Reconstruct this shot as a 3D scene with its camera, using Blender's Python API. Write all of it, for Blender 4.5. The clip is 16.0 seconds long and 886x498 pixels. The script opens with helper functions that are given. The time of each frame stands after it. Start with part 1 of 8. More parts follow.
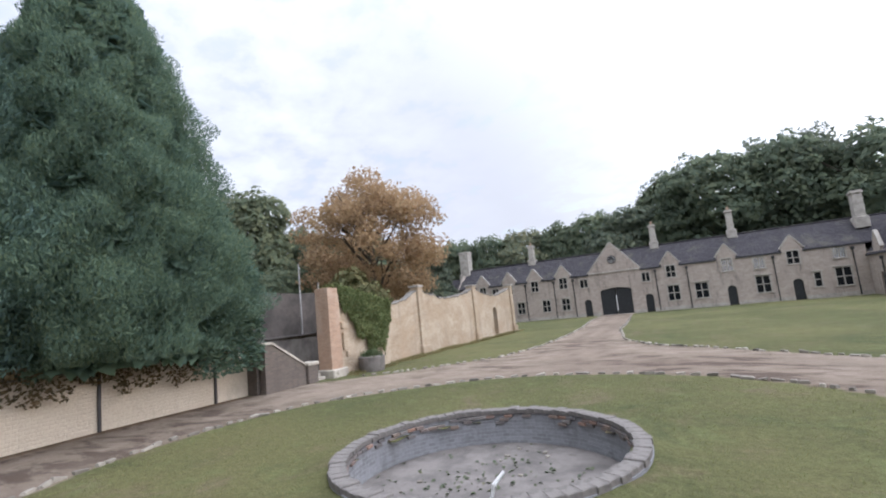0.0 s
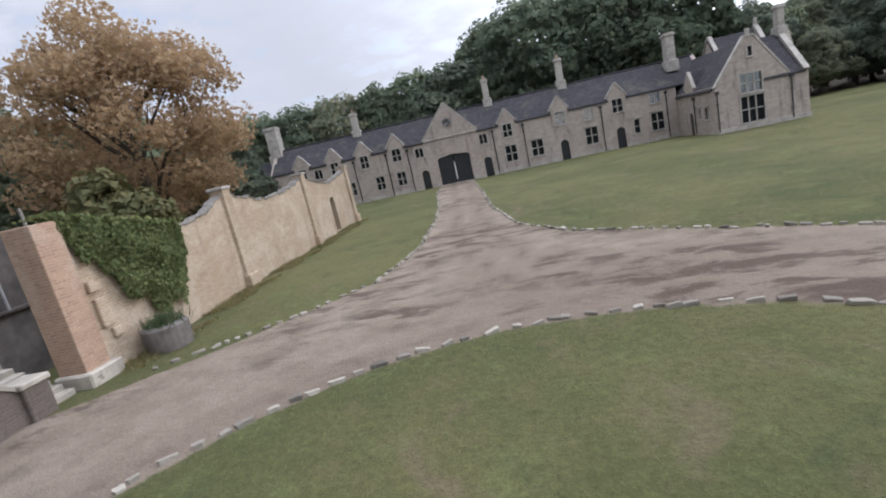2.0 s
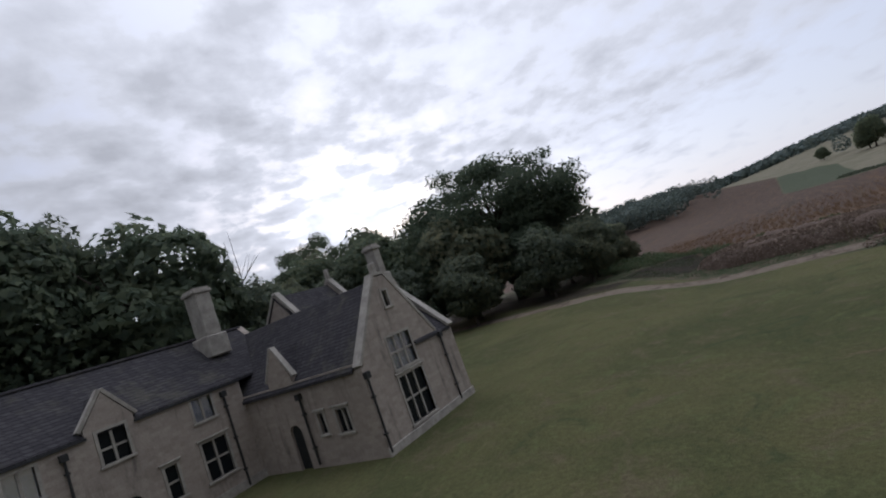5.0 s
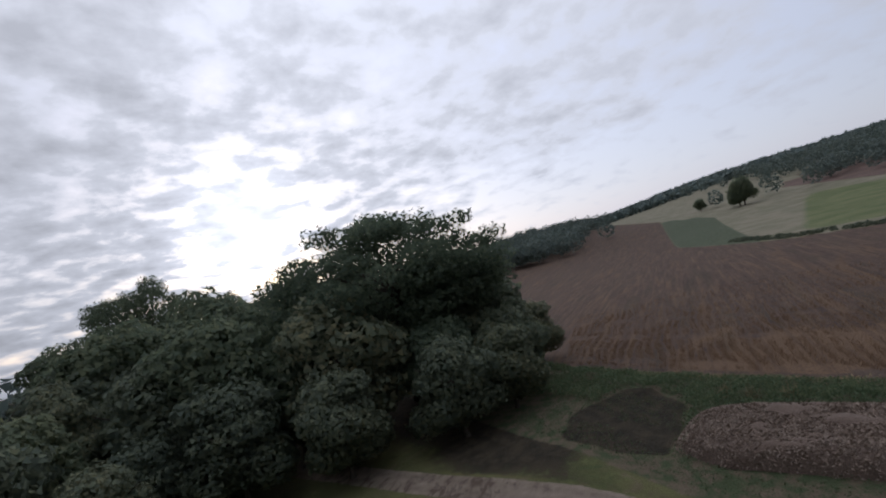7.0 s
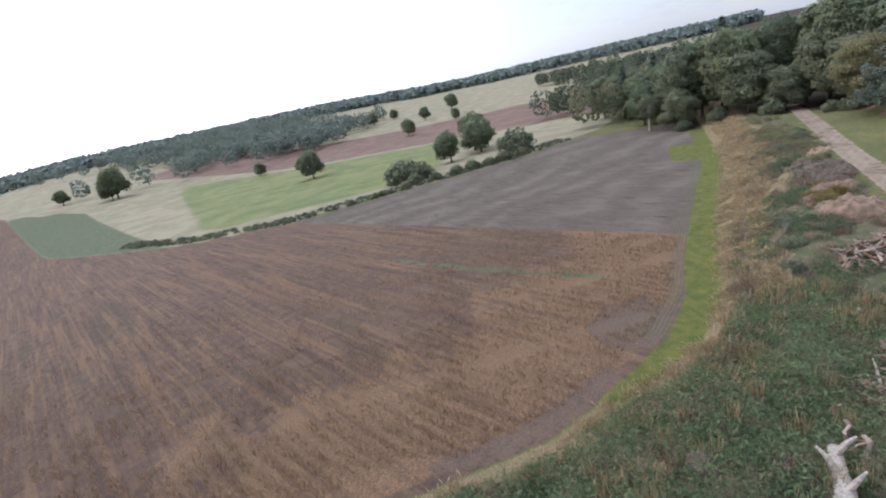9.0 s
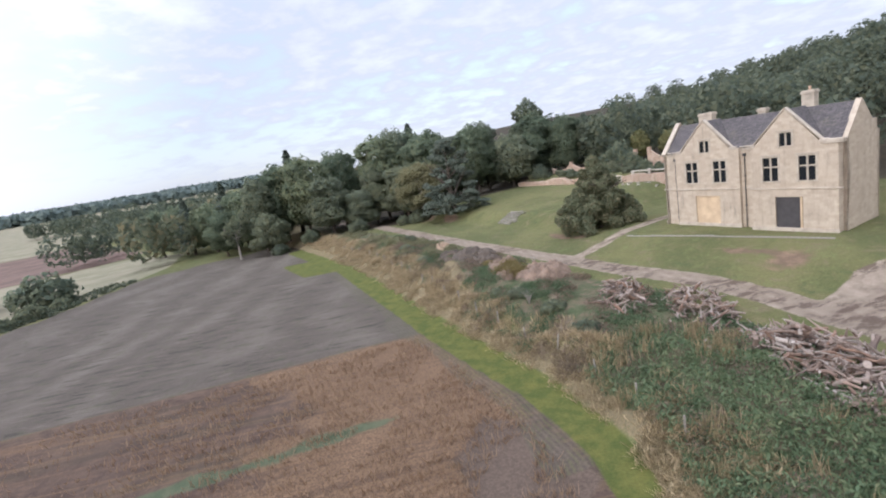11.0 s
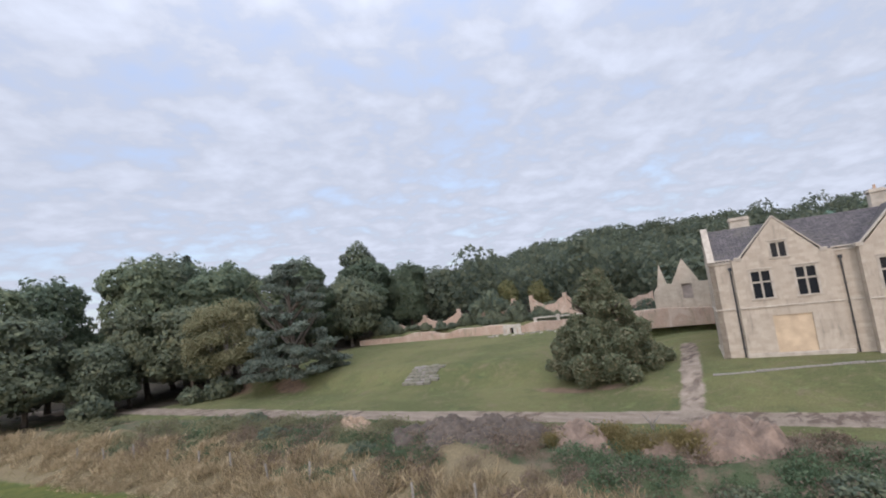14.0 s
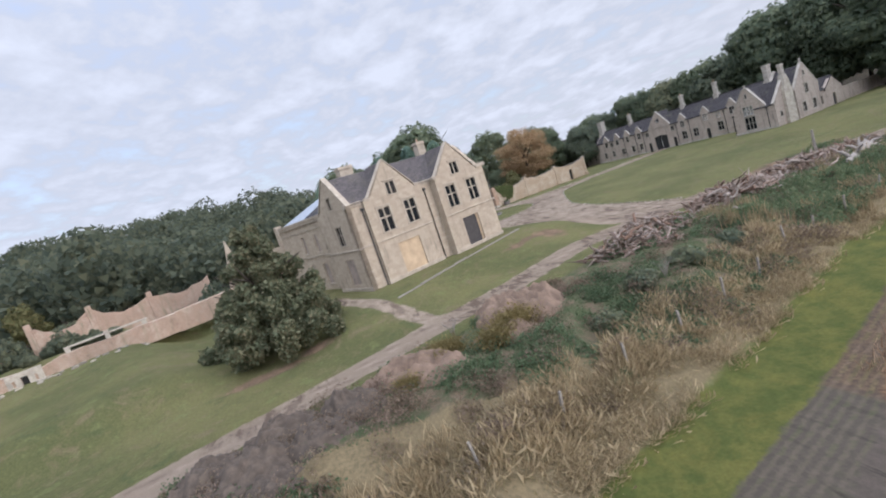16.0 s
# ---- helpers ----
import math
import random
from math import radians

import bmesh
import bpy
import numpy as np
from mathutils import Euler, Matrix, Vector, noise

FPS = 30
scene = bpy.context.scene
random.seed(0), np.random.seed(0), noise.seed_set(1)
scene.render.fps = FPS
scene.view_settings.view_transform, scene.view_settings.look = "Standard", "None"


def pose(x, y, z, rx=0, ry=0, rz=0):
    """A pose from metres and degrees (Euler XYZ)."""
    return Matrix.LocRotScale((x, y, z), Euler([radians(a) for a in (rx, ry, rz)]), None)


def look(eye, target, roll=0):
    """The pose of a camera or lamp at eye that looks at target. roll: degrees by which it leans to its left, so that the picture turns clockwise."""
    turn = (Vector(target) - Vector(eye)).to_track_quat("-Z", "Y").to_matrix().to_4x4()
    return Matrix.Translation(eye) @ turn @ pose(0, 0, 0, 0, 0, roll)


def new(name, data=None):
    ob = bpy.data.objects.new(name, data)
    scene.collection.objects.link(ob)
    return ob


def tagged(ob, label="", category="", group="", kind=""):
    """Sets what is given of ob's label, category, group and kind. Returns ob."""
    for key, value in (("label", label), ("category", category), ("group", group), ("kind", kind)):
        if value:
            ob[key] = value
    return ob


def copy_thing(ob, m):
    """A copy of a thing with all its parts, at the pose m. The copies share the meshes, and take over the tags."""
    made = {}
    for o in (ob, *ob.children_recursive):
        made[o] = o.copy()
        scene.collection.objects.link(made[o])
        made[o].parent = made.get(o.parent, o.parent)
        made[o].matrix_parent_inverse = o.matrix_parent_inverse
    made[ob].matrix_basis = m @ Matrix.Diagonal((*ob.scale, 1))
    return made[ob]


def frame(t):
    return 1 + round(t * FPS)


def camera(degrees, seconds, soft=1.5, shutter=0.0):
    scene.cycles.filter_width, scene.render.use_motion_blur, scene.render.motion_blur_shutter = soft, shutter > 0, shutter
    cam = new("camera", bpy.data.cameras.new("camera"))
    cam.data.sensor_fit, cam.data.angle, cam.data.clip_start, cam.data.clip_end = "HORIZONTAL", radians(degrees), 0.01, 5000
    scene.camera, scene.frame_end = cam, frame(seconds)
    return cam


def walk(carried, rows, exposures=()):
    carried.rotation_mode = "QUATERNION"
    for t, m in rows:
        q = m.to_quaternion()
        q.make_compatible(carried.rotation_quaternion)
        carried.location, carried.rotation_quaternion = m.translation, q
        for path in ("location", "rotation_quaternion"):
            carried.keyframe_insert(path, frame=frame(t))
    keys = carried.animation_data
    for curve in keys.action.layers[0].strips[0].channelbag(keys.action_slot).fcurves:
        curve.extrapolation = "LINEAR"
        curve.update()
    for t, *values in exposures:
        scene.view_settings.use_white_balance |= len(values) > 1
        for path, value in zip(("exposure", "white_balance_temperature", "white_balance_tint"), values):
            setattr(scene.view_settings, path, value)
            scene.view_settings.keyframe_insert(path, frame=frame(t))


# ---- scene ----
cam = camera(86.5, 16.0, soft=2.0)
PATH = [
    (0, (0.00, 0.01, 2.90), (-9.35, 17.50, 5.43), -5.8),
    (0.5, (-2.10, 0.82, 3.81), (-9.64, 19.22, 5.97), -15.4),
    (1, (-3.63, 2.51, 4.50), (-9.55, 21.55, 6.06), -19.6),
    (1.5, (-4.52, 4.82, 4.59), (-7.72, 24.41, 2.22), -14.6),
    (2, (-5.08, 7.95, 4.21), (-7.96, 27.32, 0.17), -12.6),
    (2.5, (-5.35, 12.52, 3.87), (-7.92, 32.31, 2.53), -11.1),
    (3, (-5.30, 17.93, 4.25), (-7.81, 37.77, 4.31), -9.5),
    (3.5, (-5.36, 24.07, 4.88), (-0.30, 43.32, 6.77), -14.0),
    (4, (-4.29, 30.35, 4.81), (9.87, 44.34, 6.73), -15.1),
    (4.5, (-2.73, 35.73, 5.06), (13.42, 47.36, 7.03), -17.3),
    (4.7, (-1.70, 37.52, 5.35), (15.03, 48.32, 7.27), -19.5),
    (6.8, (17.54, 45.47, 15.32), (35.72, 53.74, 16.38), -16.8),
    (7, (20.13, 45.28, 16.77), (38.93, 52.06, 17.55), -16.1),
    (7.5, (26.61, 45.08, 19.79), (46.57, 45.03, 18.44), -11.4),
    (8, (35.46, 45.29, 21.25), (54.52, 41.55, 16.50), -6.2),
    (8.5, (43.84, 46.11, 21.15), (60.71, 36.87, 15.69), -7.7),
    (9, (51.05, 45.02, 21.01), (64.27, 31.36, 14.79), -12.8),
    (9.5, (58.11, 42.34, 19.89), (66.88, 25.82, 12.79), -16.4),
    (10, (63.93, 38.83, 18.36), (68.15, 20.57, 11.39), -17.7),
    (10.2, (66.24, 37.57, 17.79), (68.52, 18.71, 11.52), -17.1),
    (12.3, (80.79, 11.53, 11.20), (72.11, -6.45, 10.11), -1.5),
    (12.5, (81.63, 9.13, 10.79), (74.03, -9.36, 10.24), -2.2),
    (13, (82.30, 3.36, 9.66), (76.63, -15.81, 10.37), -3.2),
    (13.5, (82.12, -3.39, 9.26), (73.95, -21.29, 12.84), -2.8),
    (14, (82.09, -11.78, 9.47), (67.43, -25.20, 11.73), -7.0),
    (14.5, (81.50, -19.80, 9.67), (63.75, -29.00, 10.43), -6.1),
    (15, (80.48, -26.75, 9.77), (60.82, -30.41, 9.86), -9.8),
    (15.5, (79.95, -31.84, 9.93), (60.16, -29.25, 8.57), -16.5),
    (16, (78.69, -33.64, 9.29), (60.16, -26.59, 6.65), -18.4),
]
STOPS = [(t, v, 5760, 18) for t, v in ((0.0, 0.1), (1.0, 0.05), (1.5, -0.02), (2.0, -0.18), (2.5, 0.0), (3.0, 0.1), (3.5, -0.35), (4.0, -1.2), (4.7, -1.6), (7.0, -1.75), (7.6, -1.75), (8.0, -1.3), (8.5, -0.55), (9.0, -0.1), (9.5, 0.02), (10.2, 0.0), (12.3, 0.1), (13.0, -0.1), (13.5, -0.25), (14.0, -0.32), (16.0, -0.2))]
walk(cam, [(t, look(eye, aim, roll)) for t, eye, aim, roll in PATH], STOPS)

# ---- light: low morning sun behind thin cloud ----
SUN_YAW, SUN_EL = radians(48.5), radians(10.5)
SUN_DIR = Vector((math.sin(SUN_YAW) * math.cos(SUN_EL), math.cos(SUN_YAW) * math.cos(SUN_EL), math.sin(SUN_EL)))
world = bpy.data.worlds.new("morning_sky")
scene.world = world
world.use_nodes = True
wt = world.node_tree
wt.nodes.clear()


def wn(kind, **values):
    node = wt.nodes.new(kind)
    for key, value in values.items():
        node.inputs[key].default_value = value
    return node


def wmath(op, a, b=None, clamp=False):
    node = wt.nodes.new("ShaderNodeMath")
    node.operation, node.use_clamp = op, clamp
    for slot, v in ((0, a), (1, b)):
        if v is None:
            continue
        if isinstance(v, (int, float)):
            node.inputs[slot].default_value = v
        else:
            wt.links.new(v, node.inputs[slot])
    return node.outputs[0]


def wmix(fac, a, b):
    node = wt.nodes.new("ShaderNodeMix")
    node.data_type = "RGBA"
    for slot, v in ((0, fac), (6, a), (7, b)):
        if isinstance(v, (int, float, tuple)):
            node.inputs[slot].default_value = v
        else:
            wt.links.new(v, node.inputs[slot])
    return node.outputs[2]


sky = wt.nodes.new("ShaderNodeTexSky")
sky.sky_type, sky.sun_disc = "NISHITA", False
sky.sun_elevation, sky.sun_rotation = SUN_EL, SUN_YAW
sky.air_density, sky.dust_density = 1.0, 1.5
coord = wt.nodes.new("ShaderNodeTexCoord")
sep = wt.nodes.new("ShaderNodeSeparateXYZ")
wt.links.new(coord.outputs["Generated"], sep.inputs[0])
height = wmath("MAXIMUM", sep.outputs[2], 0.0)
flat = wmath("ADD", height, 0.22)
comb = wt.nodes.new("ShaderNodeCombineXYZ")
wt.links.new(wmath("DIVIDE", sep.outputs[0], flat), comb.inputs[0])
wt.links.new(wmath("DIVIDE", sep.outputs[1], flat), comb.inputs[1])
turn = wt.nodes.new("ShaderNodeMapping")
turn.inputs["Rotation"].default_value = (0, 0, radians(35))
turn.inputs["Scale"].default_value = (1.0, 1.08, 1.0)
wt.links.new(comb.outputs[0], turn.inputs[0])
big = wn("ShaderNodeTexNoise", Scale=1.15, Detail=4.0, Roughness=0.55, Distortion=0.3)
small = wn("ShaderNodeTexNoise", Scale=5.5, Detail=6.0, Roughness=0.55, Distortion=0.12)
for node in (big, small):
    wt.links.new(turn.outputs[0], node.inputs["Vector"])
cover = wmath("ADD", wmath("MULTIPLY", big.outputs[0], 0.45), wmath("MULTIPLY", small.outputs[0], 0.65))
# low over the south-east the cloud deck ends
dot2 = wt.nodes.new("ShaderNodeVectorMath")
dot2.operation = "DOT_PRODUCT"
dot2.inputs[1].default_value = (0.85, -0.5, 0.0)
wt.links.new(coord.outputs["Generated"], dot2.inputs[0])
cover = wmath("SUBTRACT", cover, wmath("MULTIPLY", wmath("MULTIPLY", wmath("MAXIMUM", dot2.outputs["Value"], 0.0), wmath("MAXIMUM", wmath("SUBTRACT", 1.0, wmath("MULTIPLY", height, 3.2)), 0.0)), 0.32))
ramp = wt.nodes.new("ShaderNodeValToRGB")
ramp.color_ramp.elements[0].position, ramp.color_ramp.elements[1].position = 0.37, 0.54
wt.links.new(cover, ramp.inputs[0])
# the side towards the sun is brighter, as the light through thin cloud is
dot = wt.nodes.new("ShaderNodeVectorMath")
dot.operation = "DOT_PRODUCT"
dot.inputs[1].default_value = SUN_DIR
wt.links.new(coord.outputs["Generated"], dot.inputs[0])
toward = wmath("MAXIMUM", dot.outputs["Value"], 0.0)
# thin bright cloud fills the eastern sky
dot3 = wt.nodes.new("ShaderNodeVectorMath")
dot3.operation = "DOT_PRODUCT"
dot3.inputs[1].default_value = (0.88, 0.23, 0.42)
wt.links.new(coord.outputs["Generated"], dot3.inputs[0])
wide = wmath("MULTIPLY", wmath("POWER", wmath("MAXIMUM", dot3.outputs["Value"], 0.0), 1.3), 1.85)
glow = wmath("ADD", wmath("ADD", wide, wmath("MULTIPLY", wmath("POWER", toward, 8.0), 0.5)), wmath("MULTIPLY", wmath("POWER", toward, 160.0), 2.0))
# an overcast sky is brightest overhead
overhead = wmath("ADD", wmath("MULTIPLY", wmath("POWER", height, 4.0), 2.2), 1.0)
# towards the sun the thick middles of the cloud cells are grey, away from it they are the whitest
thick = wt.nodes.new("ShaderNodeMapRange")
thick.inputs["From Min"].default_value, thick.inputs["From Max"].default_value = 0.5, 0.68
wt.links.new(cover, thick.inputs[0])
thick_light = wmath("ADD", wmath("MULTIPLY", thick.outputs[0], wmath("SUBTRACT", 0.2, wmath("MULTIPLY", toward, 0.5))), 0.86)
cloud_light = wmath("MULTIPLY", thick_light, wmath("ADD", glow, 0.93))
cloud = wt.nodes.new("ShaderNodeMix")
cloud.data_type, cloud.blend_type = "RGBA", "MULTIPLY"
cloud.inputs[0].default_value = 1.0
wt.links.new(wmix(wmath("POWER", wmath("MULTIPLY", wmath("ADD", dot.outputs["Value"], 1.0), 0.5), 1.5), (0.92, 0.96, 0.98, 1), (0.97, 0.98, 0.95, 1)), cloud.inputs[6])
wt.links.new(cloud_light, cloud.inputs[7])
blue = wt.nodes.new("ShaderNodeMix")
blue.data_type, blue.blend_type = "RGBA", "MULTIPLY"
blue.inputs[0].default_value = 1.0
blue.inputs[7].default_value = (0.10, 0.10, 0.10, 1)
wt.links.new(sky.outputs[0], blue.inputs[6])
lift = wt.nodes.new("ShaderNodeMix")
lift.data_type, lift.blend_type = "RGBA", "ADD"
lift.inputs[0].default_value = 1.0
lift.inputs[7].default_value = (0.52, 0.56, 0.62, 1)
wt.links.new(blue.outputs[2], lift.inputs[6])
clear_air = wt.nodes.new("ShaderNodeMix")
clear_air.data_type, clear_air.blend_type = "RGBA", "ADD"
clear_air.inputs[0].default_value = 1.0
wt.links.new(lift.outputs[2], clear_air.inputs[6])
wt.links.new(wmath("MULTIPLY", glow, 0.85), clear_air.inputs[7])
back = wn("ShaderNodeBackground", Strength=1.0)
wt.links.new(wmix(ramp.outputs[0], clear_air.outputs[2], cloud.outputs[2]), back.inputs[0])
wt.links.new(overhead, back.inputs[1])
wt.links.new(back.outputs[0], wt.nodes.new("ShaderNodeOutputWorld").inputs[0])

sun_data = bpy.data.lights.new("sun", "SUN")
sun_data.energy, sun_data.angle, sun_data.color = 1.1, radians(9), (1.0, 0.86, 0.7)
sun = new("sun", sun_data)
sun.matrix_world = look((60, 60, 40), Vector((60, 60, 40)) - SUN_DIR)

# ---- materials ----
def material(name):
    m = bpy.data.materials.new(name)
    m.use_nodes = True
    return m, m.node_tree, m.node_tree.nodes["Principled BSDF"]


def link(tree, a, b):
    tree.links.new(a, b)


def tex(tree, kind, scale, detail=4.0, rough=0.6, vec=None, distort=0.0):
    node = tree.nodes.new(kind)
    node.inputs["Scale"].default_value = scale
    if kind == "ShaderNodeTexNoise":
        node.inputs["Detail"].default_value, node.inputs["Roughness"].default_value = detail, rough
        node.inputs["Distortion"].default_value = distort
    if vec is not None:
        link(tree, vec, node.inputs["Vector"])
    return node


def mixc(tree, fac, a, b, blend="MIX"):
    node = tree.nodes.new("ShaderNodeMix")
    node.data_type, node.blend_type = "RGBA", blend
    for slot, v in ((0, fac), (6, a), (7, b)):
        if isinstance(v, (int, float)):
            node.inputs[slot].default_value = v
        elif isinstance(v, tuple):
            node.inputs[slot].default_value = (*v, 1)
        else:
            link(tree, v, node.inputs[slot])
    return node.outputs[2]


def calc(tree, op, a, b=0.0, c=None, clamp=False):
    node = tree.nodes.new("ShaderNodeMath")
    node.operation, node.use_clamp = op, clamp
    for slot, v in ((0, a), (1, b), (2, c)):
        if v is None:
            continue
        if isinstance(v, (int, float)):
            node.inputs[slot].default_value = v
        else:
            link(tree, v, node.inputs[slot])
    return node.outputs[0]


def step(tree, v, lo, hi):
    node = tree.nodes.new("ShaderNodeMapRange")
    node.interpolation_type = "SMOOTHSTEP"
    node.inputs["From Min"].default_value, node.inputs["From Max"].default_value = lo, hi
    link(tree, v, node.inputs[0])
    return node.outputs[0]


def relief(tree, bsdf, v, strength=0.4, distance=0.02):
    node = tree.nodes.new("ShaderNodeBump")
    node.inputs["Strength"].default_value, node.inputs["Distance"].default_value = strength, distance
    link(tree, v, node.inputs["Height"])
    link(tree, node.outputs[0], bsdf.inputs["Normal"])


def place_of(tree):
    return tree.nodes.new("ShaderNodeTexCoord").outputs["Object"]


def masonry(name, light, dark, mortar, course=0.3, length=0.55, stain=(0.16, 0.13, 0.1), stain_amount=0.5, axis="XZ", bump=0.5, mortar_size=0.018, mean=0.5, limed=0.0):
    """Coursed stone or brick: courses run level, stains run down in streaks."""
    m, t, b = material(name)
    vec = place_of(t)
    sepn = t.nodes.new("ShaderNodeSeparateXYZ")
    link(t, vec, sepn.inputs[0])
    com = t.nodes.new("ShaderNodeCombineXYZ")
    link(t, calc(t, "ADD", sepn.outputs[0], sepn.outputs[1]), com.inputs[0])
    link(t, sepn.outputs[2], com.inputs[1])
    br = t.nodes.new("ShaderNodeTexBrick")
    br.inputs["Scale"].default_value = 1.0
    br.inputs["Brick Width"].default_value, br.inputs["Row Height"].default_value = length, course
    br.inputs["Mortar Size"].default_value = mortar_size
    br.inputs["Mortar Smooth"].default_value = 0.4
    br.inputs["Bias"].default_value = mean - 0.5
    br.inputs["Color1"].default_value, br.inputs["Color2"].default_value, br.inputs["Mortar"].default_value = (*light, 1), (*dark, 1), (*mortar, 1)
    wob = tex(t, "ShaderNodeTexNoise", 2.5, 3, vec=com.outputs[0])
    warped = t.nodes.new("ShaderNodeVectorMath")
    warped.operation = "MULTIPLY_ADD"
    link(t, wob.outputs["Color"], warped.inputs[0])
    warped.inputs[1].default_value = (0.05, 0.05, 0)
    link(t, com.outputs[0], warped.inputs[2])
    link(t, warped.outputs[0], br.inputs["Vector"])
    blotch = tex(t, "ShaderNodeTexNoise", 0.45, 6, 0.65, vec)
    fine = tex(t, "ShaderNodeTexNoise", 14.0, 5, 0.7, vec)
    stretch = t.nodes.new("ShaderNodeMapping")
    stretch.inputs["Scale"].default_value = (1.6, 1.6, 0.25)
    link(t, vec, stretch.inputs[0])
    streak = tex(t, "ShaderNodeTexNoise", 1.0, 6, 0.7, stretch.outputs[0])
    c = mixc(t, step(t, blotch.outputs[0], 0.35, 0.7), br.outputs[0], mixc(t, 0.55, br.outputs[0], dark))
    worn = tex(t, "ShaderNodeTexNoise", 0.7, 5, 0.6, vec, 0.8)
    c = mixc(t, calc(t, "MULTIPLY", step(t, worn.outputs[0], 0.58, 0.68), 0.45), c, tuple(min(v * 1.15, 0.8) for v in mortar))
    c = mixc(t, calc(t, "MULTIPLY", step(t, worn.outputs[0], 0.42, 0.32), 0.4), c, tuple(v * 0.75 for v in dark))
    if limed:
        # old limewash clings in flakes, warm brick shows where it has gone
        flake = tex(t, "ShaderNodeTexNoise", 0.33, 8, 0.72, vec, 1.0)
        c = mixc(t, calc(t, "MULTIPLY", step(t, flake.outputs[0], 0.52, 0.62), limed), c, tuple(min(v * 1.18, 0.8) for v in mortar))
        c = mixc(t, calc(t, "MULTIPLY", step(t, flake.outputs[0], 0.46, 0.36), 0.5 * limed), c, (dark[0] * 1.15, dark[1] * 0.98, dark[2] * 0.85))
    c = mixc(t, calc(t, "MULTIPLY", step(t, streak.outputs[0], 0.5, 0.78), stain_amount), c, stain)
    c = mixc(t, 0.35, c, fine.outputs[0], "OVERLAY")
    link(t, c, b.inputs["Base Color"])
    b.inputs["Roughness"].default_value = 0.92
    h = calc(t, "ADD", calc(t, "MULTIPLY", br.outputs["Fac"], -0.8), calc(t, "MULTIPLY", fine.outputs[0], 0.6))
    relief(t, b, h, bump, 0.03)
    return m


def plain(name, color, rough=0.8, vary=0.3, scale=3.0, metal=0.0, bump=0.15, dirt=None, fine_scale=40.0):
    m, t, b = material(name)
    vec = place_of(t)
    n1, n2 = tex(t, "ShaderNodeTexNoise", scale, 5, 0.65, vec), tex(t, "ShaderNodeTexNoise", fine_scale, 3, 0.6, vec)
    low = tuple(v * (1 - vary) for v in color)
    c = mixc(t, step(t, n1.outputs[0], 0.3, 0.72), low, color)
    if dirt:
        c = mixc(t, step(t, n1.outputs[0], 0.6, 0.75), c, dirt)
    c = mixc(t, 0.25, c, n2.outputs[0], "OVERLAY")
    link(t, c, b.inputs["Base Color"])
    b.inputs["Roughness"].default_value, b.inputs["Metallic"].default_value = rough, metal
    relief(t, b, calc(t, "ADD", n1.outputs[0], n2.outputs[0]), bump, 0.02)
    return m


def varied(name, colors, rough=0.9, bump=0.3):
    """Loose pieces that differ from one to the next."""
    m, t, b = material(name)
    info = t.nodes.new("ShaderNodeObjectInfo")
    ramp_node = t.nodes.new("ShaderNodeValToRGB")
    while len(ramp_node.color_ramp.elements) < len(colors):
        ramp_node.color_ramp.elements.new(0.5)
    for i, (el, col) in enumerate(zip(ramp_node.color_ramp.elements, colors)):
        el.position, el.color = i / (len(colors) - 1), (*col, 1)
    geo = t.nodes.new("ShaderNodeNewGeometry")
    link(t, calc(t, "FRACT", calc(t, "ADD", info.outputs["Random"], geo.outputs["Random Per Island"])), ramp_node.inputs[0])
    n1 = tex(t, "ShaderNodeTexNoise", 9.0, 5, 0.65, place_of(t))
    link(t, mixc(t, 0.45, ramp_node.outputs[0], n1.outputs[0], "OVERLAY"), b.inputs["Base Color"])
    b.inputs["Roughness"].default_value = rough
    relief(t, b, n1.outputs[0], bump, 0.03)
    return m


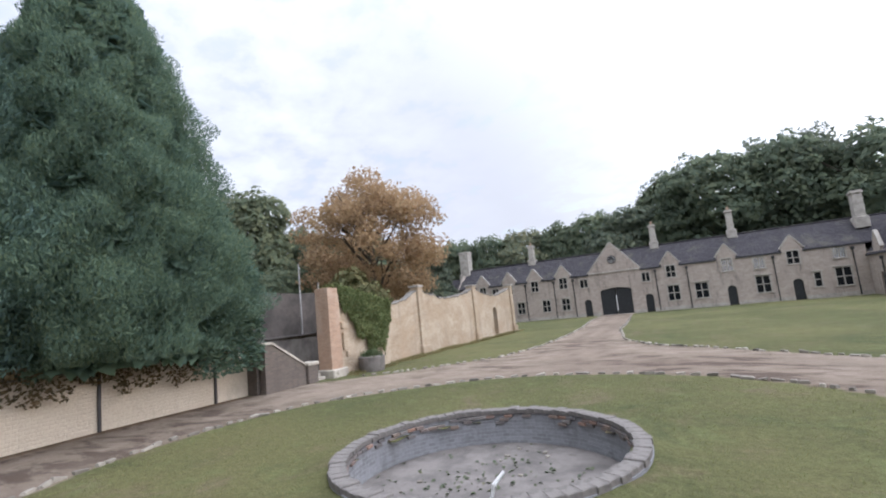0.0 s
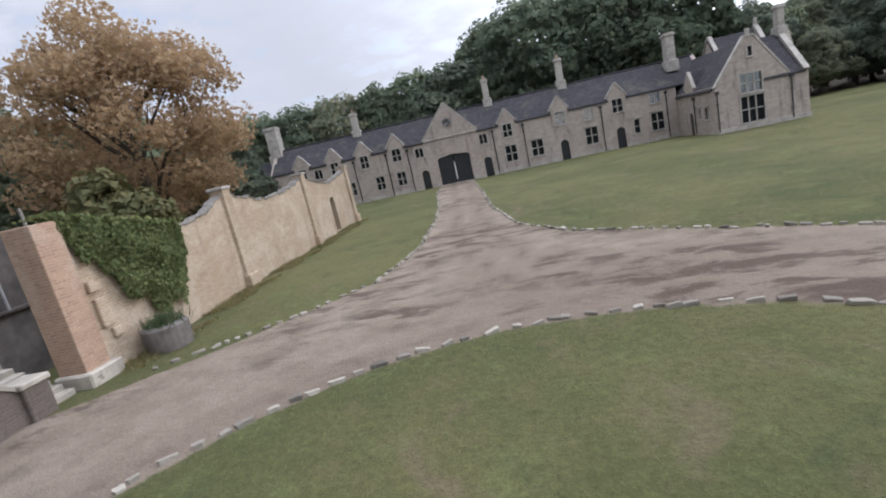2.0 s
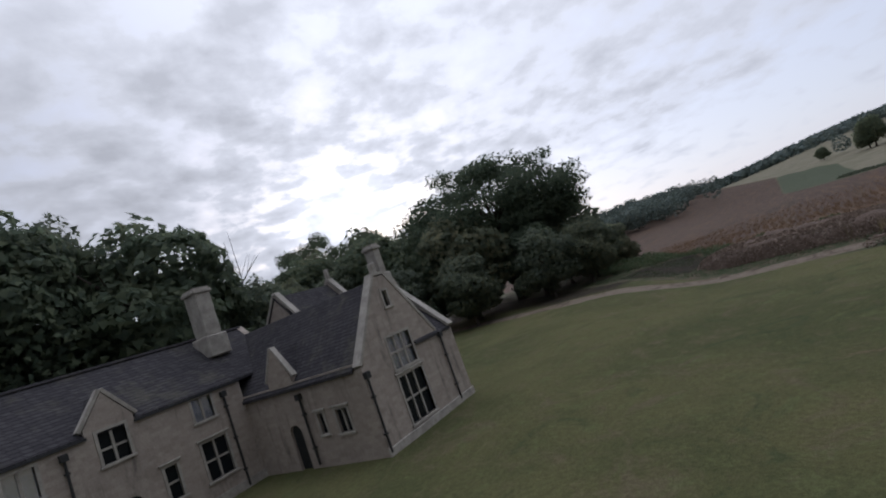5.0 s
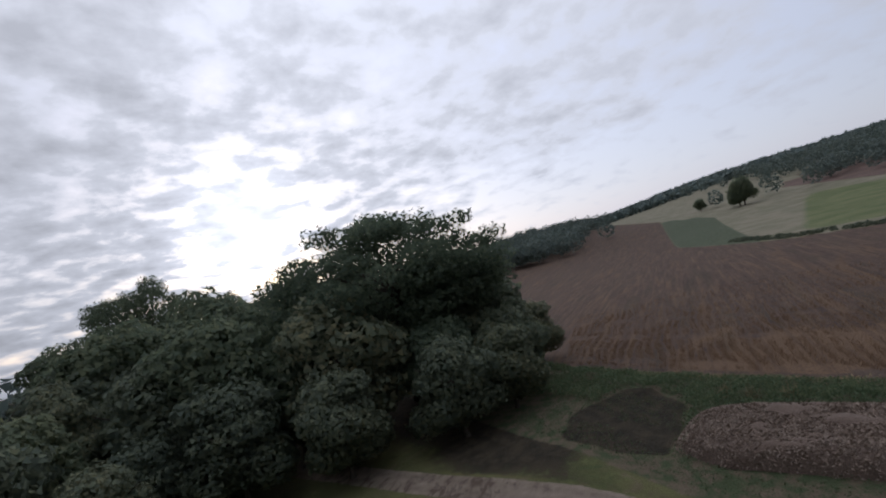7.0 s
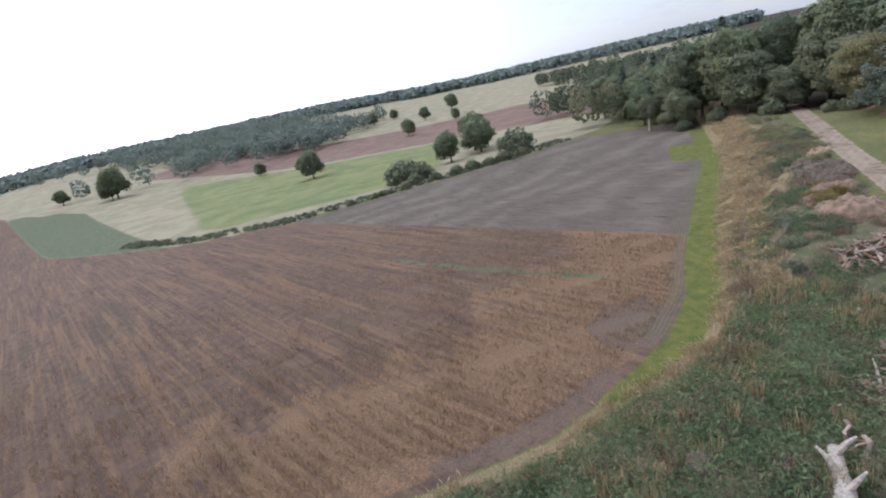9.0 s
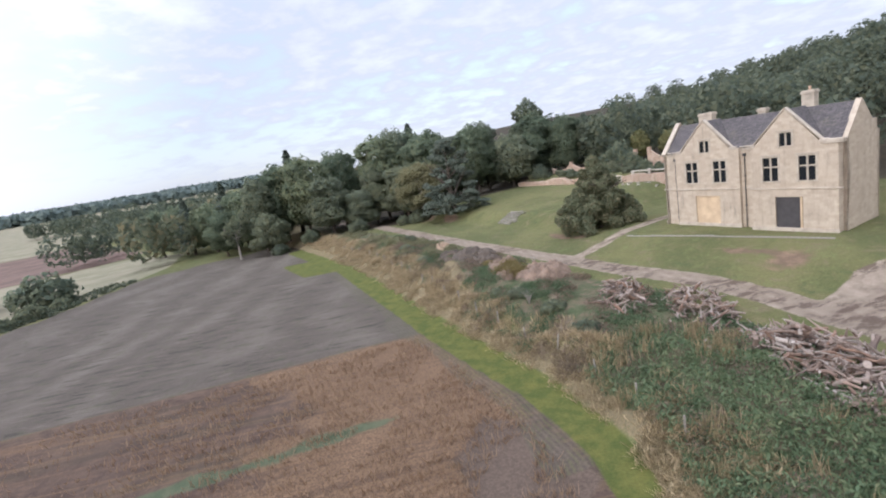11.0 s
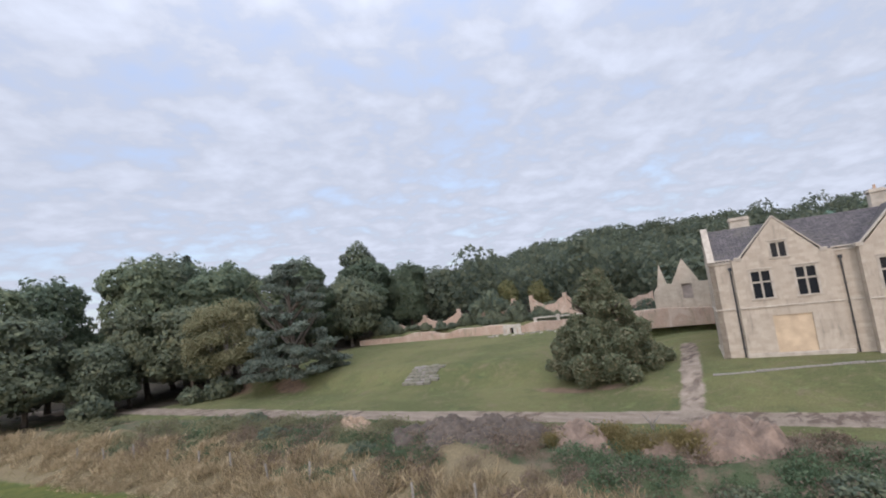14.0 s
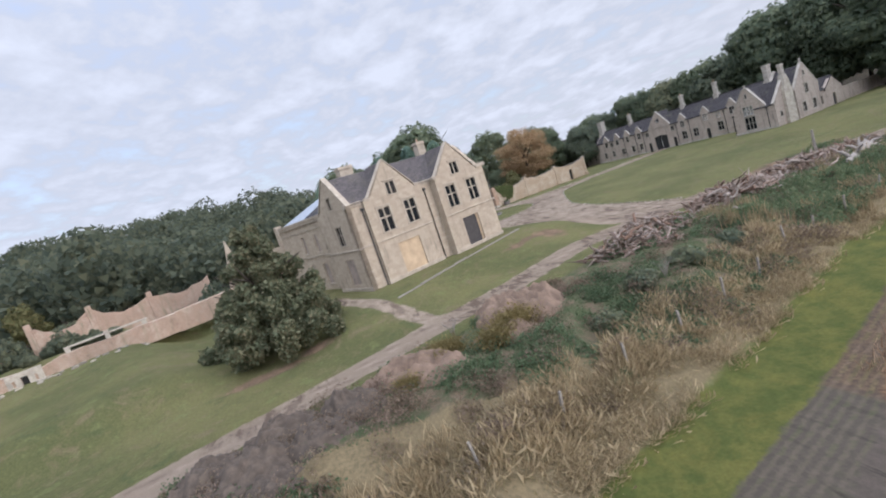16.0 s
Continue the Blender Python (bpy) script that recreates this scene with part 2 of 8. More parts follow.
def leaves(name, colors, glow=0.5, rough=0.7, gain=2.25, ball=0.0, drift_scale=0.35):
    m, t, b = material(name)
    colors = [tuple(v * gain for v in c) for c in colors]
    geo = t.nodes.new("ShaderNodeNewGeometry")
    info = t.nodes.new("ShaderNodeObjectInfo")
    ramp_node = t.nodes.new("ShaderNodeValToRGB")
    while len(ramp_node.color_ramp.elements) < len(colors):
        ramp_node.color_ramp.elements.new(0.5)
    for i, (el, col) in enumerate(zip(ramp_node.color_ramp.elements, colors)):
        el.position, el.color = i / (len(colors) - 1), (*col, 1)
    drift = tex(t, "ShaderNodeTexNoise", drift_scale, 3, 0.6, place_of(t))
    mixv = calc(t, "ADD", calc(t, "MULTIPLY", geo.outputs["Random Per Island"], 0.55), calc(t, "MULTIPLY", drift.outputs[0], 0.5))
    tint = calc(t, "ADD", mixv, calc(t, "MULTIPLY", calc(t, "SUBTRACT", info.outputs["Random"], 0.5), 0.35), clamp=True)
    link(t, tint, ramp_node.inputs[0])
    link(t, ramp_node.outputs[0], b.inputs["Base Color"])
    b.inputs["Roughness"].default_value = rough
    b.inputs["Specular IOR Level"].default_value = 0.2
    tr = t.nodes.new("ShaderNodeBsdfTranslucent")
    if ball:
        # leaves lie over a rounded crown: their normals lean towards the crown's own form
        out = t.nodes.new("ShaderNodeVectorMath")
        out.operation = "SUBTRACT"
        link(t, t.nodes.new("ShaderNodeTexCoord").outputs["Generated"], out.inputs[0])
        out.inputs[1].default_value = (0.5, 0.5, 0.36)
        stray = t.nodes.new("ShaderNodeTexWhiteNoise")
        stray.noise_dimensions = "1D"
        link(t, geo.outputs["Random Per Island"], stray.inputs["W"])
        jit = t.nodes.new("ShaderNodeVectorMath")
        jit.operation = "MULTIPLY_ADD"
        link(t, stray.outputs["Color"], jit.inputs[0])
        jit.inputs[1].default_value, jit.inputs[2].default_value = (0.5, 0.5, 0.5), (-0.25, -0.25, -0.2)
        both = t.nodes.new("ShaderNodeVectorMath")
        link(t, out.outputs[0], both.inputs[0])
        link(t, jit.outputs[0], both.inputs[1])
        turn_n = t.nodes.new("ShaderNodeVectorTransform")
        turn_n.vector_type, turn_n.convert_from, turn_n.convert_to = "NORMAL", "OBJECT", "WORLD"
        link(t, both.outputs[0], turn_n.inputs[0])
        norm = t.nodes.new("ShaderNodeVectorMath")
        norm.operation = "NORMALIZE"
        link(t, turn_n.outputs[0], norm.inputs[0])
        link(t, norm.outputs[0], b.inputs["Normal"])
    link(t, ramp_node.outputs[0], tr.inputs[0])
    ms = t.nodes.new("ShaderNodeMixShader")
    ms.inputs[0].default_value = glow
    link(t, b.outputs[0], ms.inputs[1])
    link(t, tr.outputs[0], ms.inputs[2])
    link(t, ms.outputs[0], t.nodes["Material Output"].inputs[0])
    return m


def slate(name, light, dark, row=0.24):
    m, t, b = material(name)
    vec = place_of(t)
    sepn = t.nodes.new("ShaderNodeSeparateXYZ")
    link(t, vec, sepn.inputs[0])
    com = t.nodes.new("ShaderNodeCombineXYZ")
    link(t, calc(t, "ADD", sepn.outputs[0], sepn.outputs[1]), com.inputs[0])
    link(t, sepn.outputs[2], com.inputs[1])
    br = t.nodes.new("ShaderNodeTexBrick")
    br.inputs["Scale"].default_value = 1.0
    br.inputs["Brick Width"].default_value, br.inputs["Row Height"].default_value, br.inputs["Mortar Size"].default_value = 0.36, row * 0.66, 0.014
    br.inputs["Color1"].default_value, br.inputs["Color2"].default_value = (*light, 1), (*dark, 1)
    br.inputs["Mortar"].default_value = (*(v * 0.4 for v in dark), 1)
    link(t, com.outputs[0], br.inputs["Vector"])
    n1, n2 = tex(t, "ShaderNodeTexNoise", 0.5, 6, 0.7, vec), tex(t, "ShaderNodeTexNoise", 9, 4, 0.6, vec)
    c = mixc(t, calc(t, "MULTIPLY", step(t, n1.outputs[0], 0.5, 0.75), 0.5), br.outputs[0], (0.14, 0.13, 0.09))
    link(t, mixc(t, 0.4, c, n2.outputs[0], "OVERLAY"), b.inputs["Base Color"])
    b.inputs["Roughness"].default_value, b.inputs["Specular IOR Level"].default_value = 0.88, 0.2
    relief(t, b, calc(t, "SUBTRACT", calc(t, "MULTIPLY", n2.outputs[0], 0.5), br.outputs["Fac"]), 0.5, 0.03)
    return m


M_OLDSTEP = plain("mossy_step_stone", (0.2, 0.185, 0.135), 0.95, 0.5, 3.0, dirt=(0.12, 0.13, 0.06), bump=0.5)
M_STABLE = masonry("grey_limestone", (0.43, 0.365, 0.305), (0.33, 0.275, 0.23), (0.37, 0.32, 0.27), 0.19, 0.38, stain=(0.10, 0.088, 0.08), stain_amount=0.85, bump=0.35, mortar_size=0.01)
M_MANOR = masonry("honey_limestone", (0.43, 0.36, 0.275), (0.345, 0.285, 0.215), (0.4, 0.34, 0.262), 0.3, 0.7, stain=(0.17, 0.145, 0.115), stain_amount=0.75, bump=0.25, mortar_size=0.008)
M_DRESSED = plain("dressed_limestone", (0.5, 0.45, 0.37), 0.9, 0.4, 1.5, dirt=(0.2, 0.18, 0.15))
M_MANORTRIM = plain("honey_dressed_stone", (0.44, 0.38, 0.3), 0.9, 0.35, 1.2, dirt=(0.24, 0.2, 0.155))
M_DRESSED_GREY = plain("weathered_dressed_stone", (0.46, 0.42, 0.36), 0.9, 0.4, 1.5, dirt=(0.16, 0.145, 0.125))
M_GARDEN = masonry("buff_brick_wall", (0.47, 0.37, 0.26), (0.36, 0.26, 0.165), (0.48, 0.41, 0.315), 0.085, 0.25, stain=(0.2, 0.155, 0.12), stain_amount=0.6, bump=0.6, mortar_size=0.014, limed=0.4)
M_PIER = masonry("red_buff_brick", (0.44, 0.29, 0.19), (0.33, 0.21, 0.14), (0.42, 0.33, 0.25), 0.085, 0.25, stain=(0.13, 0.1, 0.08), stain_amount=0.4, bump=0.5, mortar_size=0.012)
M_DARKBRICK = masonry("soot_dark_brick", (0.16, 0.125, 0.1), (0.11, 0.09, 0.075), (0.14, 0.12, 0.1), 0.085, 0.25, stain=(0.05, 0.045, 0.04), stain_amount=0.6, bump=0.5)
M_CREAM = masonry("cream_rubble_wall", (0.58, 0.5, 0.385), (0.545, 0.465, 0.355), (0.57, 0.495, 0.385), 0.12, 0.3, stain=(0.3, 0.24, 0.17), stain_amount=0.3, bump=0.6)
M_RUIN = masonry("pink_ruin_brick", (0.42, 0.28, 0.2), (0.3, 0.205, 0.15), (0.42, 0.34, 0.265), 0.09, 0.26, stain=(0.15, 0.15, 0.085), stain_amount=0.9, bump=0.4, limed=0.5)
M_SLATE = slate("blue_grey_stone_slate", (0.066, 0.061, 0.064), (0.042, 0.039, 0.043))
M_SLATE_PALE = slate("worn_stone_slate", (0.115, 0.102, 0.1), (0.072, 0.065, 0.066))
M_LEAD = plain("pale_lead_sheet", (0.36, 0.4, 0.46), 0.45, 0.2, 0.8, metal=0.3)
M_DOOR = plain("black_painted_timber", (0.022, 0.024, 0.024), 0.7, 0.4, 4.0)
M_IRON = plain("black_cast_iron", (0.03, 0.03, 0.03), 0.6, 0.3, 6.0)
M_BOARD = plain("pale_plywood_board", (0.52, 0.39, 0.25), 0.7, 0.25, 0.9)
M_DARKBOARD = plain("dark_steel_shutter", (0.05, 0.045, 0.045), 0.6, 0.3, 2.0)
M_GREYBOARD = plain("weathered_grey_board", (0.34, 0.28, 0.24), 0.85, 0.3, 1.2)
M_WHITE = plain("white_paint", (0.75, 0.74, 0.7), 0.6, 0.15, 5.0)
M_COPING = plain("lichened_coping_stone", (0.25, 0.225, 0.19), 0.95, 0.5, 5.0, dirt=(0.14, 0.13, 0.11), bump=0.5)
M_RIM = plain("worn_basin_rim", (0.2, 0.18, 0.16), 0.95, 0.5, 4.0, dirt=(0.09, 0.08, 0.07), bump=0.6)
M_LINING = masonry("limewashed_basin_brick", (0.27, 0.272, 0.28), (0.19, 0.188, 0.192), (0.29, 0.29, 0.295), 0.085, 0.24, stain=(0.065, 0.06, 0.058), stain_amount=0.8, bump=0.35, mortar_size=0.01)
M_RENDER = plain("stained_grey_cement", (0.2, 0.178, 0.158), 0.9, 0.5, 1.3, dirt=(0.085, 0.075, 0.065), bump=0.4)
M_SOOT = plain("soot_stained_cement", (0.125, 0.108, 0.095), 0.95, 0.6, 0.8, dirt=(0.05, 0.045, 0.042), bump=0.5)
M_GREYPOLE = plain("grey_painted_pole", (0.42, 0.41, 0.4), 0.6, 0.3, 4.0)
M_BARK = plain("tree_bark", (0.10, 0.08, 0.06), 0.95, 0.5, 8.0, bump=0.6)
M_PALEBARK = plain("bleached_dead_wood", (0.3, 0.27, 0.23), 0.9, 0.4, 8.0, bump=0.5)
M_STONE = varied("pale_edging_stone", [(0.29, 0.26, 0.21), (0.15, 0.132, 0.105), (0.38, 0.345, 0.28), (0.1, 0.088, 0.07)])
M_BASINBRICK = varied("worn_basin_brick", [(0.23, 0.17, 0.13), (0.16, 0.145, 0.135), (0.28, 0.17, 0.12), (0.12, 0.11, 0.105), (0.24, 0.215, 0.195)])
M_LOG = varied("weathered_log", [(0.23, 0.185, 0.15), (0.14, 0.095, 0.07), (0.3, 0.26, 0.225), (0.19, 0.115, 0.078), (0.1, 0.078, 0.066)], bump=0.6)
M_CHIP = plain("wood_chip_heap", (0.2, 0.14, 0.105), 0.95, 0.6, 14.0, bump=1.0, dirt=(0.33, 0.26, 0.2))
M_GLASS, _t, _b = material("dark_window_glass")
_b.inputs["Base Color"].default_value, _b.inputs["Roughness"].default_value = (0.012, 0.014, 0.016, 1), 0.16
_b.inputs["Specular IOR Level"].default_value = 0.15
M_SKYGLASS, _t, _b = material("pale_reflecting_glass")
_b.inputs["Base Color"].default_value, _b.inputs["Roughness"].default_value, _b.inputs["Metallic"].default_value = (0.62, 0.66, 0.72, 1), 0.12, 0.8
L_BROAD = leaves("broadleaf_green", [(0.036, 0.048, 0.034), (0.05, 0.064, 0.042), (0.068, 0.08, 0.048), (0.092, 0.096, 0.052)], gain=2.85, glow=0.55, ball=1.0)
WOOD_GREENS = [(0.038, 0.05, 0.038), (0.055, 0.066, 0.046), (0.076, 0.084, 0.052), (0.108, 0.1, 0.055)]
L_WOOD = leaves("wood_edge_green", WOOD_GREENS, gain=2.75, ball=1.0)
L_HILL = leaves("hill_wood_green", [(0.036, 0.048, 0.038), (0.05, 0.062, 0.045), (0.066, 0.076, 0.05), (0.085, 0.088, 0.054), (0.13, 0.11, 0.06)], gain=1.75, drift_scale=0.11)
L_AUTUMN = leaves("turning_leaves", [(0.23, 0.165, 0.11), (0.37, 0.255, 0.145), (0.45, 0.33, 0.19), (0.48, 0.4, 0.25)], 0.55, gain=1.0)
L_CYPRESS = leaves("blue_green_cypress", [(0.034, 0.056, 0.05), (0.046, 0.072, 0.056), (0.058, 0.085, 0.056), (0.08, 0.1, 0.055)], 0.35)
L_YEW = leaves("dark_yew_green", [(0.026, 0.033, 0.022), (0.038, 0.046, 0.027), (0.052, 0.058, 0.033), (0.085, 0.075, 0.044)], 0.25)
L_CEDAR = leaves("cedar_grey_green", [(0.036, 0.05, 0.044), (0.052, 0.068, 0.056), (0.072, 0.086, 0.066), (0.1, 0.105, 0.08)], 0.35, gain=1.85)
L_OLIVE = leaves("olive_leaves", [(0.06, 0.066, 0.04), (0.085, 0.088, 0.05), (0.11, 0.106, 0.058), (0.14, 0.125, 0.07)], 0.45, gain=1.9)
L_GOLD = leaves("yellowing_leaves", [(0.07, 0.085, 0.035), (0.12, 0.12, 0.05), (0.19, 0.155, 0.065)], 0.3, gain=1.0)
L_IVY = leaves("ivy_green", [(0.03, 0.04, 0.016), (0.052, 0.066, 0.025), (0.082, 0.09, 0.036), (0.13, 0.12, 0.05)], 0.35, gain=2.6)
L_WEED = leaves("rank_weeds", [(0.03, 0.052, 0.028), (0.05, 0.078, 0.038), (0.078, 0.1, 0.048), (0.13, 0.115, 0.065)], 0.3, gain=1.3)
L_DRY = leaves("dry_tall_grass", [(0.31, 0.235, 0.14), (0.42, 0.335, 0.2), (0.25, 0.19, 0.112), (0.2, 0.18, 0.09)], 0.35, gain=1.0)
L_BRAMBLE = leaves("brown_bramble", [(0.06, 0.05, 0.036), (0.09, 0.07, 0.05), (0.13, 0.098, 0.07), (0.055, 0.065, 0.03)], 0.35, gain=1.75)
L_STUBBLE = leaves("rust_stubble", [(0.165, 0.105, 0.065), (0.245, 0.16, 0.1), (0.31, 0.22, 0.14), (0.13, 0.085, 0.055)], 0.3, gain=0.92)
# distant foliage: aerial haze is put into the colour as a blue-grey tint
L_FAR_HAZE = leaves("far_wood", [(0.045, 0.06, 0.058), (0.055, 0.07, 0.064), (0.066, 0.08, 0.066), (0.08, 0.09, 0.07)], 0.3)
L_GRASS = leaves("lawn_grass", [(0.15, 0.165, 0.07), (0.19, 0.195, 0.08), (0.25, 0.22, 0.11)], 0.5, gain=1.0)
L_CHIP = leaves("wood_chip_pieces", [(0.14, 0.095, 0.07), (0.24, 0.175, 0.13), (0.36, 0.29, 0.23)], 0.0, gain=1.0)

# ---- building tools ----
rng = np.random.default_rng(7)
from mathutils import geometry


def mesh_of(name, bm, mat):
    bmesh.ops.recalc_face_normals(bm, faces=bm.faces)
    me = bpy.data.meshes.new(name)
    bm.to_mesh(me)
    bm.free()
    me.materials.append(mat)
    return me


def part(name, bm, mat, parent, label="", kind=""):
    me = mesh_of(name, bm, mat) if isinstance(bm, bmesh.types.BMesh) else bm
    ob = new(name, me)
    ob.parent = parent
    return tagged(ob, label, kind=kind)


def thing(name, label, category, m=None, group="", kind=""):
    ob = tagged(new(name), label, category, group, kind)
    ob.matrix_basis = m or Matrix()
    return ob


def box(bm, x0, x1, y0, y1, z0, z1, bevel=0.0):
    vs = [bm.verts.new(v) for v in ((x0, y0, z0), (x1, y0, z0), (x1, y1, z0), (x0, y1, z0), (x0, y0, z1), (x1, y0, z1), (x1, y1, z1), (x0, y1, z1))]
    fs = [bm.faces.new([vs[i] for i in f]) for f in ((0, 3, 2, 1), (4, 5, 6, 7), (0, 1, 5, 4), (1, 2, 6, 5), (2, 3, 7, 6), (3, 0, 4, 7))]
    if bevel:
        bmesh.ops.bevel(bm, geom=list({e for f in fs for e in f.edges}), offset=bevel, segments=1, affect="EDGES")
    return bm


def boxed(*a, bevel=0.0):
    return box(bmesh.new(), *a, bevel=bevel)


def slab(outer, holes, put, depth, bm=None):
    """A flat panel of the outline with holes through it, depth thick; put(u, z, d) gives the place."""
    bm = bm or bmesh.new()
    loops = [outer, *holes]
    tris = geometry.tessellate_polygon([[Vector((u, z, 0)) for u, z in lp] for lp in loops])
    pts = [p for lp in loops for p in lp]
    front, rear = ([bm.verts.new(put(u, z, d)) for u, z in pts] for d in (0.0, depth))
    for tri in tris:
        for side in (front, rear):
            try:
                bm.faces.new([side[i] for i in tri])
            except ValueError:
                pass
    base = 0
    for lp in loops:
        n = len(lp)
        for i in range(n):
            a, b = base + i, base + (i + 1) % n
            bm.faces.new((front[a], front[b], rear[b], rear[a]))
        base += n
    return bm


def rect(u0, u1, z0, z1):
    return [(u0, z0), (u1, z0), (u1, z1), (u0, z1)]


def arch(u0, u1, z0, z1, rise, n=7):
    """A doorway with a curved head."""
    mid, half = (u0 + u1) / 2, (u1 - u0) / 2
    head = [(mid + half * math.cos(k * math.pi / n), z1 - rise + rise * math.sin(k * math.pi / n)) for k in range(n + 1)]
    return [(u0, z0), (u1, z0), *head]


def tube(bm, pts, radii, seg=7, cap=True):
    rings, pts = [], [Vector(p) for p in pts]
    for i, (p, r) in enumerate(zip(pts, radii)):
        d = (pts[min(i + 1, len(pts) - 1)] - pts[max(i - 1, 0)]).normalized()
        side = d.cross(Vector((0, 0, 1)) if abs(d.z) < 0.9 else Vector((1, 0, 0))).normalized()
        up = side.cross(d)
        rings.append([bm.verts.new(p + r * (math.cos(a) * side + math.sin(a) * up)) for a in (2 * math.pi * k / seg for k in range(seg))])
    for a, b in zip(rings, rings[1:]):
        for k in range(seg):
            bm.faces.new((a[k], a[(k + 1) % seg], b[(k + 1) % seg], b[k]))
    if cap:
        bm.faces.new(rings[0][::-1])
        bm.faces.new(rings[-1])
    return bm


def quads_mesh(name, corners, mat):
    """A mesh of loose three- or four-cornered faces from an array of shape (n, 3 or 4, 3)."""
    n, k = corners.shape[:2]
    me = bpy.data.meshes.new(name)
    me.vertices.add(k * n)
    me.vertices.foreach_set("co", np.ascontiguousarray(corners, np.float32).ravel())
    me.loops.add(k * n)
    me.loops.foreach_set("vertex_index", np.arange(k * n, dtype=np.int32))
    me.polygons.add(n)
    me.polygons.foreach_set("loop_start", np.arange(0, k * n, k, dtype=np.int32))
    me.polygons.foreach_set("loop_total", np.full(n, k, np.int32))
    me.update(calc_edges=True)
    me.materials.append(mat)
    return me


def unit(v):
    return v / np.maximum(np.linalg.norm(v, axis=-1, keepdims=True), 1e-9)


def leaf_quads(at, out, size, lean=0.8, narrow=0.75, r=rng):
    """Leaf sprays at the points, facing roughly along out."""
    n = len(at)
    face = unit(out + lean * r.normal(size=(n, 3)))
    a = unit(np.cross(face, r.normal(size=(n, 3))))
    b = np.cross(face, a)
    s = (size * r.uniform(0.55, 1.3, n))[:, None]
    bend = face * s * 0.25
    return np.stack([at - a * s * 0.5, at - b * s * narrow * 0.4 + bend, at + a * s * 0.5, at + b * s * narrow * 0.5 + bend * 0.5], 1)


def leaf_tris(at, out, size, lean=0.5, r=rng):
    """Small three-cornered leaf sprays, finer than the four-cornered ones."""
    n = len(at)
    face = unit(out + lean * r.normal(size=(n, 3)))
    a = unit(np.cross(face, r.normal(size=(n, 3))))
    b = np.cross(face, a)
    s = (size * r.uniform(0.6, 1.3, n))[:, None]
    return np.stack([at - a * s * 0.5 - b * s * 0.3, at + a * s * 0.5 - b * s * 0.3, at + b * s * 0.6 + face * s * 0.2], 1)


def blades(at, height, width, tilt=0.35, r=rng):
    """Upright grass blades, each a narrow quad that comes to a point."""
    n = len(at)
    ang = r.uniform(0, 2 * np.pi, n)
    side = np.stack([np.cos(ang), np.sin(ang), np.zeros(n)], 1)
    h = (height * r.uniform(0.5, 1.25, n))[:, None]
    top = np.concatenate([r.normal(size=(n, 2)) * tilt, np.ones((n, 1))], 1) * h
    w = width * r.uniform(0.6, 1.3, n)[:, None]
    return np.stack([at - side * w / 2, at + side * w / 2, at + top * 0.6 + side * w * 0.35, at + top], 1)


# ---- the lie of the land ----
def smooth(a, b, v):
    k = np.clip((np.asarray(v, float) - a) / (b - a), 0, 1)
    return k * k * (3 - 2 * k)


MANOR = pose(30.95, -22.46, 1.05, 0, 0, 16)
EDGE_Y = [-260, -120, -83, -57, -17, 0, 8, 15, 23.5, 31, 42, 58, 110, 300]
EDGE_X = [118, 94, 82, 73.7, 66.2, 62.6, 62.2, 63.3, 65.6, 70.4, 78, 91, 140, 330]


def field_edge(y):
    """Where the ploughed field begins, east of the rough bank."""
    return np.interp(y, EDGE_Y, EDGE_X)


def manor_local(x, y):
    c, s = math.cos(radians(16)), math.sin(radians(16))
    dx, dy = x - 30.95, y + 22.46
    return c * dx + s * dy, -s * dx + c * dy


def wave(x, y, f, seed=0.0):
    return (np.sin(x * f + seed) * np.cos(y * f * 1.13 + 1.7 * seed) + 0.5 * np.sin(x * f * 2.3 + y * f * 1.9 + seed))


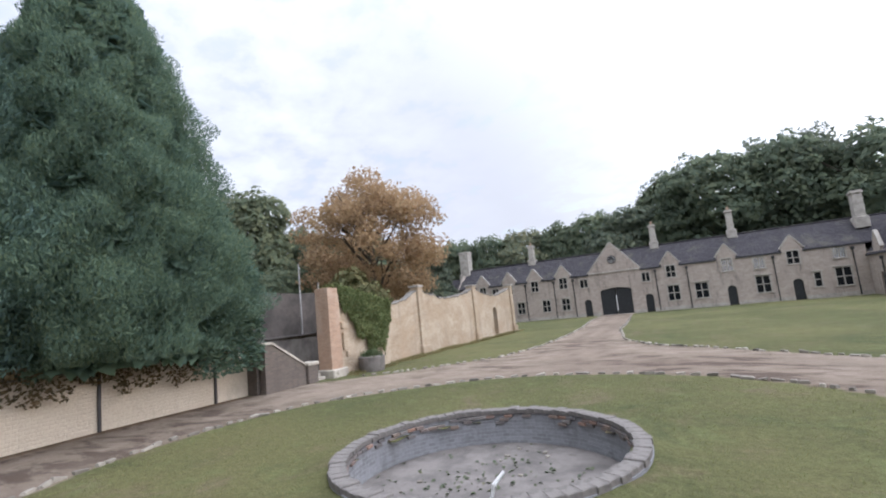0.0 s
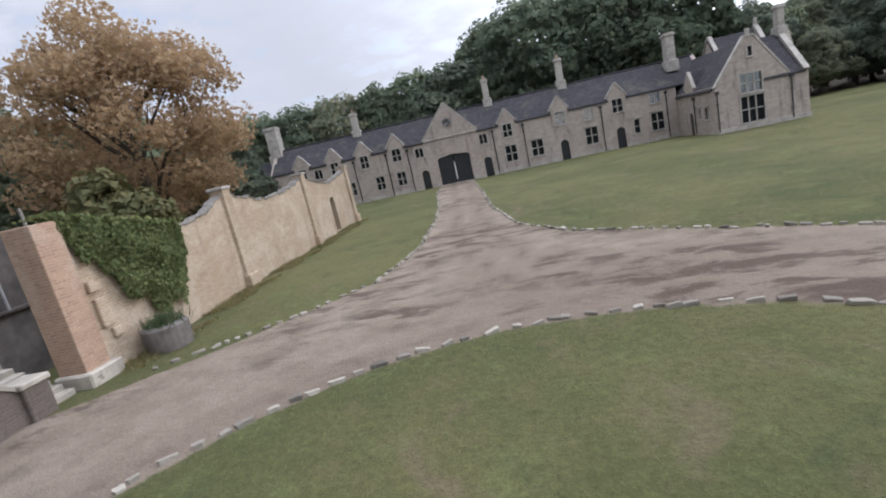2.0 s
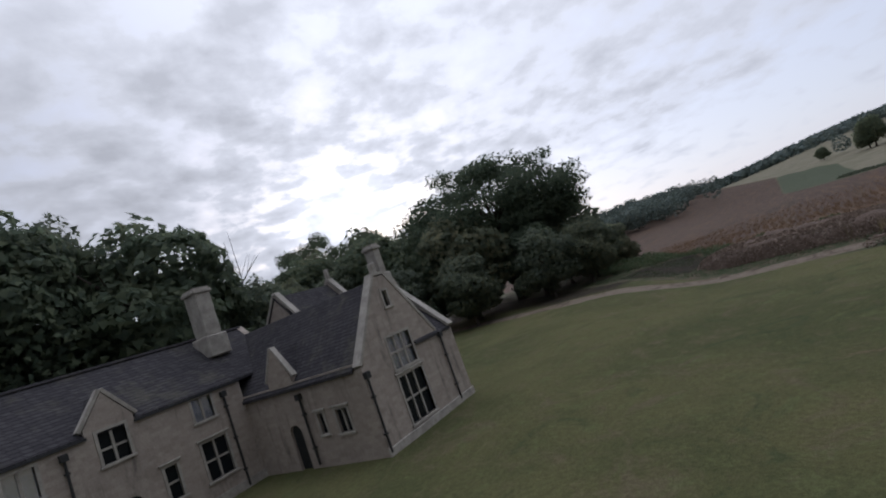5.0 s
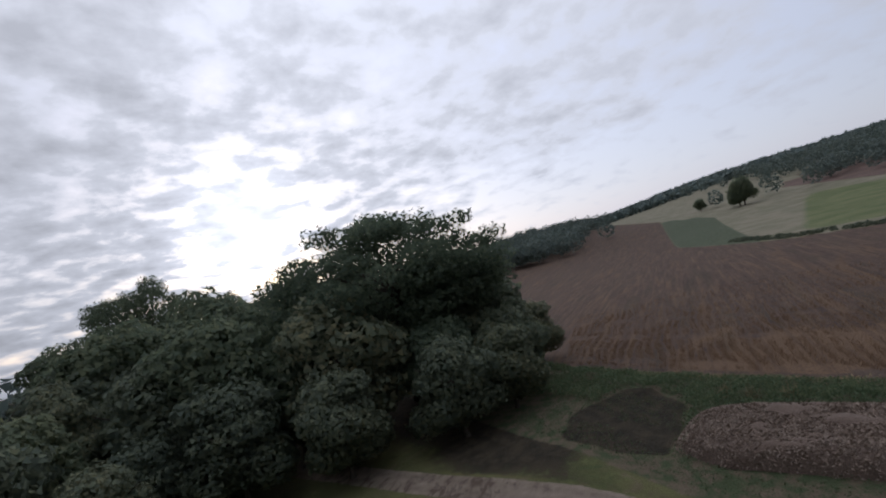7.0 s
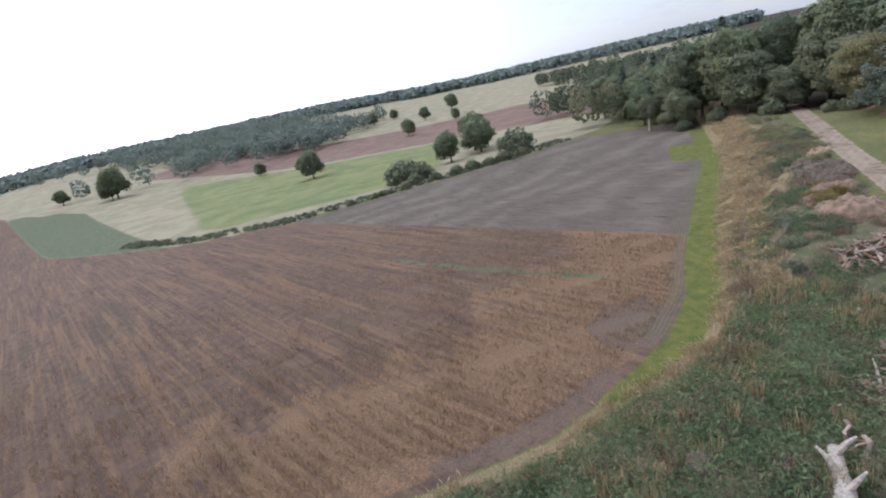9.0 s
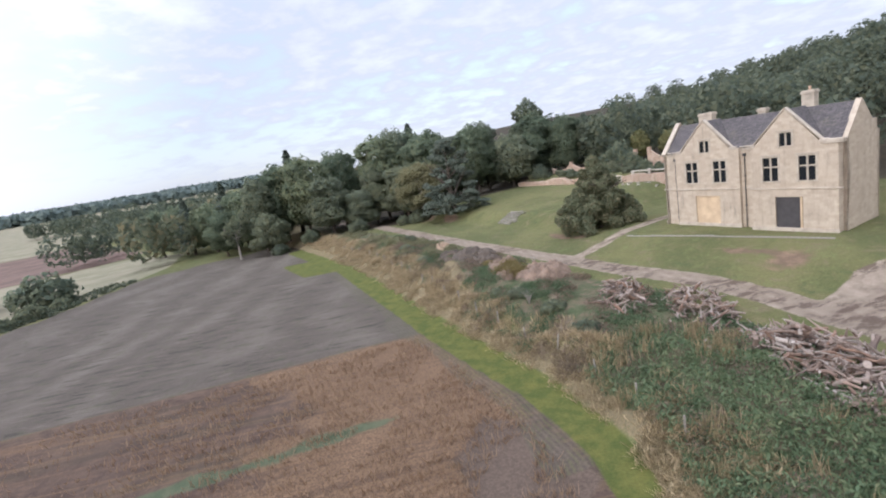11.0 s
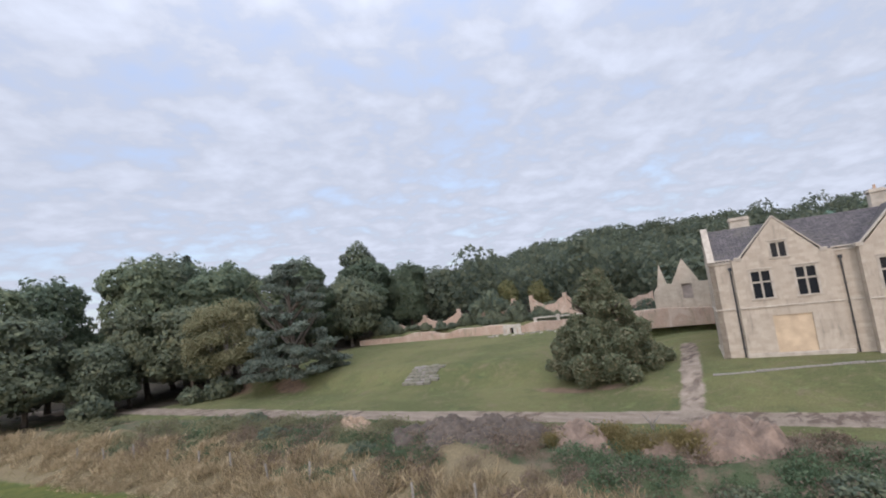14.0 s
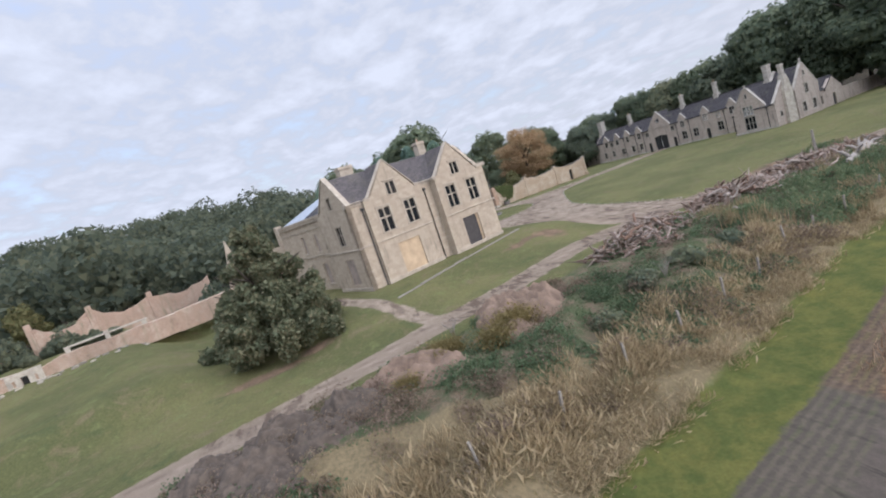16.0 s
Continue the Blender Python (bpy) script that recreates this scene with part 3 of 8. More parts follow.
def ground(x, y):
    x, y = np.asarray(x, float), np.asarray(y, float)
    h = -0.027 * np.clip(x, 0, 55) * smooth(-8, 6, y) * (1 - smooth(42, 54, y))
    h = h - 0.4 * smooth(34, 46, x) * (1 - smooth(-8, 6, y))
    lx, ly = manor_local(x, y)
    gap = np.hypot(np.maximum(np.maximum(lx - 2.5, -24 - lx), 0), np.maximum(np.maximum(ly - 18.5, -3.5 - ly), 0))
    h = h + (1.02 - h) * (1 - smooth(0.5, 11, gap))
    rise = smooth(-14, -23, ly) * (1 - smooth(-70, -95, ly))
    h = h + rise * (1.9 * smooth(4.2, -2.5, lx) + 1.0 * smooth(-3, -26, lx))
    h = h + 1.55 * smooth(-26.9, -27.8, lx) * smooth(3, -2, ly) * smooth(-95, -70, ly)
    e = field_edge(y)
    h = h - (2.4 + h) * smooth(-11, -1.5, x - e)
    bank = smooth(-15, -9, x - e) * (1 - smooth(-4, -1, x - e))
    h = h + bank * (0.35 * wave(x, y, 0.55, 1.0) + 0.16 * wave(x, y, 1.7, 2.0) + 0.25)
    far = np.hypot(x - 70, y)
    east = smooth(30, 120, x - 60) * (1 - smooth(200, 420, y))
    bearing = y / np.maximum(far, 1)
    side = (0.45 + 0.55 * smooth(0.1, -0.2, bearing)) * (1 - 0.3 * smooth(-0.55, -0.8, bearing))
    h = h + east * (side * 39 * smooth(260, 1100, far) - 2.5 * smooth(60, 200, far) * (1 - smooth(260, 420, far)))
    h = h + 15 * np.exp(-((x - 600) / 190) ** 2 - ((y - 150) / 110) ** 2)
    south = (1 - east) * smooth(-120, -400, y)
    h = h + south * 16 * smooth(200, 700, far)
    h = h + 21 * smooth(-30, -190, x) * smooth(60, -40, y)
    h = h + 12 * smooth(110, 300, y) * (1 - smooth(60, 140, x))
    h = h + 0.04 * wave(x, y, 0.31, 3.0) * (1 - smooth(60, 140, far))
    return h


ISLAND, ISLAND_R = (-4.2, 8.6), 9.4
TRACK = [(72, -120), (63, -93), (56.3, -63), (52.3, -45), (49, -32.5), (46.5, -22), (44.9, -15.5), (42.3, -7), (40.6, 0), (40.2, 7), (41.2, 15), (43.6, 25), (46.5, 35), (49.5, 48), (54.5, 63), (62, 84), (78, 120)]
EAST_ROAD = [(4, 12), (10, 9), (16, 6), (25, 4.3), (33, 4.2), (40, 5)]
DRIVE = [(-10.1, 65.4), (-8.7, 54), (-7.8, 43), (-7.2, 34), (-6.2, 27), (-4.2, 20)]
FOOTPATH = [(46.5, -23), (36, -25.8), (27, -28.4), (20, -30.5)]
KERB_L = [(-15.6, 19.4), (-12.3, 22.0), (-10.3, 24.4), (-9.3, 29.5), (-9.5, 37), (-10.0, 44), (-11.4, 55), (-12.0, 63)]
KERB_R = [(-7.6, 58), (-6.6, 48), (-5.9, 38), (-4.6, 31), (-2.6, 27.0), (0.6, 24.2), (4, 21.8), (9, 18.3), (15, 14.6), (24, 11.8), (33, 11.4), (38.5, 12.2)]


def off_line(x, y, line):
    """Distance to a line of points."""
    best = np.full(np.shape(x), 1e9)
    for (ax, ay), (bx, by) in zip(line, line[1:]):
        dx, dy = bx - ax, by - ay
        k = np.clip(((x - ax) * dx + (y - ay) * dy) / (dx * dx + dy * dy), 0, 1)
        best = np.minimum(best, np.hypot(x - ax - k * dx, y - ay - k * dy))
    return best


def inside(x, y, poly):
    hit = np.zeros(np.shape(x), bool)
    for (ax, ay), (bx, by) in zip(poly, [*poly[1:], poly[0]]):
        if ay == by:
            continue
        cross = ((ay > y) != (by > y)) & (x < (bx - ax) * (y - ay) / (by - ay) + ax)
        hit ^= cross
    return hit


def signed(x, y, poly):
    d = off_line(x, y, [*poly, poly[0]])
    return np.where(inside(x, y, poly), d, -d)


COURT = [(-17.9, -12), (-17.6, 16.5), *KERB_L[1:-1], (-12.0, 64.6), (-8.0, 64.6), *KERB_R, (40, 2.5), (33, 0.6), (25, 1.2), (16, 0.5), (8, -3), (4, -12)]


MEADOW = [(189, 0), (164, -17), (150, -42), (132, -76), (121, -116), (126, -150), (157, -183), (233, -157), (322, -121), (500, -87), (464, -24), (420, -26)]


def band(d, soft):
    """1 inside (d > 0), 0 outside, over a soft edge."""
    return np.clip(0.5 + d / soft, 0, 1)


SOIL = [(58.0, 52.6), (61, 54.4), (66, 52.8), (71, 49.2), (70, 45.4), (66, 43.4), (57.6, 46.4)]


def zones(x, y):
    isl = np.hypot(x - ISLAND[0], y - ISLAND[1])
    road = np.minimum(signed(x, y, COURT), isl - ISLAND_R)
    road = np.maximum(road, 1.55 - off_line(x, y, TRACK))
    a_road = np.maximum(band(road, 0.7), band(0.95 - off_line(x, y, FOOTPATH) + 0.1 * wave(x, y, 0.8, 1.0), 1.2) * 0.85)
    lx, ly = manor_local(x, y)
    earth = np.maximum.reduce([
        band(1.6 - np.hypot((x - 34.5) / 1.6, y + 4.0), 4.0) * 0.85, band(1.2 - np.hypot(x - 41.0, (y + 36) / 3.2), 2.4) * 0.8, band(0.8 - np.abs(lx - 7.6 + 0.3 * np.sin(ly)), 2.2) * band(4.0 - np.abs(ly - 13.5), 3) * 0.85,
        band(1.0 - np.hypot((x - 47.6) / 1.8, (y + 76) / 4.2), 1.6) * 0.85, band(1.0 - np.hypot((x - 50.8) / 2.2, (y + 86) / 4.2), 1.6) * 0.8, band(0.7 - np.hypot((x - 39.8) / 1.6, (y + 32) / 3.4), 1.6) * 0.8,
        band(0.5 - np.hypot(x - 20, (y - 38) / 2), 1.6) * 0.7, band(4.5 - np.hypot(x - 44, (y - 24) / 1.4), 4.0) * 0.8,
        band(1.0 - np.abs(x + 17.2), 1.2) * band(9 - np.abs(y - 6), 3.0)])
    e = field_edge(y)
    f = x - e
    split = -16.6 - y
    turned = np.interp(y, [-115, -75, -42, -16, 1, 20], [119, 130, 148, 162, 187, 260])
    south_end = np.interp(x, [187, 268, 497, 723], [1, 21, 5, 70])
    brown = band(np.minimum(np.minimum(f - 0.4, -split), np.where(x < 187, turned - x + 2, y - south_end)), 1.5 + 0.03 * np.maximum(x - 100, 0))
    dark = band(np.minimum.reduce([f - 0.5, split, turned - x, y + 112 - 0.25 * (x - 80)]), 1.5)
    strip_green = band(np.minimum(np.minimum(f + 2.0 - 0.9 * smooth(8, 18, y), 0.6 + 0.8 * smooth(6, -8, y) - f), 0.35 * (18.5 - y)), 0.8) * (y > -92)
    patch = band(np.minimum.reduce([f - 0.2, 7 - f, 8 - np.abs(y + 66)]), 1.5)
    strip_green = np.maximum(strip_green, patch)
    dry = band(np.minimum(f + 4.6 + 7 * smooth(-8, -40, y) - 2.4 * smooth(10, 20, y), -2.2 - f + 2.4 * smooth(8, 20, y)), 1.5) * (1 - smooth(40, 46, y))
    soil = band(signed(x, y, SOIL) + 0.6 * wave(x, y, 0.5, 1.0), 1.6) * (1 - a_road)
    weed = (1 - soil) * band(np.minimum(f + 17 + 12 * smooth(12, 30, y), -5.5 - f + 4.4 * smooth(5, 20, y)), 2.0) * (1 - a_road)
    meadow = signed(x, y, MEADOW)
    green = band(np.minimum(meadow - 8, 8 + 3 * np.minimum(signed(x, y, [(371, -80), (223, -146), (169, -62), (203, -24)]), 0) * 0.2), 8.0) * (meadow > 0)
    plough = band(signed(x, y, [(518, -93), (626, -168), (397, -195), (226, -319), (150, -191), (233, -157), (322, -121)]), 8.0)
    pale = np.maximum(smooth(200, 235, x) * (1 - plough) * (1 - brown), band(meadow, 4) * 1.0)
    pale = np.maximum(pale, band(np.minimum.reduce([x - turned - 2, 12 - x + turned, y + 110]), 4) * 0.9)
    # dark rough ground by the sunward trees, with their shade put into its colour
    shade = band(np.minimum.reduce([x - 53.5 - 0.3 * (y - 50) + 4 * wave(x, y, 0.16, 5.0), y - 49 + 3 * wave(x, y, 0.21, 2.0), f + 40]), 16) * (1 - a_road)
    winter = np.maximum(band(signed(x, y, [(497, 5), (420, -24), (197, 3), (268, 21)]), 6), band(0.75 - off_line(x, y, [(72, -1.8), (80, -1.2), (92, -0.4), (118, -1.4), (150, -3)]) - 0.35 * wave(x, y, 0.7, 1.0), 1.0) * 0.75 * smooth(150, 85, x))
    bare = np.maximum(band(signed(x, y, [(69.4, 9.4), (69.2, 5.0), (66.8, 1.8), (64.0, 4.6), (63.4, 9.8), (66.2, 11.6)]) + 0.3, 1.6), band(np.minimum.reduce([f - 0.3, 3.4 - f, 30 - y, y - 14]), 1.4) * 0.55)
    ruts = band(np.minimum.reduce([f - 0.5, 3.0 + 0.5 * wave(x, y, 0.3, 2.0) - f, 9 - y, y + 62]), 0.9)
    rust = smooth(34, 3, f + 4.5 * wave(x, y, 0.25, 3.0) + 2.5 * wave(x, y, 0.9, 1.0)) * smooth(-17.5, -15, y) * smooth(60, 25, y) * smooth(0.5, 2.5, f) * (1 - bare)
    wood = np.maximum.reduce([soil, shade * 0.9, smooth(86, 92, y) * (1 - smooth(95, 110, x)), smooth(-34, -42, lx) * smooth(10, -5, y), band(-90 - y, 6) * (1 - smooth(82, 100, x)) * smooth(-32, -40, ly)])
    one = np.ones_like(a_road)
    wear = np.zeros_like(a_road)
    for line in (TRACK, EAST_ROAD, DRIVE):
        d = off_line(x, y, line)
        wear = np.maximum(wear, band(0.32 - np.abs(d - 0.75), 0.5))
    wear = np.maximum(wear, band(1.6 - np.hypot((x + 2) / 2.6, (y - 20.5)), 2.5) * 0.9)
    wear = np.maximum(wear, band(1.0 - np.hypot((x - 5) / 2.2, (y - 15.5)), 2.0) * 0.8)
    wear = np.maximum(wear, band(0.4 + 0.15 * wave(x, y, 1.1, 4.0) - np.abs(isl - ISLAND_R - 0.6), 0.6) * 0.85)
    return (np.stack([a_road, earth, brown, dark], -1), np.stack([strip_green, dry, weed, pale * one], -1), np.stack([green, plough, wood, wear], -1), np.stack([winter, bare, ruts, rust], -1))


def spread(lo, hi, fine, reach_lo, reach_hi, growth=1.09):
    core = list(np.arange(lo, hi + 1e-6, fine))
    for sign, start, reach, add in ((-1, lo, reach_lo, lambda v: core.insert(0, v)), (1, hi, reach_hi, core.append)):
        d, v = fine, start
        while abs(v - start) < reach:
            d = min(d * growth, 60)
            v += sign * d
            add(v)
    return np.array(core)


def ground_material():
    m, t, b = material("ground_cover")
    vec = t.nodes.new("ShaderNodeNewGeometry").outputs["Position"]
    n_big, n_mid = tex(t, "ShaderNodeTexNoise", 0.09, 6, 0.62, vec), tex(t, "ShaderNodeTexNoise", 0.8, 6, 0.68, vec)
    n_fine, n_tiny = tex(t, "ShaderNodeTexNoise", 6.0, 5, 0.7, vec), tex(t, "ShaderNodeTexNoise", 26.0, 3, 0.7, vec)
    rag = calc(t, "MULTIPLY", calc(t, "SUBTRACT", calc(t, "ADD", calc(t, "MULTIPLY", n_fine.outputs[0], 0.6), calc(t, "MULTIPLY", n_mid.outputs[0], 0.8)), 0.7), 0.55)

    def layer(name):
        at = t.nodes.new("ShaderNodeAttribute")
        at.attribute_name = name
        s = t.nodes.new("ShaderNodeSeparateColor")
        link(t, at.outputs["Color"], s.inputs[0])
        return [*s.outputs, at.outputs["Alpha"]]

    def edge(mask):
        return step(t, calc(t, "ADD", mask, rag), 0.38, 0.62)

    za, zb, zc, zd = layer("zone_a"), layer("zone_b"), layer("zone_c"), layer("zone_d")
    grass = mixc(t, step(t, n_big.outputs[0], 0.4, 0.62), (0.083, 0.088, 0.035), (0.12, 0.115, 0.048))
    grass = mixc(t, calc(t, "MULTIPLY", step(t, n_mid.outputs[0], 0.52, 0.75), 0.7), grass, (0.148, 0.118, 0.068))
    patch_n = tex(t, "ShaderNodeTexNoise", 0.28, 5, 0.7, vec, 1.2)
    grass = mixc(t, calc(t, "MULTIPLY", step(t, patch_n.outputs[0], 0.54, 0.68), 0.75), grass, (0.142, 0.115, 0.068))
    grass = mixc(t, calc(t, "MULTIPLY", step(t, patch_n.outputs[0], 0.46, 0.3), 0.6), grass, (0.055, 0.072, 0.03))
    grass = mixc(t, calc(t, "MULTIPLY", step(t, n_mid.outputs[0], 0.47, 0.33), 0.6), grass, (0.122, 0.134, 0.054))
    grass = mixc(t, 0.6, grass, n_fine.outputs[0], "OVERLAY")
    grass = mixc(t, 0.5, grass, n_tiny.outputs[0], "OVERLAY")
    pebble = tex(t, "ShaderNodeTexVoronoi", 34.0, vec=vec)
    road = mixc(t, step(t, n_mid.outputs[0], 0.3, 0.68), (0.2, 0.158, 0.118), (0.29, 0.237, 0.183))
    road = mixc(t, calc(t, "MULTIPLY", step(t, n_big.outputs[0], 0.52, 0.68), 0.55), road, (0.12, 0.086, 0.06))
    road = mixc(t, calc(t, "MULTIPLY", step(t, n_fine.outputs[0], 0.56, 0.7), 0.3), road, (0.17, 0.115, 0.085))
    road = mixc(t, calc(t, "MULTIPLY", calc(t, "MULTIPLY", zc[3], step(t, n_mid.outputs[0], 0.4, 0.58)), 0.75), road, (0.11, 0.078, 0.06))
    road = mixc(t, calc(t, "MULTIPLY", step(t, pebble.outputs["Distance"], 0.4, 0.75), 0.22), road, (0.14, 0.105, 0.08))
    along = t.nodes.new("ShaderNodeMapping")
    along.inputs["Rotation"].default_value, along.inputs["Scale"].default_value = (0, 0, radians(12)), (0.55, 1.3, 1.0)
    link(t, vec, along.inputs[0])
    drag = tex(t, "ShaderNodeTexNoise", 0.9, 6, 0.68, along.outputs[0], 0.4)
    road = mixc(t, calc(t, "MULTIPLY", calc(t, "MULTIPLY", step(t, drag.outputs[0], 0.46, 0.6), step(t, n_big.outputs[0], 0.4, 0.53)), 0.85), road, (0.085, 0.061, 0.046))
    road = mixc(t, calc(t, "MULTIPLY", step(t, drag.outputs[0], 0.44, 0.32), 0.25), road, (0.3, 0.25, 0.19))
    road = mixc(t, 0.3, road, n_tiny.outputs[0], "OVERLAY")
    earth = mixc(t, step(t, n_mid.outputs[0], 0.35, 0.7), (0.115, 0.08, 0.055), (0.19, 0.13, 0.085))
    earth = mixc(t, 0.4, earth, n_fine.outputs[0], "OVERLAY")
    # drilled rows curve slightly over the brown field
    lines = t.nodes.new("ShaderNodeTexWave")
    lines.inputs["Scale"].default_value, lines.inputs["Distortion"].default_value, lines.inputs["Detail"].default_value = 0.55, 3.5, 3
    lines.inputs["Detail Scale"].default_value = 0.35
    spin = t.nodes.new("ShaderNodeMapping")
    spin.inputs["Rotation"].default_value = (0, 0, radians(-84))
    link(t, vec, spin.inputs[0])
    link(t, spin.outputs[0], lines.inputs["Vector"])
    brown = mixc(t, step(t, n_mid.outputs[0], 0.3, 0.7), (0.062, 0.042, 0.034), (0.108, 0.073, 0.055))
    brown = mixc(t, calc(t, "MULTIPLY", calc(t, "MULTIPLY", lines.outputs[0], step(t, n_mid.outputs[0], 0.35, 0.65)), 0.4), brown, (0.15, 0.098, 0.06))
    brown = mixc(t, calc(t, "MULTIPLY", step(t, n_big.outputs[0], 0.5, 0.64), 0.45), brown, (0.085, 0.06, 0.045))
    long_rows = t.nodes.new("ShaderNodeMapping")
    long_rows.inputs["Scale"].default_value = (1.5, 0.05, 1.0)
    link(t, spin.outputs[0], long_rows.inputs[0])
    drill = tex(t, "ShaderNodeTexNoise", 1.0, 4, 0.6, long_rows.outputs[0], 0.6)
    wide_rows = t.nodes.new("ShaderNodeMapping")
    wide_rows.inputs["Scale"].default_value = (0.3, 0.03, 1.0)
    link(t, spin.outputs[0], wide_rows.inputs[0])
    tramline = tex(t, "ShaderNodeTexNoise", 1.0, 4, 0.6, wide_rows.outputs[0], 0.8)
    brown = mixc(t, calc(t, "MULTIPLY", step(t, drill.outputs[0], 0.5, 0.66), 0.55), brown, (0.165, 0.108, 0.062))
    brown = mixc(t, calc(t, "MULTIPLY", step(t, drill.outputs[0], 0.48, 0.34), 0.5), brown, (0.05, 0.034, 0.028))
    brown = mixc(t, calc(t, "MULTIPLY", step(t, tramline.outputs[0], 0.54, 0.68), 0.5), brown, (0.15, 0.092, 0.052))
    brown = mixc(t, calc(t, "MULTIPLY", step(t, tramline.outputs[0], 0.46, 0.36), 0.4), brown, (0.062, 0.05, 0.034))
    brown = mixc(t, 0.5, brown, n_fine.outputs[0], "OVERLAY")
    bars = t.nodes.new("ShaderNodeTexWave")
    bars.inputs["Scale"].default_value, bars.inputs["Distortion"].default_value, bars.inputs["Detail"].default_value = 0.03, 9.0, 4
    bars.inputs["Detail Scale"].default_value = 0.8
    spin2 = t.nodes.new("ShaderNodeMapping")
    spin2.inputs["Rotation"].default_value = (0, 0, radians(10))
    link(t, vec, spin2.inputs[0])
    link(t, spin2.outputs[0], bars.inputs["Vector"])
    dark = mixc(t, calc(t, "MULTIPLY", bars.outputs[0], step(t, n_big.outputs[0], 0.3, 0.7)), (0.085, 0.07, 0.058), (0.135, 0.115, 0.095))
    dark = mixc(t, calc(t, "MULTIPLY", lines.outputs[0], 0.35), dark, (0.068, 0.058, 0.046))
    dark = mixc(t, calc(t, "MULTIPLY", step(t, n_mid.outputs[0], 0.5, 0.7), 0.5), dark, (0.075, 0.082, 0.042))
    # broken dark clods and ridges drawn out along the rows
    rows = t.nodes.new("ShaderNodeMapping")
    rows.inputs["Scale"].default_value = (1.7, 0.3, 1.0)
    link(t, spin.outputs[0], rows.inputs[0])
    ridge = tex(t, "ShaderNodeTexNoise", 1.0, 5, 0.65, rows.outputs[0], 0.3)
    dark = mixc(t, calc(t, "MULTIPLY", step(t, ridge.outputs[0], 0.54, 0.66), 0.75), dark, (0.04, 0.036, 0.028))
    dark = mixc(t, calc(t, "MULTIPLY", step(t, ridge.outputs[0], 0.46, 0.34), 0.4), dark, (0.15, 0.125, 0.1))
    dark = mixc(t, 0.4, dark, n_fine.outputs[0], "OVERLAY")
    sward = mixc(t, step(t, n_mid.outputs[0], 0.35, 0.65), (0.06, 0.074, 0.02), (0.1, 0.102, 0.028))
    sward = mixc(t, calc(t, "MULTIPLY", step(t, patch_n.outputs[0], 0.5, 0.68), 0.35), sward, (0.14, 0.12, 0.032))
    sward = mixc(t, 0.5, sward, n_fine.outputs[0], "OVERLAY")
    dry = mixc(t, step(t, n_fine.outputs[0], 0.3, 0.7), (0.115, 0.096, 0.055), (0.205, 0.158, 0.09))
    weed = mixc(t, step(t, n_mid.outputs[0], 0.4, 0.62), (0.06, 0.075, 0.036), (0.13, 0.1, 0.068))
    weed = mixc(t, 0.4, weed, n_fine.outputs[0], "OVERLAY")
    pale = mixc(t, step(t, n_big.outputs[0], 0.4, 0.6), (0.165, 0.155, 0.1), (0.22, 0.195, 0.135))
    green = mixc(t, step(t, n_big.outputs[0], 0.35, 0.65), (0.095, 0.118, 0.048), (0.145, 0.152, 0.068))
    plough = mixc(t, step(t, n_big.outputs[0], 0.35, 0.65), (0.11, 0.075, 0.06), (0.15, 0.1, 0.08))
    # woodland floor tone, dark enough to carry the painted tree shade too
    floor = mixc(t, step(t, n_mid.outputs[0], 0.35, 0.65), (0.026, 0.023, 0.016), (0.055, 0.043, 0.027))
    winter = mixc(t, step(t, n_mid.outputs[0], 0.4, 0.6), (0.062, 0.078, 0.045), (0.09, 0.1, 0.06))
    bare = mixc(t, step(t, n_fine.outputs[0], 0.35, 0.65), (0.08, 0.058, 0.045), (0.125, 0.092, 0.07))
    rust = mixc(t, step(t, n_fine.outputs[0], 0.35, 0.65), (0.085, 0.054, 0.036), (0.19, 0.122, 0.072))
    rust = mixc(t, calc(t, "MULTIPLY", step(t, drill.outputs[0], 0.5, 0.36), 0.5), rust, (0.07, 0.046, 0.034))
    rust = mixc(t, 0.35, rust, n_tiny.outputs[0], "OVERLAY")
    gap_at = t.nodes.new("ShaderNodeAttribute")
    gap_at.attribute_name = "edge_gap"
    stripe = calc(t, "SINE", calc(t, "MULTIPLY", calc(t, "ADD", gap_at.outputs["Fac"], calc(t, "MULTIPLY", n_mid.outputs[0], 0.35)), 17.0))
    ruts = mixc(t, step(t, calc(t, "ADD", stripe, calc(t, "MULTIPLY", calc(t, "SUBTRACT", n_fine.outputs[0], 0.5), 4.0)), -1.0, 1.4), (0.07, 0.06, 0.048), mixc(t, step(t, n_mid.outputs[0], 0.42, 0.58), (0.09, 0.1, 0.045), (0.125, 0.105, 0.08)))
    c = grass
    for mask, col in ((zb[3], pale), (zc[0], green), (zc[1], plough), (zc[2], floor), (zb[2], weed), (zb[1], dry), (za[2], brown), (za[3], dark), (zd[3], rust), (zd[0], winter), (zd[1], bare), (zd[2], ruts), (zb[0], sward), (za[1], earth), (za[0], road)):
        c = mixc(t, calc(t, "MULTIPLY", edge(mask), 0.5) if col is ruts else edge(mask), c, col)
    link(t, c, b.inputs["Base Color"])
    b.inputs["Roughness"].default_value, b.inputs["Specular IOR Level"].default_value = 0.97, 0.15
    relief(t, b, calc(t, "ADD", n_fine.outputs[0], calc(t, "MULTIPLY", n_tiny.outputs[0], 0.5)), 0.9, 0.08)
    return m


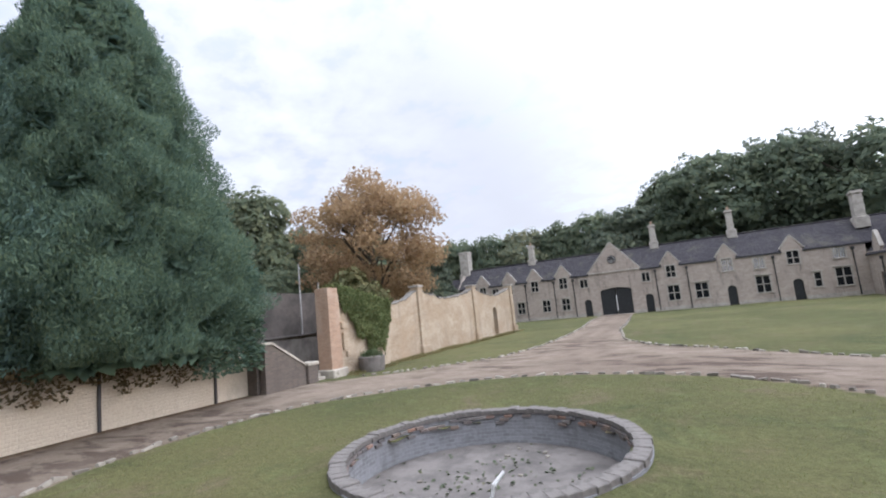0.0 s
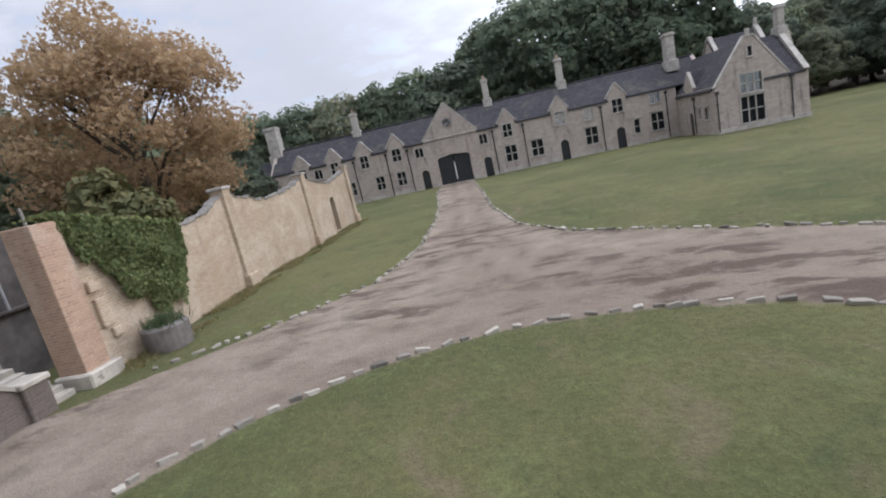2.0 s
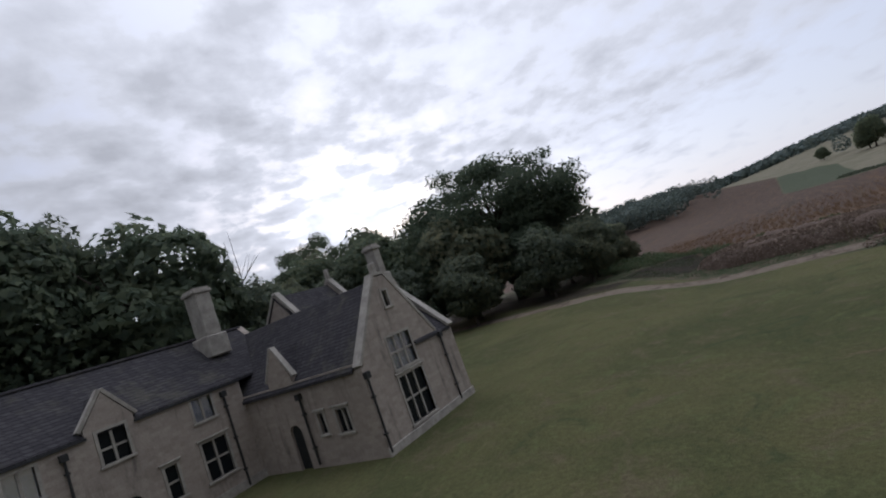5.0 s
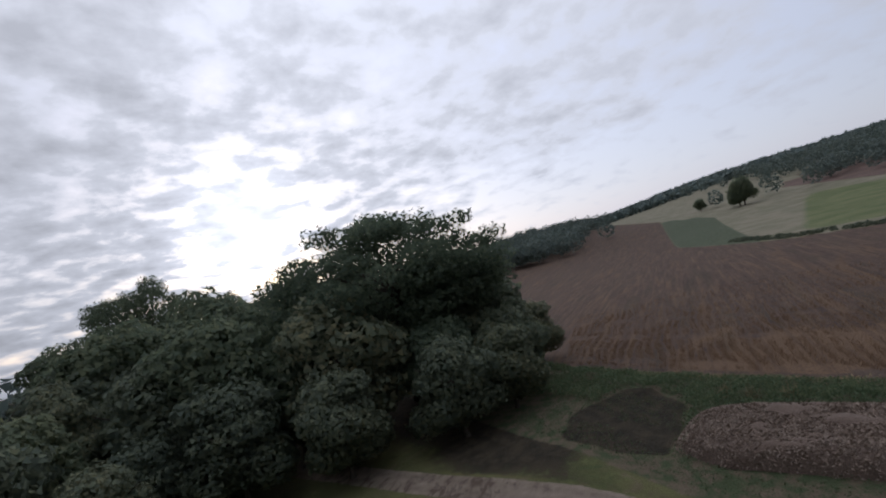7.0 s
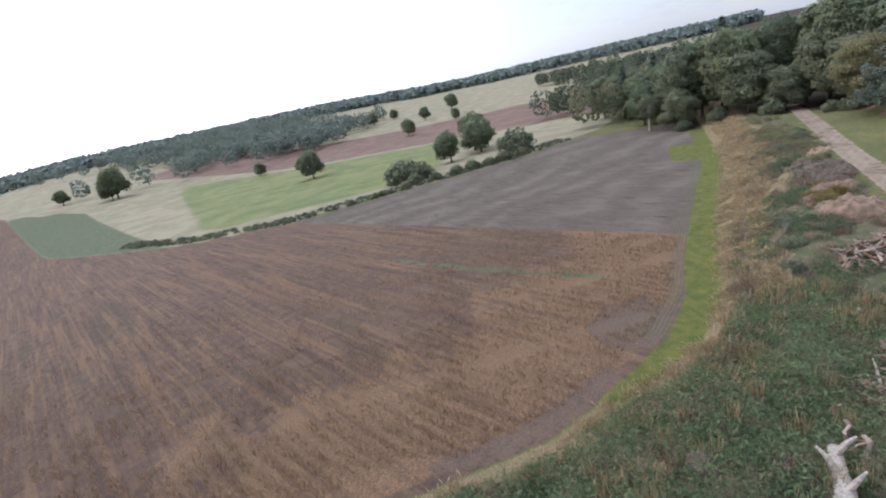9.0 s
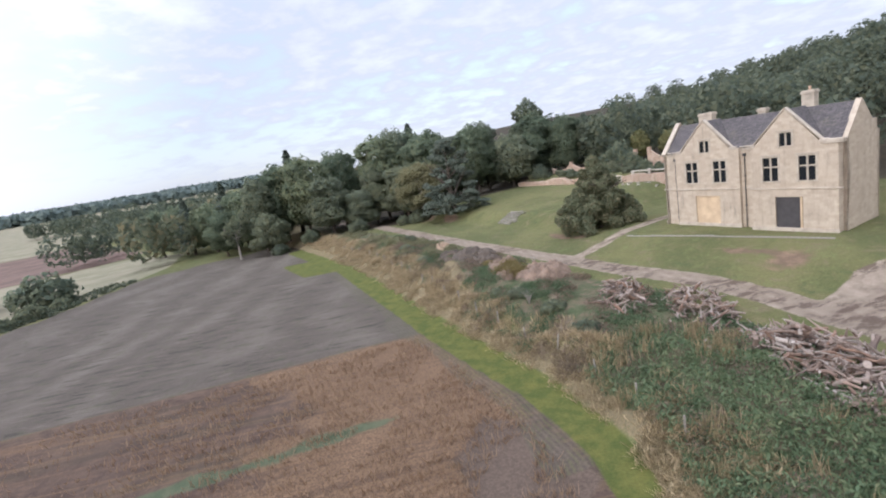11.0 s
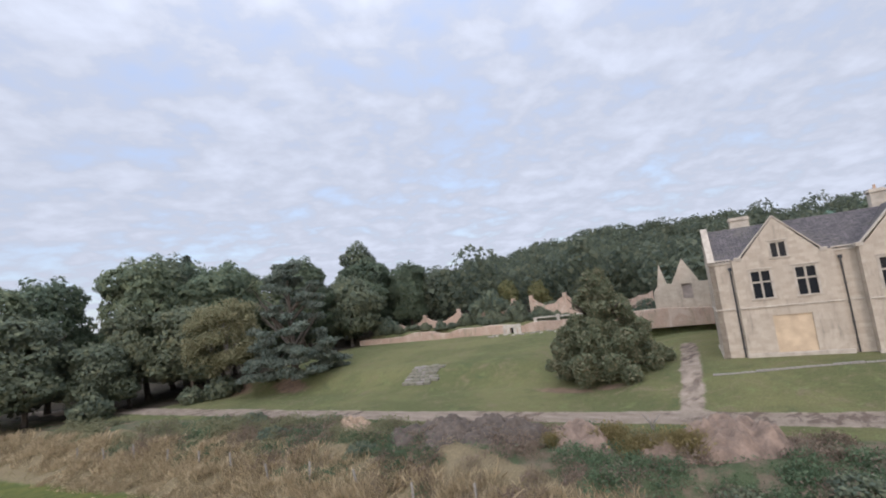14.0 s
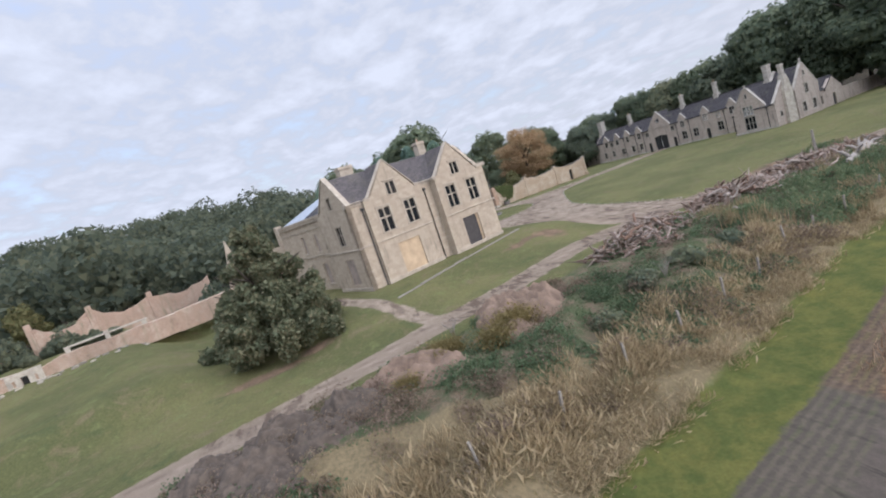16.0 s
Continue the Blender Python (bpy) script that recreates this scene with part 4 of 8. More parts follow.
def build_ground():
    xs, ys = spread(-24, 100, 0.64, 2400, 2600, 1.09), spread(-72, 74, 0.64, 2400, 2400, 1.1)
    gx, gy = np.meshgrid(xs, ys, indexing="ij")
    fx, fy = gx.ravel(), gy.ravel()
    # the basin's hollow is left open in the sheet
    co = np.stack([fx, fy, ground(fx, fy)], 1)
    nx, ny = gx.shape
    i, j = np.meshgrid(np.arange(nx - 1), np.arange(ny - 1), indexing="ij")
    a = (i * ny + j).ravel()
    quads = np.stack([a, a + ny, a + ny + 1, a + 1], 1)
    mid = co[quads].mean(1)
    quads = quads[np.hypot(mid[:, 0] - BASIN[0], mid[:, 1] - BASIN[1]) > BASIN_R - 0.1]
    me = bpy.data.meshes.new("ground")
    me.vertices.add(len(co))
    me.vertices.foreach_set("co", co.astype(np.float32).ravel())
    me.loops.add(4 * len(quads))
    me.loops.foreach_set("vertex_index", quads.astype(np.int32).ravel())
    me.polygons.add(len(quads))
    me.polygons.foreach_set("loop_start", np.arange(0, 4 * len(quads), 4, dtype=np.int32))
    me.polygons.foreach_set("loop_total", np.full(len(quads), 4, np.int32))
    me.polygons.foreach_set("use_smooth", np.ones(len(quads), bool))
    me.update(calc_edges=True)
    for name, data in zip(("zone_a", "zone_b", "zone_c", "zone_d"), zones(fx, fy)):
        me.attributes.new(name, "FLOAT_COLOR", "POINT").data.foreach_set("color", data.astype(np.float32).ravel())
    me.attributes.new("edge_gap", "FLOAT", "POINT").data.foreach_set("value", (fx - field_edge(fy)).astype(np.float32))
    me.materials.append(ground_material())
    tagged(new("ground", me), "mown lawn, gravel roads and ploughed fields on rolling land", "ground", kind="structure")


BASIN, BASIN_R = (-4.2, 8.85), 3.02
build_ground()

# ---- stone stable range with the clock gate ----
SY, EAVE, RIDGE_Y, RIDGE = 64.7, 5.35, 68.3, 8.45


def mullioned(name, w, h, cols, rows, frame_mat, pane_mat, parent, m, transom=0.5, label="", hood=True, s=0.13, bar=0.055):
    """A stone-mullioned window: surround with bars as one mesh, each pane its own mesh. Local x across, z up, y into the wall."""
    zs = [0, *([h * transom] if rows == 2 else []), h]

    def shared(kind, make, *key):
        key = (kind, *key, s, bar, frame_mat.name)
        if key not in MESHES:
            MESHES[key] = mesh_of(kind, make(), frame_mat)
        return MESHES[key]

    ring_ = lambda: slab(rect(-w / 2 - s, w / 2 + s, -0.02, h + s), [rect(-w / 2, w / 2, 0, h)], lambda u, z, d: (u, d - 0.03, z), 0.29)
    win = part(name, shared(name, ring_, w, h), None, parent, label)
    win.matrix_basis = m
    part("window_sill", shared("window_sill", lambda: boxed(-w / 2 - s - 0.06, w / 2 + s + 0.06, -0.09, 0.26, -0.14, -0.022, bevel=0.015), w), None, win)
    if hood:
        part("hood_mould", shared("hood_mould", lambda: boxed(-w / 2 - s - 0.1, w / 2 + s + 0.1, -0.11, 0.05, 0, 0.1, bevel=0.015), w), None, win).matrix_basis = pose(0, 0, h + s + 0.003)
    for k in range(1, cols):
        part("mullion", shared("mullion", lambda: boxed(-bar, bar, 0.06, 0.22, 0, h), h), None, win).matrix_basis = pose(-w / 2 + w * k / cols, 0, 0)
    for zz in zs[1:-1]:
        part("transom", shared("transom", lambda: boxed(-w / 2, w / 2, 0.065, 0.215, -bar * 0.9, bar * 0.9), w), None, win).matrix_basis = pose(0, 0, zz)
    for k in range(cols):
        for r0, r1 in zip(zs, zs[1:]):
            pw, ph = w / cols, r1 - r0
            pk = ("pane", round(pw, 3), round(ph, 3), pane_mat.name)
            if pk not in MESHES:
                MESHES[pk] = mesh_of("pane", boxed(-pw / 2, pw / 2, 0.13, 0.15, 0, ph), pane_mat)
            pane = part("pane", MESHES[pk], None, win)
            pane.matrix_basis = pose(-w / 2 + (k + 0.5) * pw, 0, r0)
    return win


MESHES = {}


def downpipe(parent, m, top):
    bm = tube(bmesh.new(), [(0, -0.1, 0.0), (0, -0.1, top)], [0.055, 0.055], 8)
    box(bm, -0.14, 0.14, -0.24, -0.01, top, top + 0.3)
    for zz in np.arange(0.8, top, 1.7):
        box(bm, -0.09, 0.09, -0.17, 0.0, zz, zz + 0.09)
    part("downpipe", bm, M_IRON, parent, "black cast-iron downpipe with a hopper head").matrix_basis = m


def chimney(parent, m, w, d, z0, z1, mat, label="", pots=0):
    bm = bmesh.new()
    box(bm, -w / 2 - 0.18, w / 2 + 0.18, -d / 2 - 0.18, d / 2 + 0.18, z0, z0 + (z1 - z0) * 0.3, bevel=0.06)
    box(bm, -w / 2, w / 2, -d / 2, d / 2, z0 + (z1 - z0) * 0.3, z1 - 0.35, bevel=0.03)
    box(bm, -w / 2 - 0.1, w / 2 + 0.1, -d / 2 - 0.1, d / 2 + 0.1, z1 - 0.35, z1 - 0.15, bevel=0.03)
    box(bm, -w / 2, w / 2, -d / 2, d / 2, z1 - 0.15, z1)
    st = part("chimney", bm, mat, parent, label)
    st.matrix_basis = m
    for k in range(pots):
        x = (k - (pots - 1) / 2) * 0.42
        part("chimney_pot", tube(bmesh.new(), [(x, 0, z1), (x, 0, z1 + 0.42)], [0.14, 0.11], 8), M_PIER, st)


def roof_pitch(name, corners, mat, parent, thick=0.14, label=""):
    """One roof slope from its four or three corners, with thickness."""
    bm = bmesh.new()
    top = [bm.verts.new(c) for c in corners]
    low = [bm.verts.new(Vector(c) - Vector((0, 0, thick))) for c in corners]
    bm.faces.new(top)
    bm.faces.new(low[::-1])
    n = len(top)
    for i in range(n):
        bm.faces.new((top[i], low[i], low[(i + 1) % n], top[(i + 1) % n]))
    return part(name, bm, mat, parent, label)


def coping(parent, pts, mat, w=0.34, h=0.16, name="coping"):
    """Raised stones along a gable's edge, from point to point."""
    bm = bmesh.new()
    for a, b in zip(pts, pts[1:]):
        a, b = Vector(a), Vector(b)
        d = (b - a).normalized()
        side = d.cross(Vector((0, 0, 1))).normalized() * w / 2
        up = side.cross(d).normalized() * h
        if up.z < 0:
            up = -up
        a, b = a - d * 0.04, b + d * 0.04
        vs = [bm.verts.new(p) for p in (a - side, a + side, b + side, b - side, a - side + up, a + side + up, b + side + up, b - side + up)]
        for f in ((0, 1, 2, 3), (4, 5, 6, 7), (0, 1, 5, 4), (1, 2, 6, 5), (2, 3, 7, 6), (3, 0, 4, 7)):
            bm.faces.new([vs[i] for i in f])
    return part(name, bm, mat, parent)


def door_leaf(parent, m, w, h, rise, label="closed black plank door with a curved head"):
    bm = slab(arch(-w / 2, w / 2, 0, h, rise), [], lambda u, z, d: (u, 0.16 + d, z), 0.06)
    for k in range(1, 5):
        x = -w / 2 + k * w / 5
        box(bm, x - 0.012, x + 0.012, 0.145, 0.165, 0.05, h - rise)
    dr = part("door", bm, M_DOOR, parent, label)
    dr.matrix_basis = m
    part("door_handle", boxed(w * 0.28, w * 0.34, 0.1, 0.15, 1.0, 1.14), M_IRON, dr)


stable = thing("stable_range", "long two-storey grey limestone stable range with dormers and clock gate", "building")
front = lambda u, z, d: (u, SY + d, z)
X0, X1 = -32.6, 15.6
# openings in the long front: (centre, width, sill, height)
LOWER = [(-29.8, 1.0, 1.1, 1.5), (-26.6, 1.0, 1.1, 1.5), (-22.9, 1.0, 1.12, 1.5), (-19.2, 1.0, 1.12, 1.5), (-16.5, 1.0, 1.12, 1.5), (-3.1, 1.25, 1.2, 1.75), (-0.05, 1.3, 1.2, 1.75), (6.15, 1.3, 1.2, 1.8), (11.15, 0.55, 1.3, 1.5), (13.4, 1.3, 1.2, 1.85)]
UPPER = [(-26.6, 0.95, 4.0, 1.0), (-13.8, 0.95, 3.9, 1.0), (-6.05, 0.85, 3.87, 1.05), (6.05, 1.0, 3.95, 1.2), (13.35, 1.0, 4.15, 1.1)]
DORMER = [(-28.6, 0.95), (-24.4, 0.95), (-20.6, 0.95), (-16.55, 1.0), (-3.12, 0.98), (2.92, 1.05), (9.3, 1.08)]
DOORS = [(-13.55, 0.92, 2.25), (-5.95, 0.92, 2.25), (3.03, 0.92, 2.28), (9.35, 0.95, 2.32)]
holes = [rect(c - w / 2, c + w / 2, z, z + h) for c, w, z, h in LOWER + UPPER]
holes += [rect(c - w / 2, c + w / 2, 4.05, 5.45) for c, w in DORMER]
outline = [(X0, -0.3)]
for c, w, h in DOORS[:1]:
    outline += [(c - w / 2, -0.3), *[(c + w / 2 - (u - (c - w / 2)), z) for u, z in arch(c - w / 2, c + w / 2, 0, h, 0.42)[2:]], (c + w / 2, -0.3)]
GX0, GX1 = -11.85, -7.98
outline += [(GX0, -0.3), (GX0, 3.1), (GX0 + 0.25, 3.3), (GX0 + 1.93, 3.5), (GX1 - 0.25, 3.3), (GX1, 3.1), (GX1, -0.3)]
for c, w, h in DOORS[1:]:
    outline += [(c - w / 2, -0.3), *[(c + w / 2 - (u - (c - w / 2)), z) for u, z in arch(c - w / 2, c + w / 2, 0, h, 0.42)[2:]], (c + w / 2, -0.3)]
outline += [(X1, -0.3), (X1, EAVE)]
# dormer gables and the clock gable rise from the same wall
for c, half, top in sorted([(c, 0.98, 7.1) for c, _ in DORMER] + [(-9.85, 3.2, 9.3)], reverse=True):
    z0 = EAVE + (0.25 if half > 2 else 0.4)
    outline += [(c + half, EAVE), (c + half, z0), (c, top), (c - half, z0), (c - half, EAVE)]
outline += [(X0, EAVE)]
part("front_wall", slab(outline, holes, front, 0.5), M_STABLE, stable)
part("back_wall", boxed(X0, 19, 71.5, 71.9, -0.3, EAVE), M_STABLE, stable)
bm = bmesh.new()
for a, b in ((X0, GX0 - 0.2), (GX1 + 0.2, X1)):
    xs = sorted([a, b] + [v for c, w, h in DOORS for v in (c - w / 2 - 0.05, c + w / 2 + 0.05) if a < v < b])
    for p, q in zip(xs[::2], xs[1::2]):
        box(bm, p, q, SY - 0.08, SY - 0.002, -0.3, 0.42)
part("plinth", bm, M_DRESSED_GREY, stable, "pale stone plinth course")
for c, w, z, h in LOWER:
    mullioned("window", w, h, 1 if w < 0.7 else 2, 2, M_DRESSED_GREY, M_GLASS, stable, pose(c, SY, z))
for c, w, z, h in UPPER:
    mullioned("window", w, h, 2, 1, M_DRESSED_GREY, M_SKYGLASS if c > 6 else M_GLASS, stable, pose(c, SY, z), hood=False)
for c, w in DORMER:
    mullioned("dormer_window", w, 1.4, 2, 2, M_DRESSED_GREY, M_SKYGLASS if 2 < c < 4 else M_GLASS, stable, pose(c, SY, 4.05), 0.45, hood=False)
    coping(stable, [(c - 1.06, SY + 0.14, EAVE + 0.36), (c, SY + 0.14, 7.14), (c + 1.06, SY + 0.14, EAVE + 0.36)], M_DRESSED_GREY)
    for s in (-1, 1):
        roof_pitch("dormer_roof", [(c + s * 0.96, SY + 0.4, EAVE + 0.42), (c, SY + 0.4, 7.04), (c, SY + 2.1, 7.04), (c + s * 0.96, SY + 0.42, EAVE + 0.44)], M_SLATE, stable)
for c, w, h in DOORS:
    door_leaf(stable, pose(c, SY, 0), w, h, 0.42)
# the carriage gate: two black leaves that do not quite meet
for s, x0, x1 in ((-1, GX0, -9.99), (1, -9.86, GX1)):
    far = GX0 if s < 0 else GX1
    z_in, z_out = 3.5, 3.26
    pts = [(x0, 0.04), (x1, 0.04), (x1, z_in if s < 0 else z_out), (x0, z_out if s < 0 else z_in)]
    bm = slab(pts, [], lambda u, z, d: (u, SY + 0.2 + d, z), 0.09)
    for k in range(1, 9):
        x = x0 + k * (x1 - x0) / 9
        box(bm, x - 0.014, x + 0.014, SY + 0.18, SY + 0.205, 0.1, 2.85)
    gate = part("gate_leaf", bm, M_DOOR, stable, "tall black boarded carriage gate leaf, shut")
part("gate_strip", boxed(-9.98, -9.87, SY + 0.17, SY + 0.24, 0.5, 2.5), M_WHITE, stable, "pale upright strip between the gate leaves")
part("gate_sill", boxed(GX0, GX1, SY - 0.15, SY + 0.5, -0.1, 0.05), M_DRESSED, stable)
coping(stable, [(-13.1, SY + 0.2, 5.6), (-9.85, SY + 0.2, 9.34), (-6.6, SY + 0.2, 5.6)], M_DRESSED_GREY)
part("string_course", boxed(-13.0, -6.7, SY - 0.12, SY, 5.45, 5.62, bevel=0.03), M_DRESSED_GREY, stable)
bm = bmesh.new()
bmesh.ops.create_cone(bm, cap_ends=True, segments=28, radius1=0.52, radius2=0.52, depth=0.1, matrix=pose(-9.85, SY - 0.05, 7.15, 90))
clock = part("clock", bm, M_DARKBOARD, stable, "round dark clock face with pale hour marks")
for k in range(12):
    a = k * math.pi / 6
    bm = boxed(-0.025, 0.025, -0.02, 0, 0.36, 0.47)
    part("hour_mark", bm, M_WHITE, clock).matrix_basis = pose(-9.85, SY - 0.1, 7.15) @ Matrix.Rotation(a, 4, "Y")
for a, length, name in ((radians(140), 0.3, "hour_hand_bar"), (radians(215), 0.4, "minute_hand_bar")):
    part("clock_pointer", boxed(-0.02, 0.02, -0.03, -0.01, 0, length), M_WHITE, clock).matrix_basis = pose(-9.85, SY - 0.1, 7.15) @ Matrix.Rotation(a, 4, "Y")
roof_pitch("roof", [(X0, SY + 0.02, EAVE + 0.16), (19, SY + 0.02, EAVE + 0.16), (19, RIDGE_Y, RIDGE), (X0, RIDGE_Y, RIDGE)], M_SLATE, stable, label="blue-grey stone slate roof slope")
roof_pitch("roof", [(X0, 72.1, EAVE - 0.05), (19, 72.1, EAVE - 0.05), (19, RIDGE_Y, RIDGE), (X0, RIDGE_Y, RIDGE)], M_SLATE, stable)
part("gable_wall", slab([(66.05, 3.0), (71.9, 3.0), (71.9, EAVE), (RIDGE_Y, RIDGE + 0.1), (66.05, 6.4)], [], lambda u, z, d: (19.2 - d, u, z), 0.4), M_STABLE, stable)
for s in (-1, 1):
    roof_pitch("gate_roof", [(-9.85 + s * 3.15, SY + 0.35, 5.62), (-9.85, SY + 0.35, 9.22), (-9.85, RIDGE_Y + 0.8, 9.22), (-9.85 + s * 3.15, SY + 0.4, 5.64)], M_SLATE, stable)
part("ridge_tiles", tube(bmesh.new(), [(X0, RIDGE_Y, RIDGE + 0.03), (19, RIDGE_Y, RIDGE + 0.03)], [0.12, 0.12], 6), M_SLATE, stable)
edges = [X0, *sorted(v for c, _ in DORMER for v in (c - 0.95, c + 0.95)), X1]
for a, b in zip(edges[::2], edges[1::2]):
    for p, q in ((a, min(b, -13.1)), (max(a, -6.6), b)):
        if q - p > 0.2:
            part("gutter", boxed(p, q, SY - 0.12, SY - 0.004, EAVE - 0.02, EAVE + 0.09), M_IRON, stable)
for x in (-21.95, -17.85, -15.2, -4.87, -1.35, 7.45, 15.4 - 0.9):
    downpipe(stable, pose(x, SY, 0.1), 4.75)
for x, z1 in ((-21.6, 11.0), (-4.75, 11.3), (4.15, 11.6)):
    chimney(stable, pose(x, RIDGE_Y, 0), 0.75, 0.75, 8.0, z1, M_DRESSED_GREY, "tall square stone chimney stack", 1)
chimney(stable, pose(-32.6, RIDGE_Y, 0), 1.5, 1.5, 6.5, 11.6, M_DRESSED_GREY, "broad stepped stone chimney stack")
chimney(stable, pose(16.2, RIDGE_Y - 1.2, 0), 0.95, 1.25, 7.1, 11.3, M_DRESSED_GREY, "broad stone chimney stack")
# lower west end
part("west_wall", slab([(-46, -0.3), (-32.6, -0.3), (-32.6, 4.6), (-46, 4.6)], [rect(-44, -42.8, 0, 2.2), rect(-38.5, -37.5, 1.1, 2.5), rect(-35.8, -34.8, 1.1, 2.5)], lambda u, z, d: (u, SY + 1.0 + d, z), 0.5), M_STABLE, stable)
for c in (-38, -35.3):
    mullioned("window", 1.0, 1.4, 2, 2, M_DRESSED_GREY, M_GLASS, stable, pose(c, SY + 1.0, 1.1))
door_leaf(stable, pose(-43.4, SY + 1.0, 0), 1.2, 2.2, 0.1)
roof_pitch("roof", [(-46.2, SY + 0.75, 4.55), (-32.6, SY + 0.75, 4.55), (-32.6, RIDGE_Y, 7.4), (-46.2, RIDGE_Y, 7.4)], M_SLATE, stable)
roof_pitch("roof", [(-46.2, 72, 4.55), (-32.6, 72, 4.55), (-32.6, RIDGE_Y, 7.4), (-46.2, RIDGE_Y, 7.4)], M_SLATE, stable)
for x, y0, zt in ((-32.6, SY, EAVE), (-46.0, SY + 1.0, 4.6)):
    part("gable_wall", slab([(y0, -0.3), (71.9, -0.3), (71.9, zt), (RIDGE_Y, RIDGE + 0.15 if zt > 5 else 7.5), (y0, zt)], [], lambda u, z, d: (x - 0.25 + d, u, z), 0.5), M_STABLE, stable)
# projecting wing with the tall window: a cross gable before a short east-west block
WY, WX0, WX1, WAX, WAP = 53.8, 14.8, 22.7, 18.0, 8.0
wing = lambda u, z, d: (u, WY + d, z)
before = set(stable.children)
part("wing_front", slab([(WX0, -0.3), (WX1, -0.3), (WX1, 4.1), (21.15, 4.1), (20.9, 4.45), (WAX + 0.35, WAP), (WAX - 0.35, WAP), (15.1, 4.45), (14.95, 4.1), (WX0, 4.1)], [rect(16.95, 18.9, 0.6, 2.9), rect(17.0, 18.8, 3.3, 4.9), rect(17.83, 18.18, 6.4, 7.2)], wing, 0.5), M_STABLE, stable)
mullioned("wing_window", 1.95, 2.3, 3, 2, M_DRESSED_GREY, M_GLASS, stable, pose(17.925, WY, 0.6), label="tall three-light stone-mullioned window")
mullioned("wing_window", 1.8, 1.6, 3, 2, M_DRESSED_GREY, M_SKYGLASS, stable, pose(17.9, WY, 3.3), hood=False)
mullioned("slit_window", 0.35, 0.8, 1, 1, M_DRESSED_GREY, M_GLASS, stable, pose(18.0, WY, 6.4), hood=False)
coping(stable, [(14.9, WY + 0.22, 4.2), (WAX - 0.35, WY + 0.22, WAP + 0.06), (WAX + 0.35, WY + 0.22, WAP + 0.06), (21.1, WY + 0.22, 4.2)], M_DRESSED_GREY, 0.5)
part("finial", boxed(WAX - 0.16, WAX + 0.16, WY + 0.06, WY + 0.38, WAP + 0.2, WAP + 0.75, bevel=0.05), M_DRESSED_GREY, stable)
part("wing_plinth", boxed(WX0 - 0.06, WX1 + 0.06, WY - 0.1, WY - 0.003, -0.3, 0.4, bevel=0.03), M_DRESSED_GREY, stable)
west = lambda u, z, d: (WX0 + d, u, z)
part("wing_west_wall", slab([(WY + 0.5, -0.3), (SY, -0.3), (SY, 4.4), (WY + 0.5, 4.4)], [rect(55.5, 56.3, 1.5, 2.6), rect(57.2, 57.6, 1.6, 2.6), arch(59.1, 60.0, 0.0, 2.3, 0.4)], west, 0.45), M_STABLE, stable)
mullioned("window", 0.8, 1.1, 2, 1, M_DRESSED_GREY, M_GLASS, stable, pose(WX0, 55.9, 1.5, 0, 0, -90))
mullioned("window", 0.4, 1.0, 1, 1, M_DRESSED_GREY, M_GLASS, stable, pose(WX0, 57.4, 1.6, 0, 0, -90))
door_leaf(stable, pose(WX0, 59.55, 0, 0, 0, -90), 0.9, 2.3, 0.4)
for s, x in ((-1, WX0 - 0.15), (1, 21.3)):
    roof_pitch("wing_roof", [(x, WY + 0.45, 4.15), (x, 69, 4.15), (WAX, 69, WAP - 0.1), (WAX, WY + 0.45, WAP - 0.1)], M_SLATE, stable)
AR = 57.5
roof_pitch("wing_roof", [(19.0, WY - 0.1, 4.12), (WX1 - 0.2, WY - 0.1, 4.12), (WX1 - 0.2, AR, 7.95), (19.0, AR, 7.95)], M_SLATE, stable)
roof_pitch("wing_roof", [(19.0, 61.2, 4.12), (WX1 - 0.2, 61.2, 4.12), (WX1 - 0.2, AR, 7.95), (19.0, AR, 7.95)], M_SLATE, stable)
part("wing_end_gable", slab([(WY + 0.5, -0.3), (59.0, -0.3), (59.0, 6.6), (AR, 8.15), (WY + 0.5, 4.7)], [rect(54.9, 55.5, 1.6, 2.5)], lambda u, z, d: (WX1 - d, u, z), 0.45), M_STABLE, stable, "gable end of the wing in pale limestone")
mullioned("window", 0.6, 0.9, 1, 1, M_DRESSED_GREY, M_GLASS, stable, pose(WX1, 55.2, 1.6, 0, 0, 90), hood=False)
coping(stable, [(WX1 - 0.22, WY - 0.1, 4.2), (WX1 - 0.22, AR, 8.2), (WX1 - 0.22, 59.2, 6.5)], M_DRESSED_GREY, 0.5)
part("chimney_breast", slab([(56.3, -0.3), (58.7, -0.3), (58.7, 5.6), (58.0, 8.0), (57.0, 8.0), (56.3, 5.6)], [], lambda u, z, d: (WX1 + 0.5 - d, u, z), 0.5), M_DRESSED, stable, "broad pale stone chimney breast on the gable end")
chimney(stable, pose(WX1 - 0.1, AR, 0), 0.6, 0.8, 7.7, 10.5, M_DRESSED_GREY, "tall stone chimney stack on the wing gable")
downpipe(stable, pose(WX0 + 0.1, WY, 0.2), 3.4)
downpipe(stable, pose(21.25, WY, 0.2), 3.6)
downpipe(stable, pose(WX0, 58.4, 0.2, 0, 0, -90), 3.3)
PG = 59.55
part("porch_gable", slab([(PG - 0.95, 4.3), (PG + 0.95, 4.3), (PG + 0.95, 4.75), (PG, 6.3), (PG - 0.95, 4.75)], [], lambda u, z, d: (WX0 - 0.05 + d, u, z), 0.4), M_STABLE, stable)
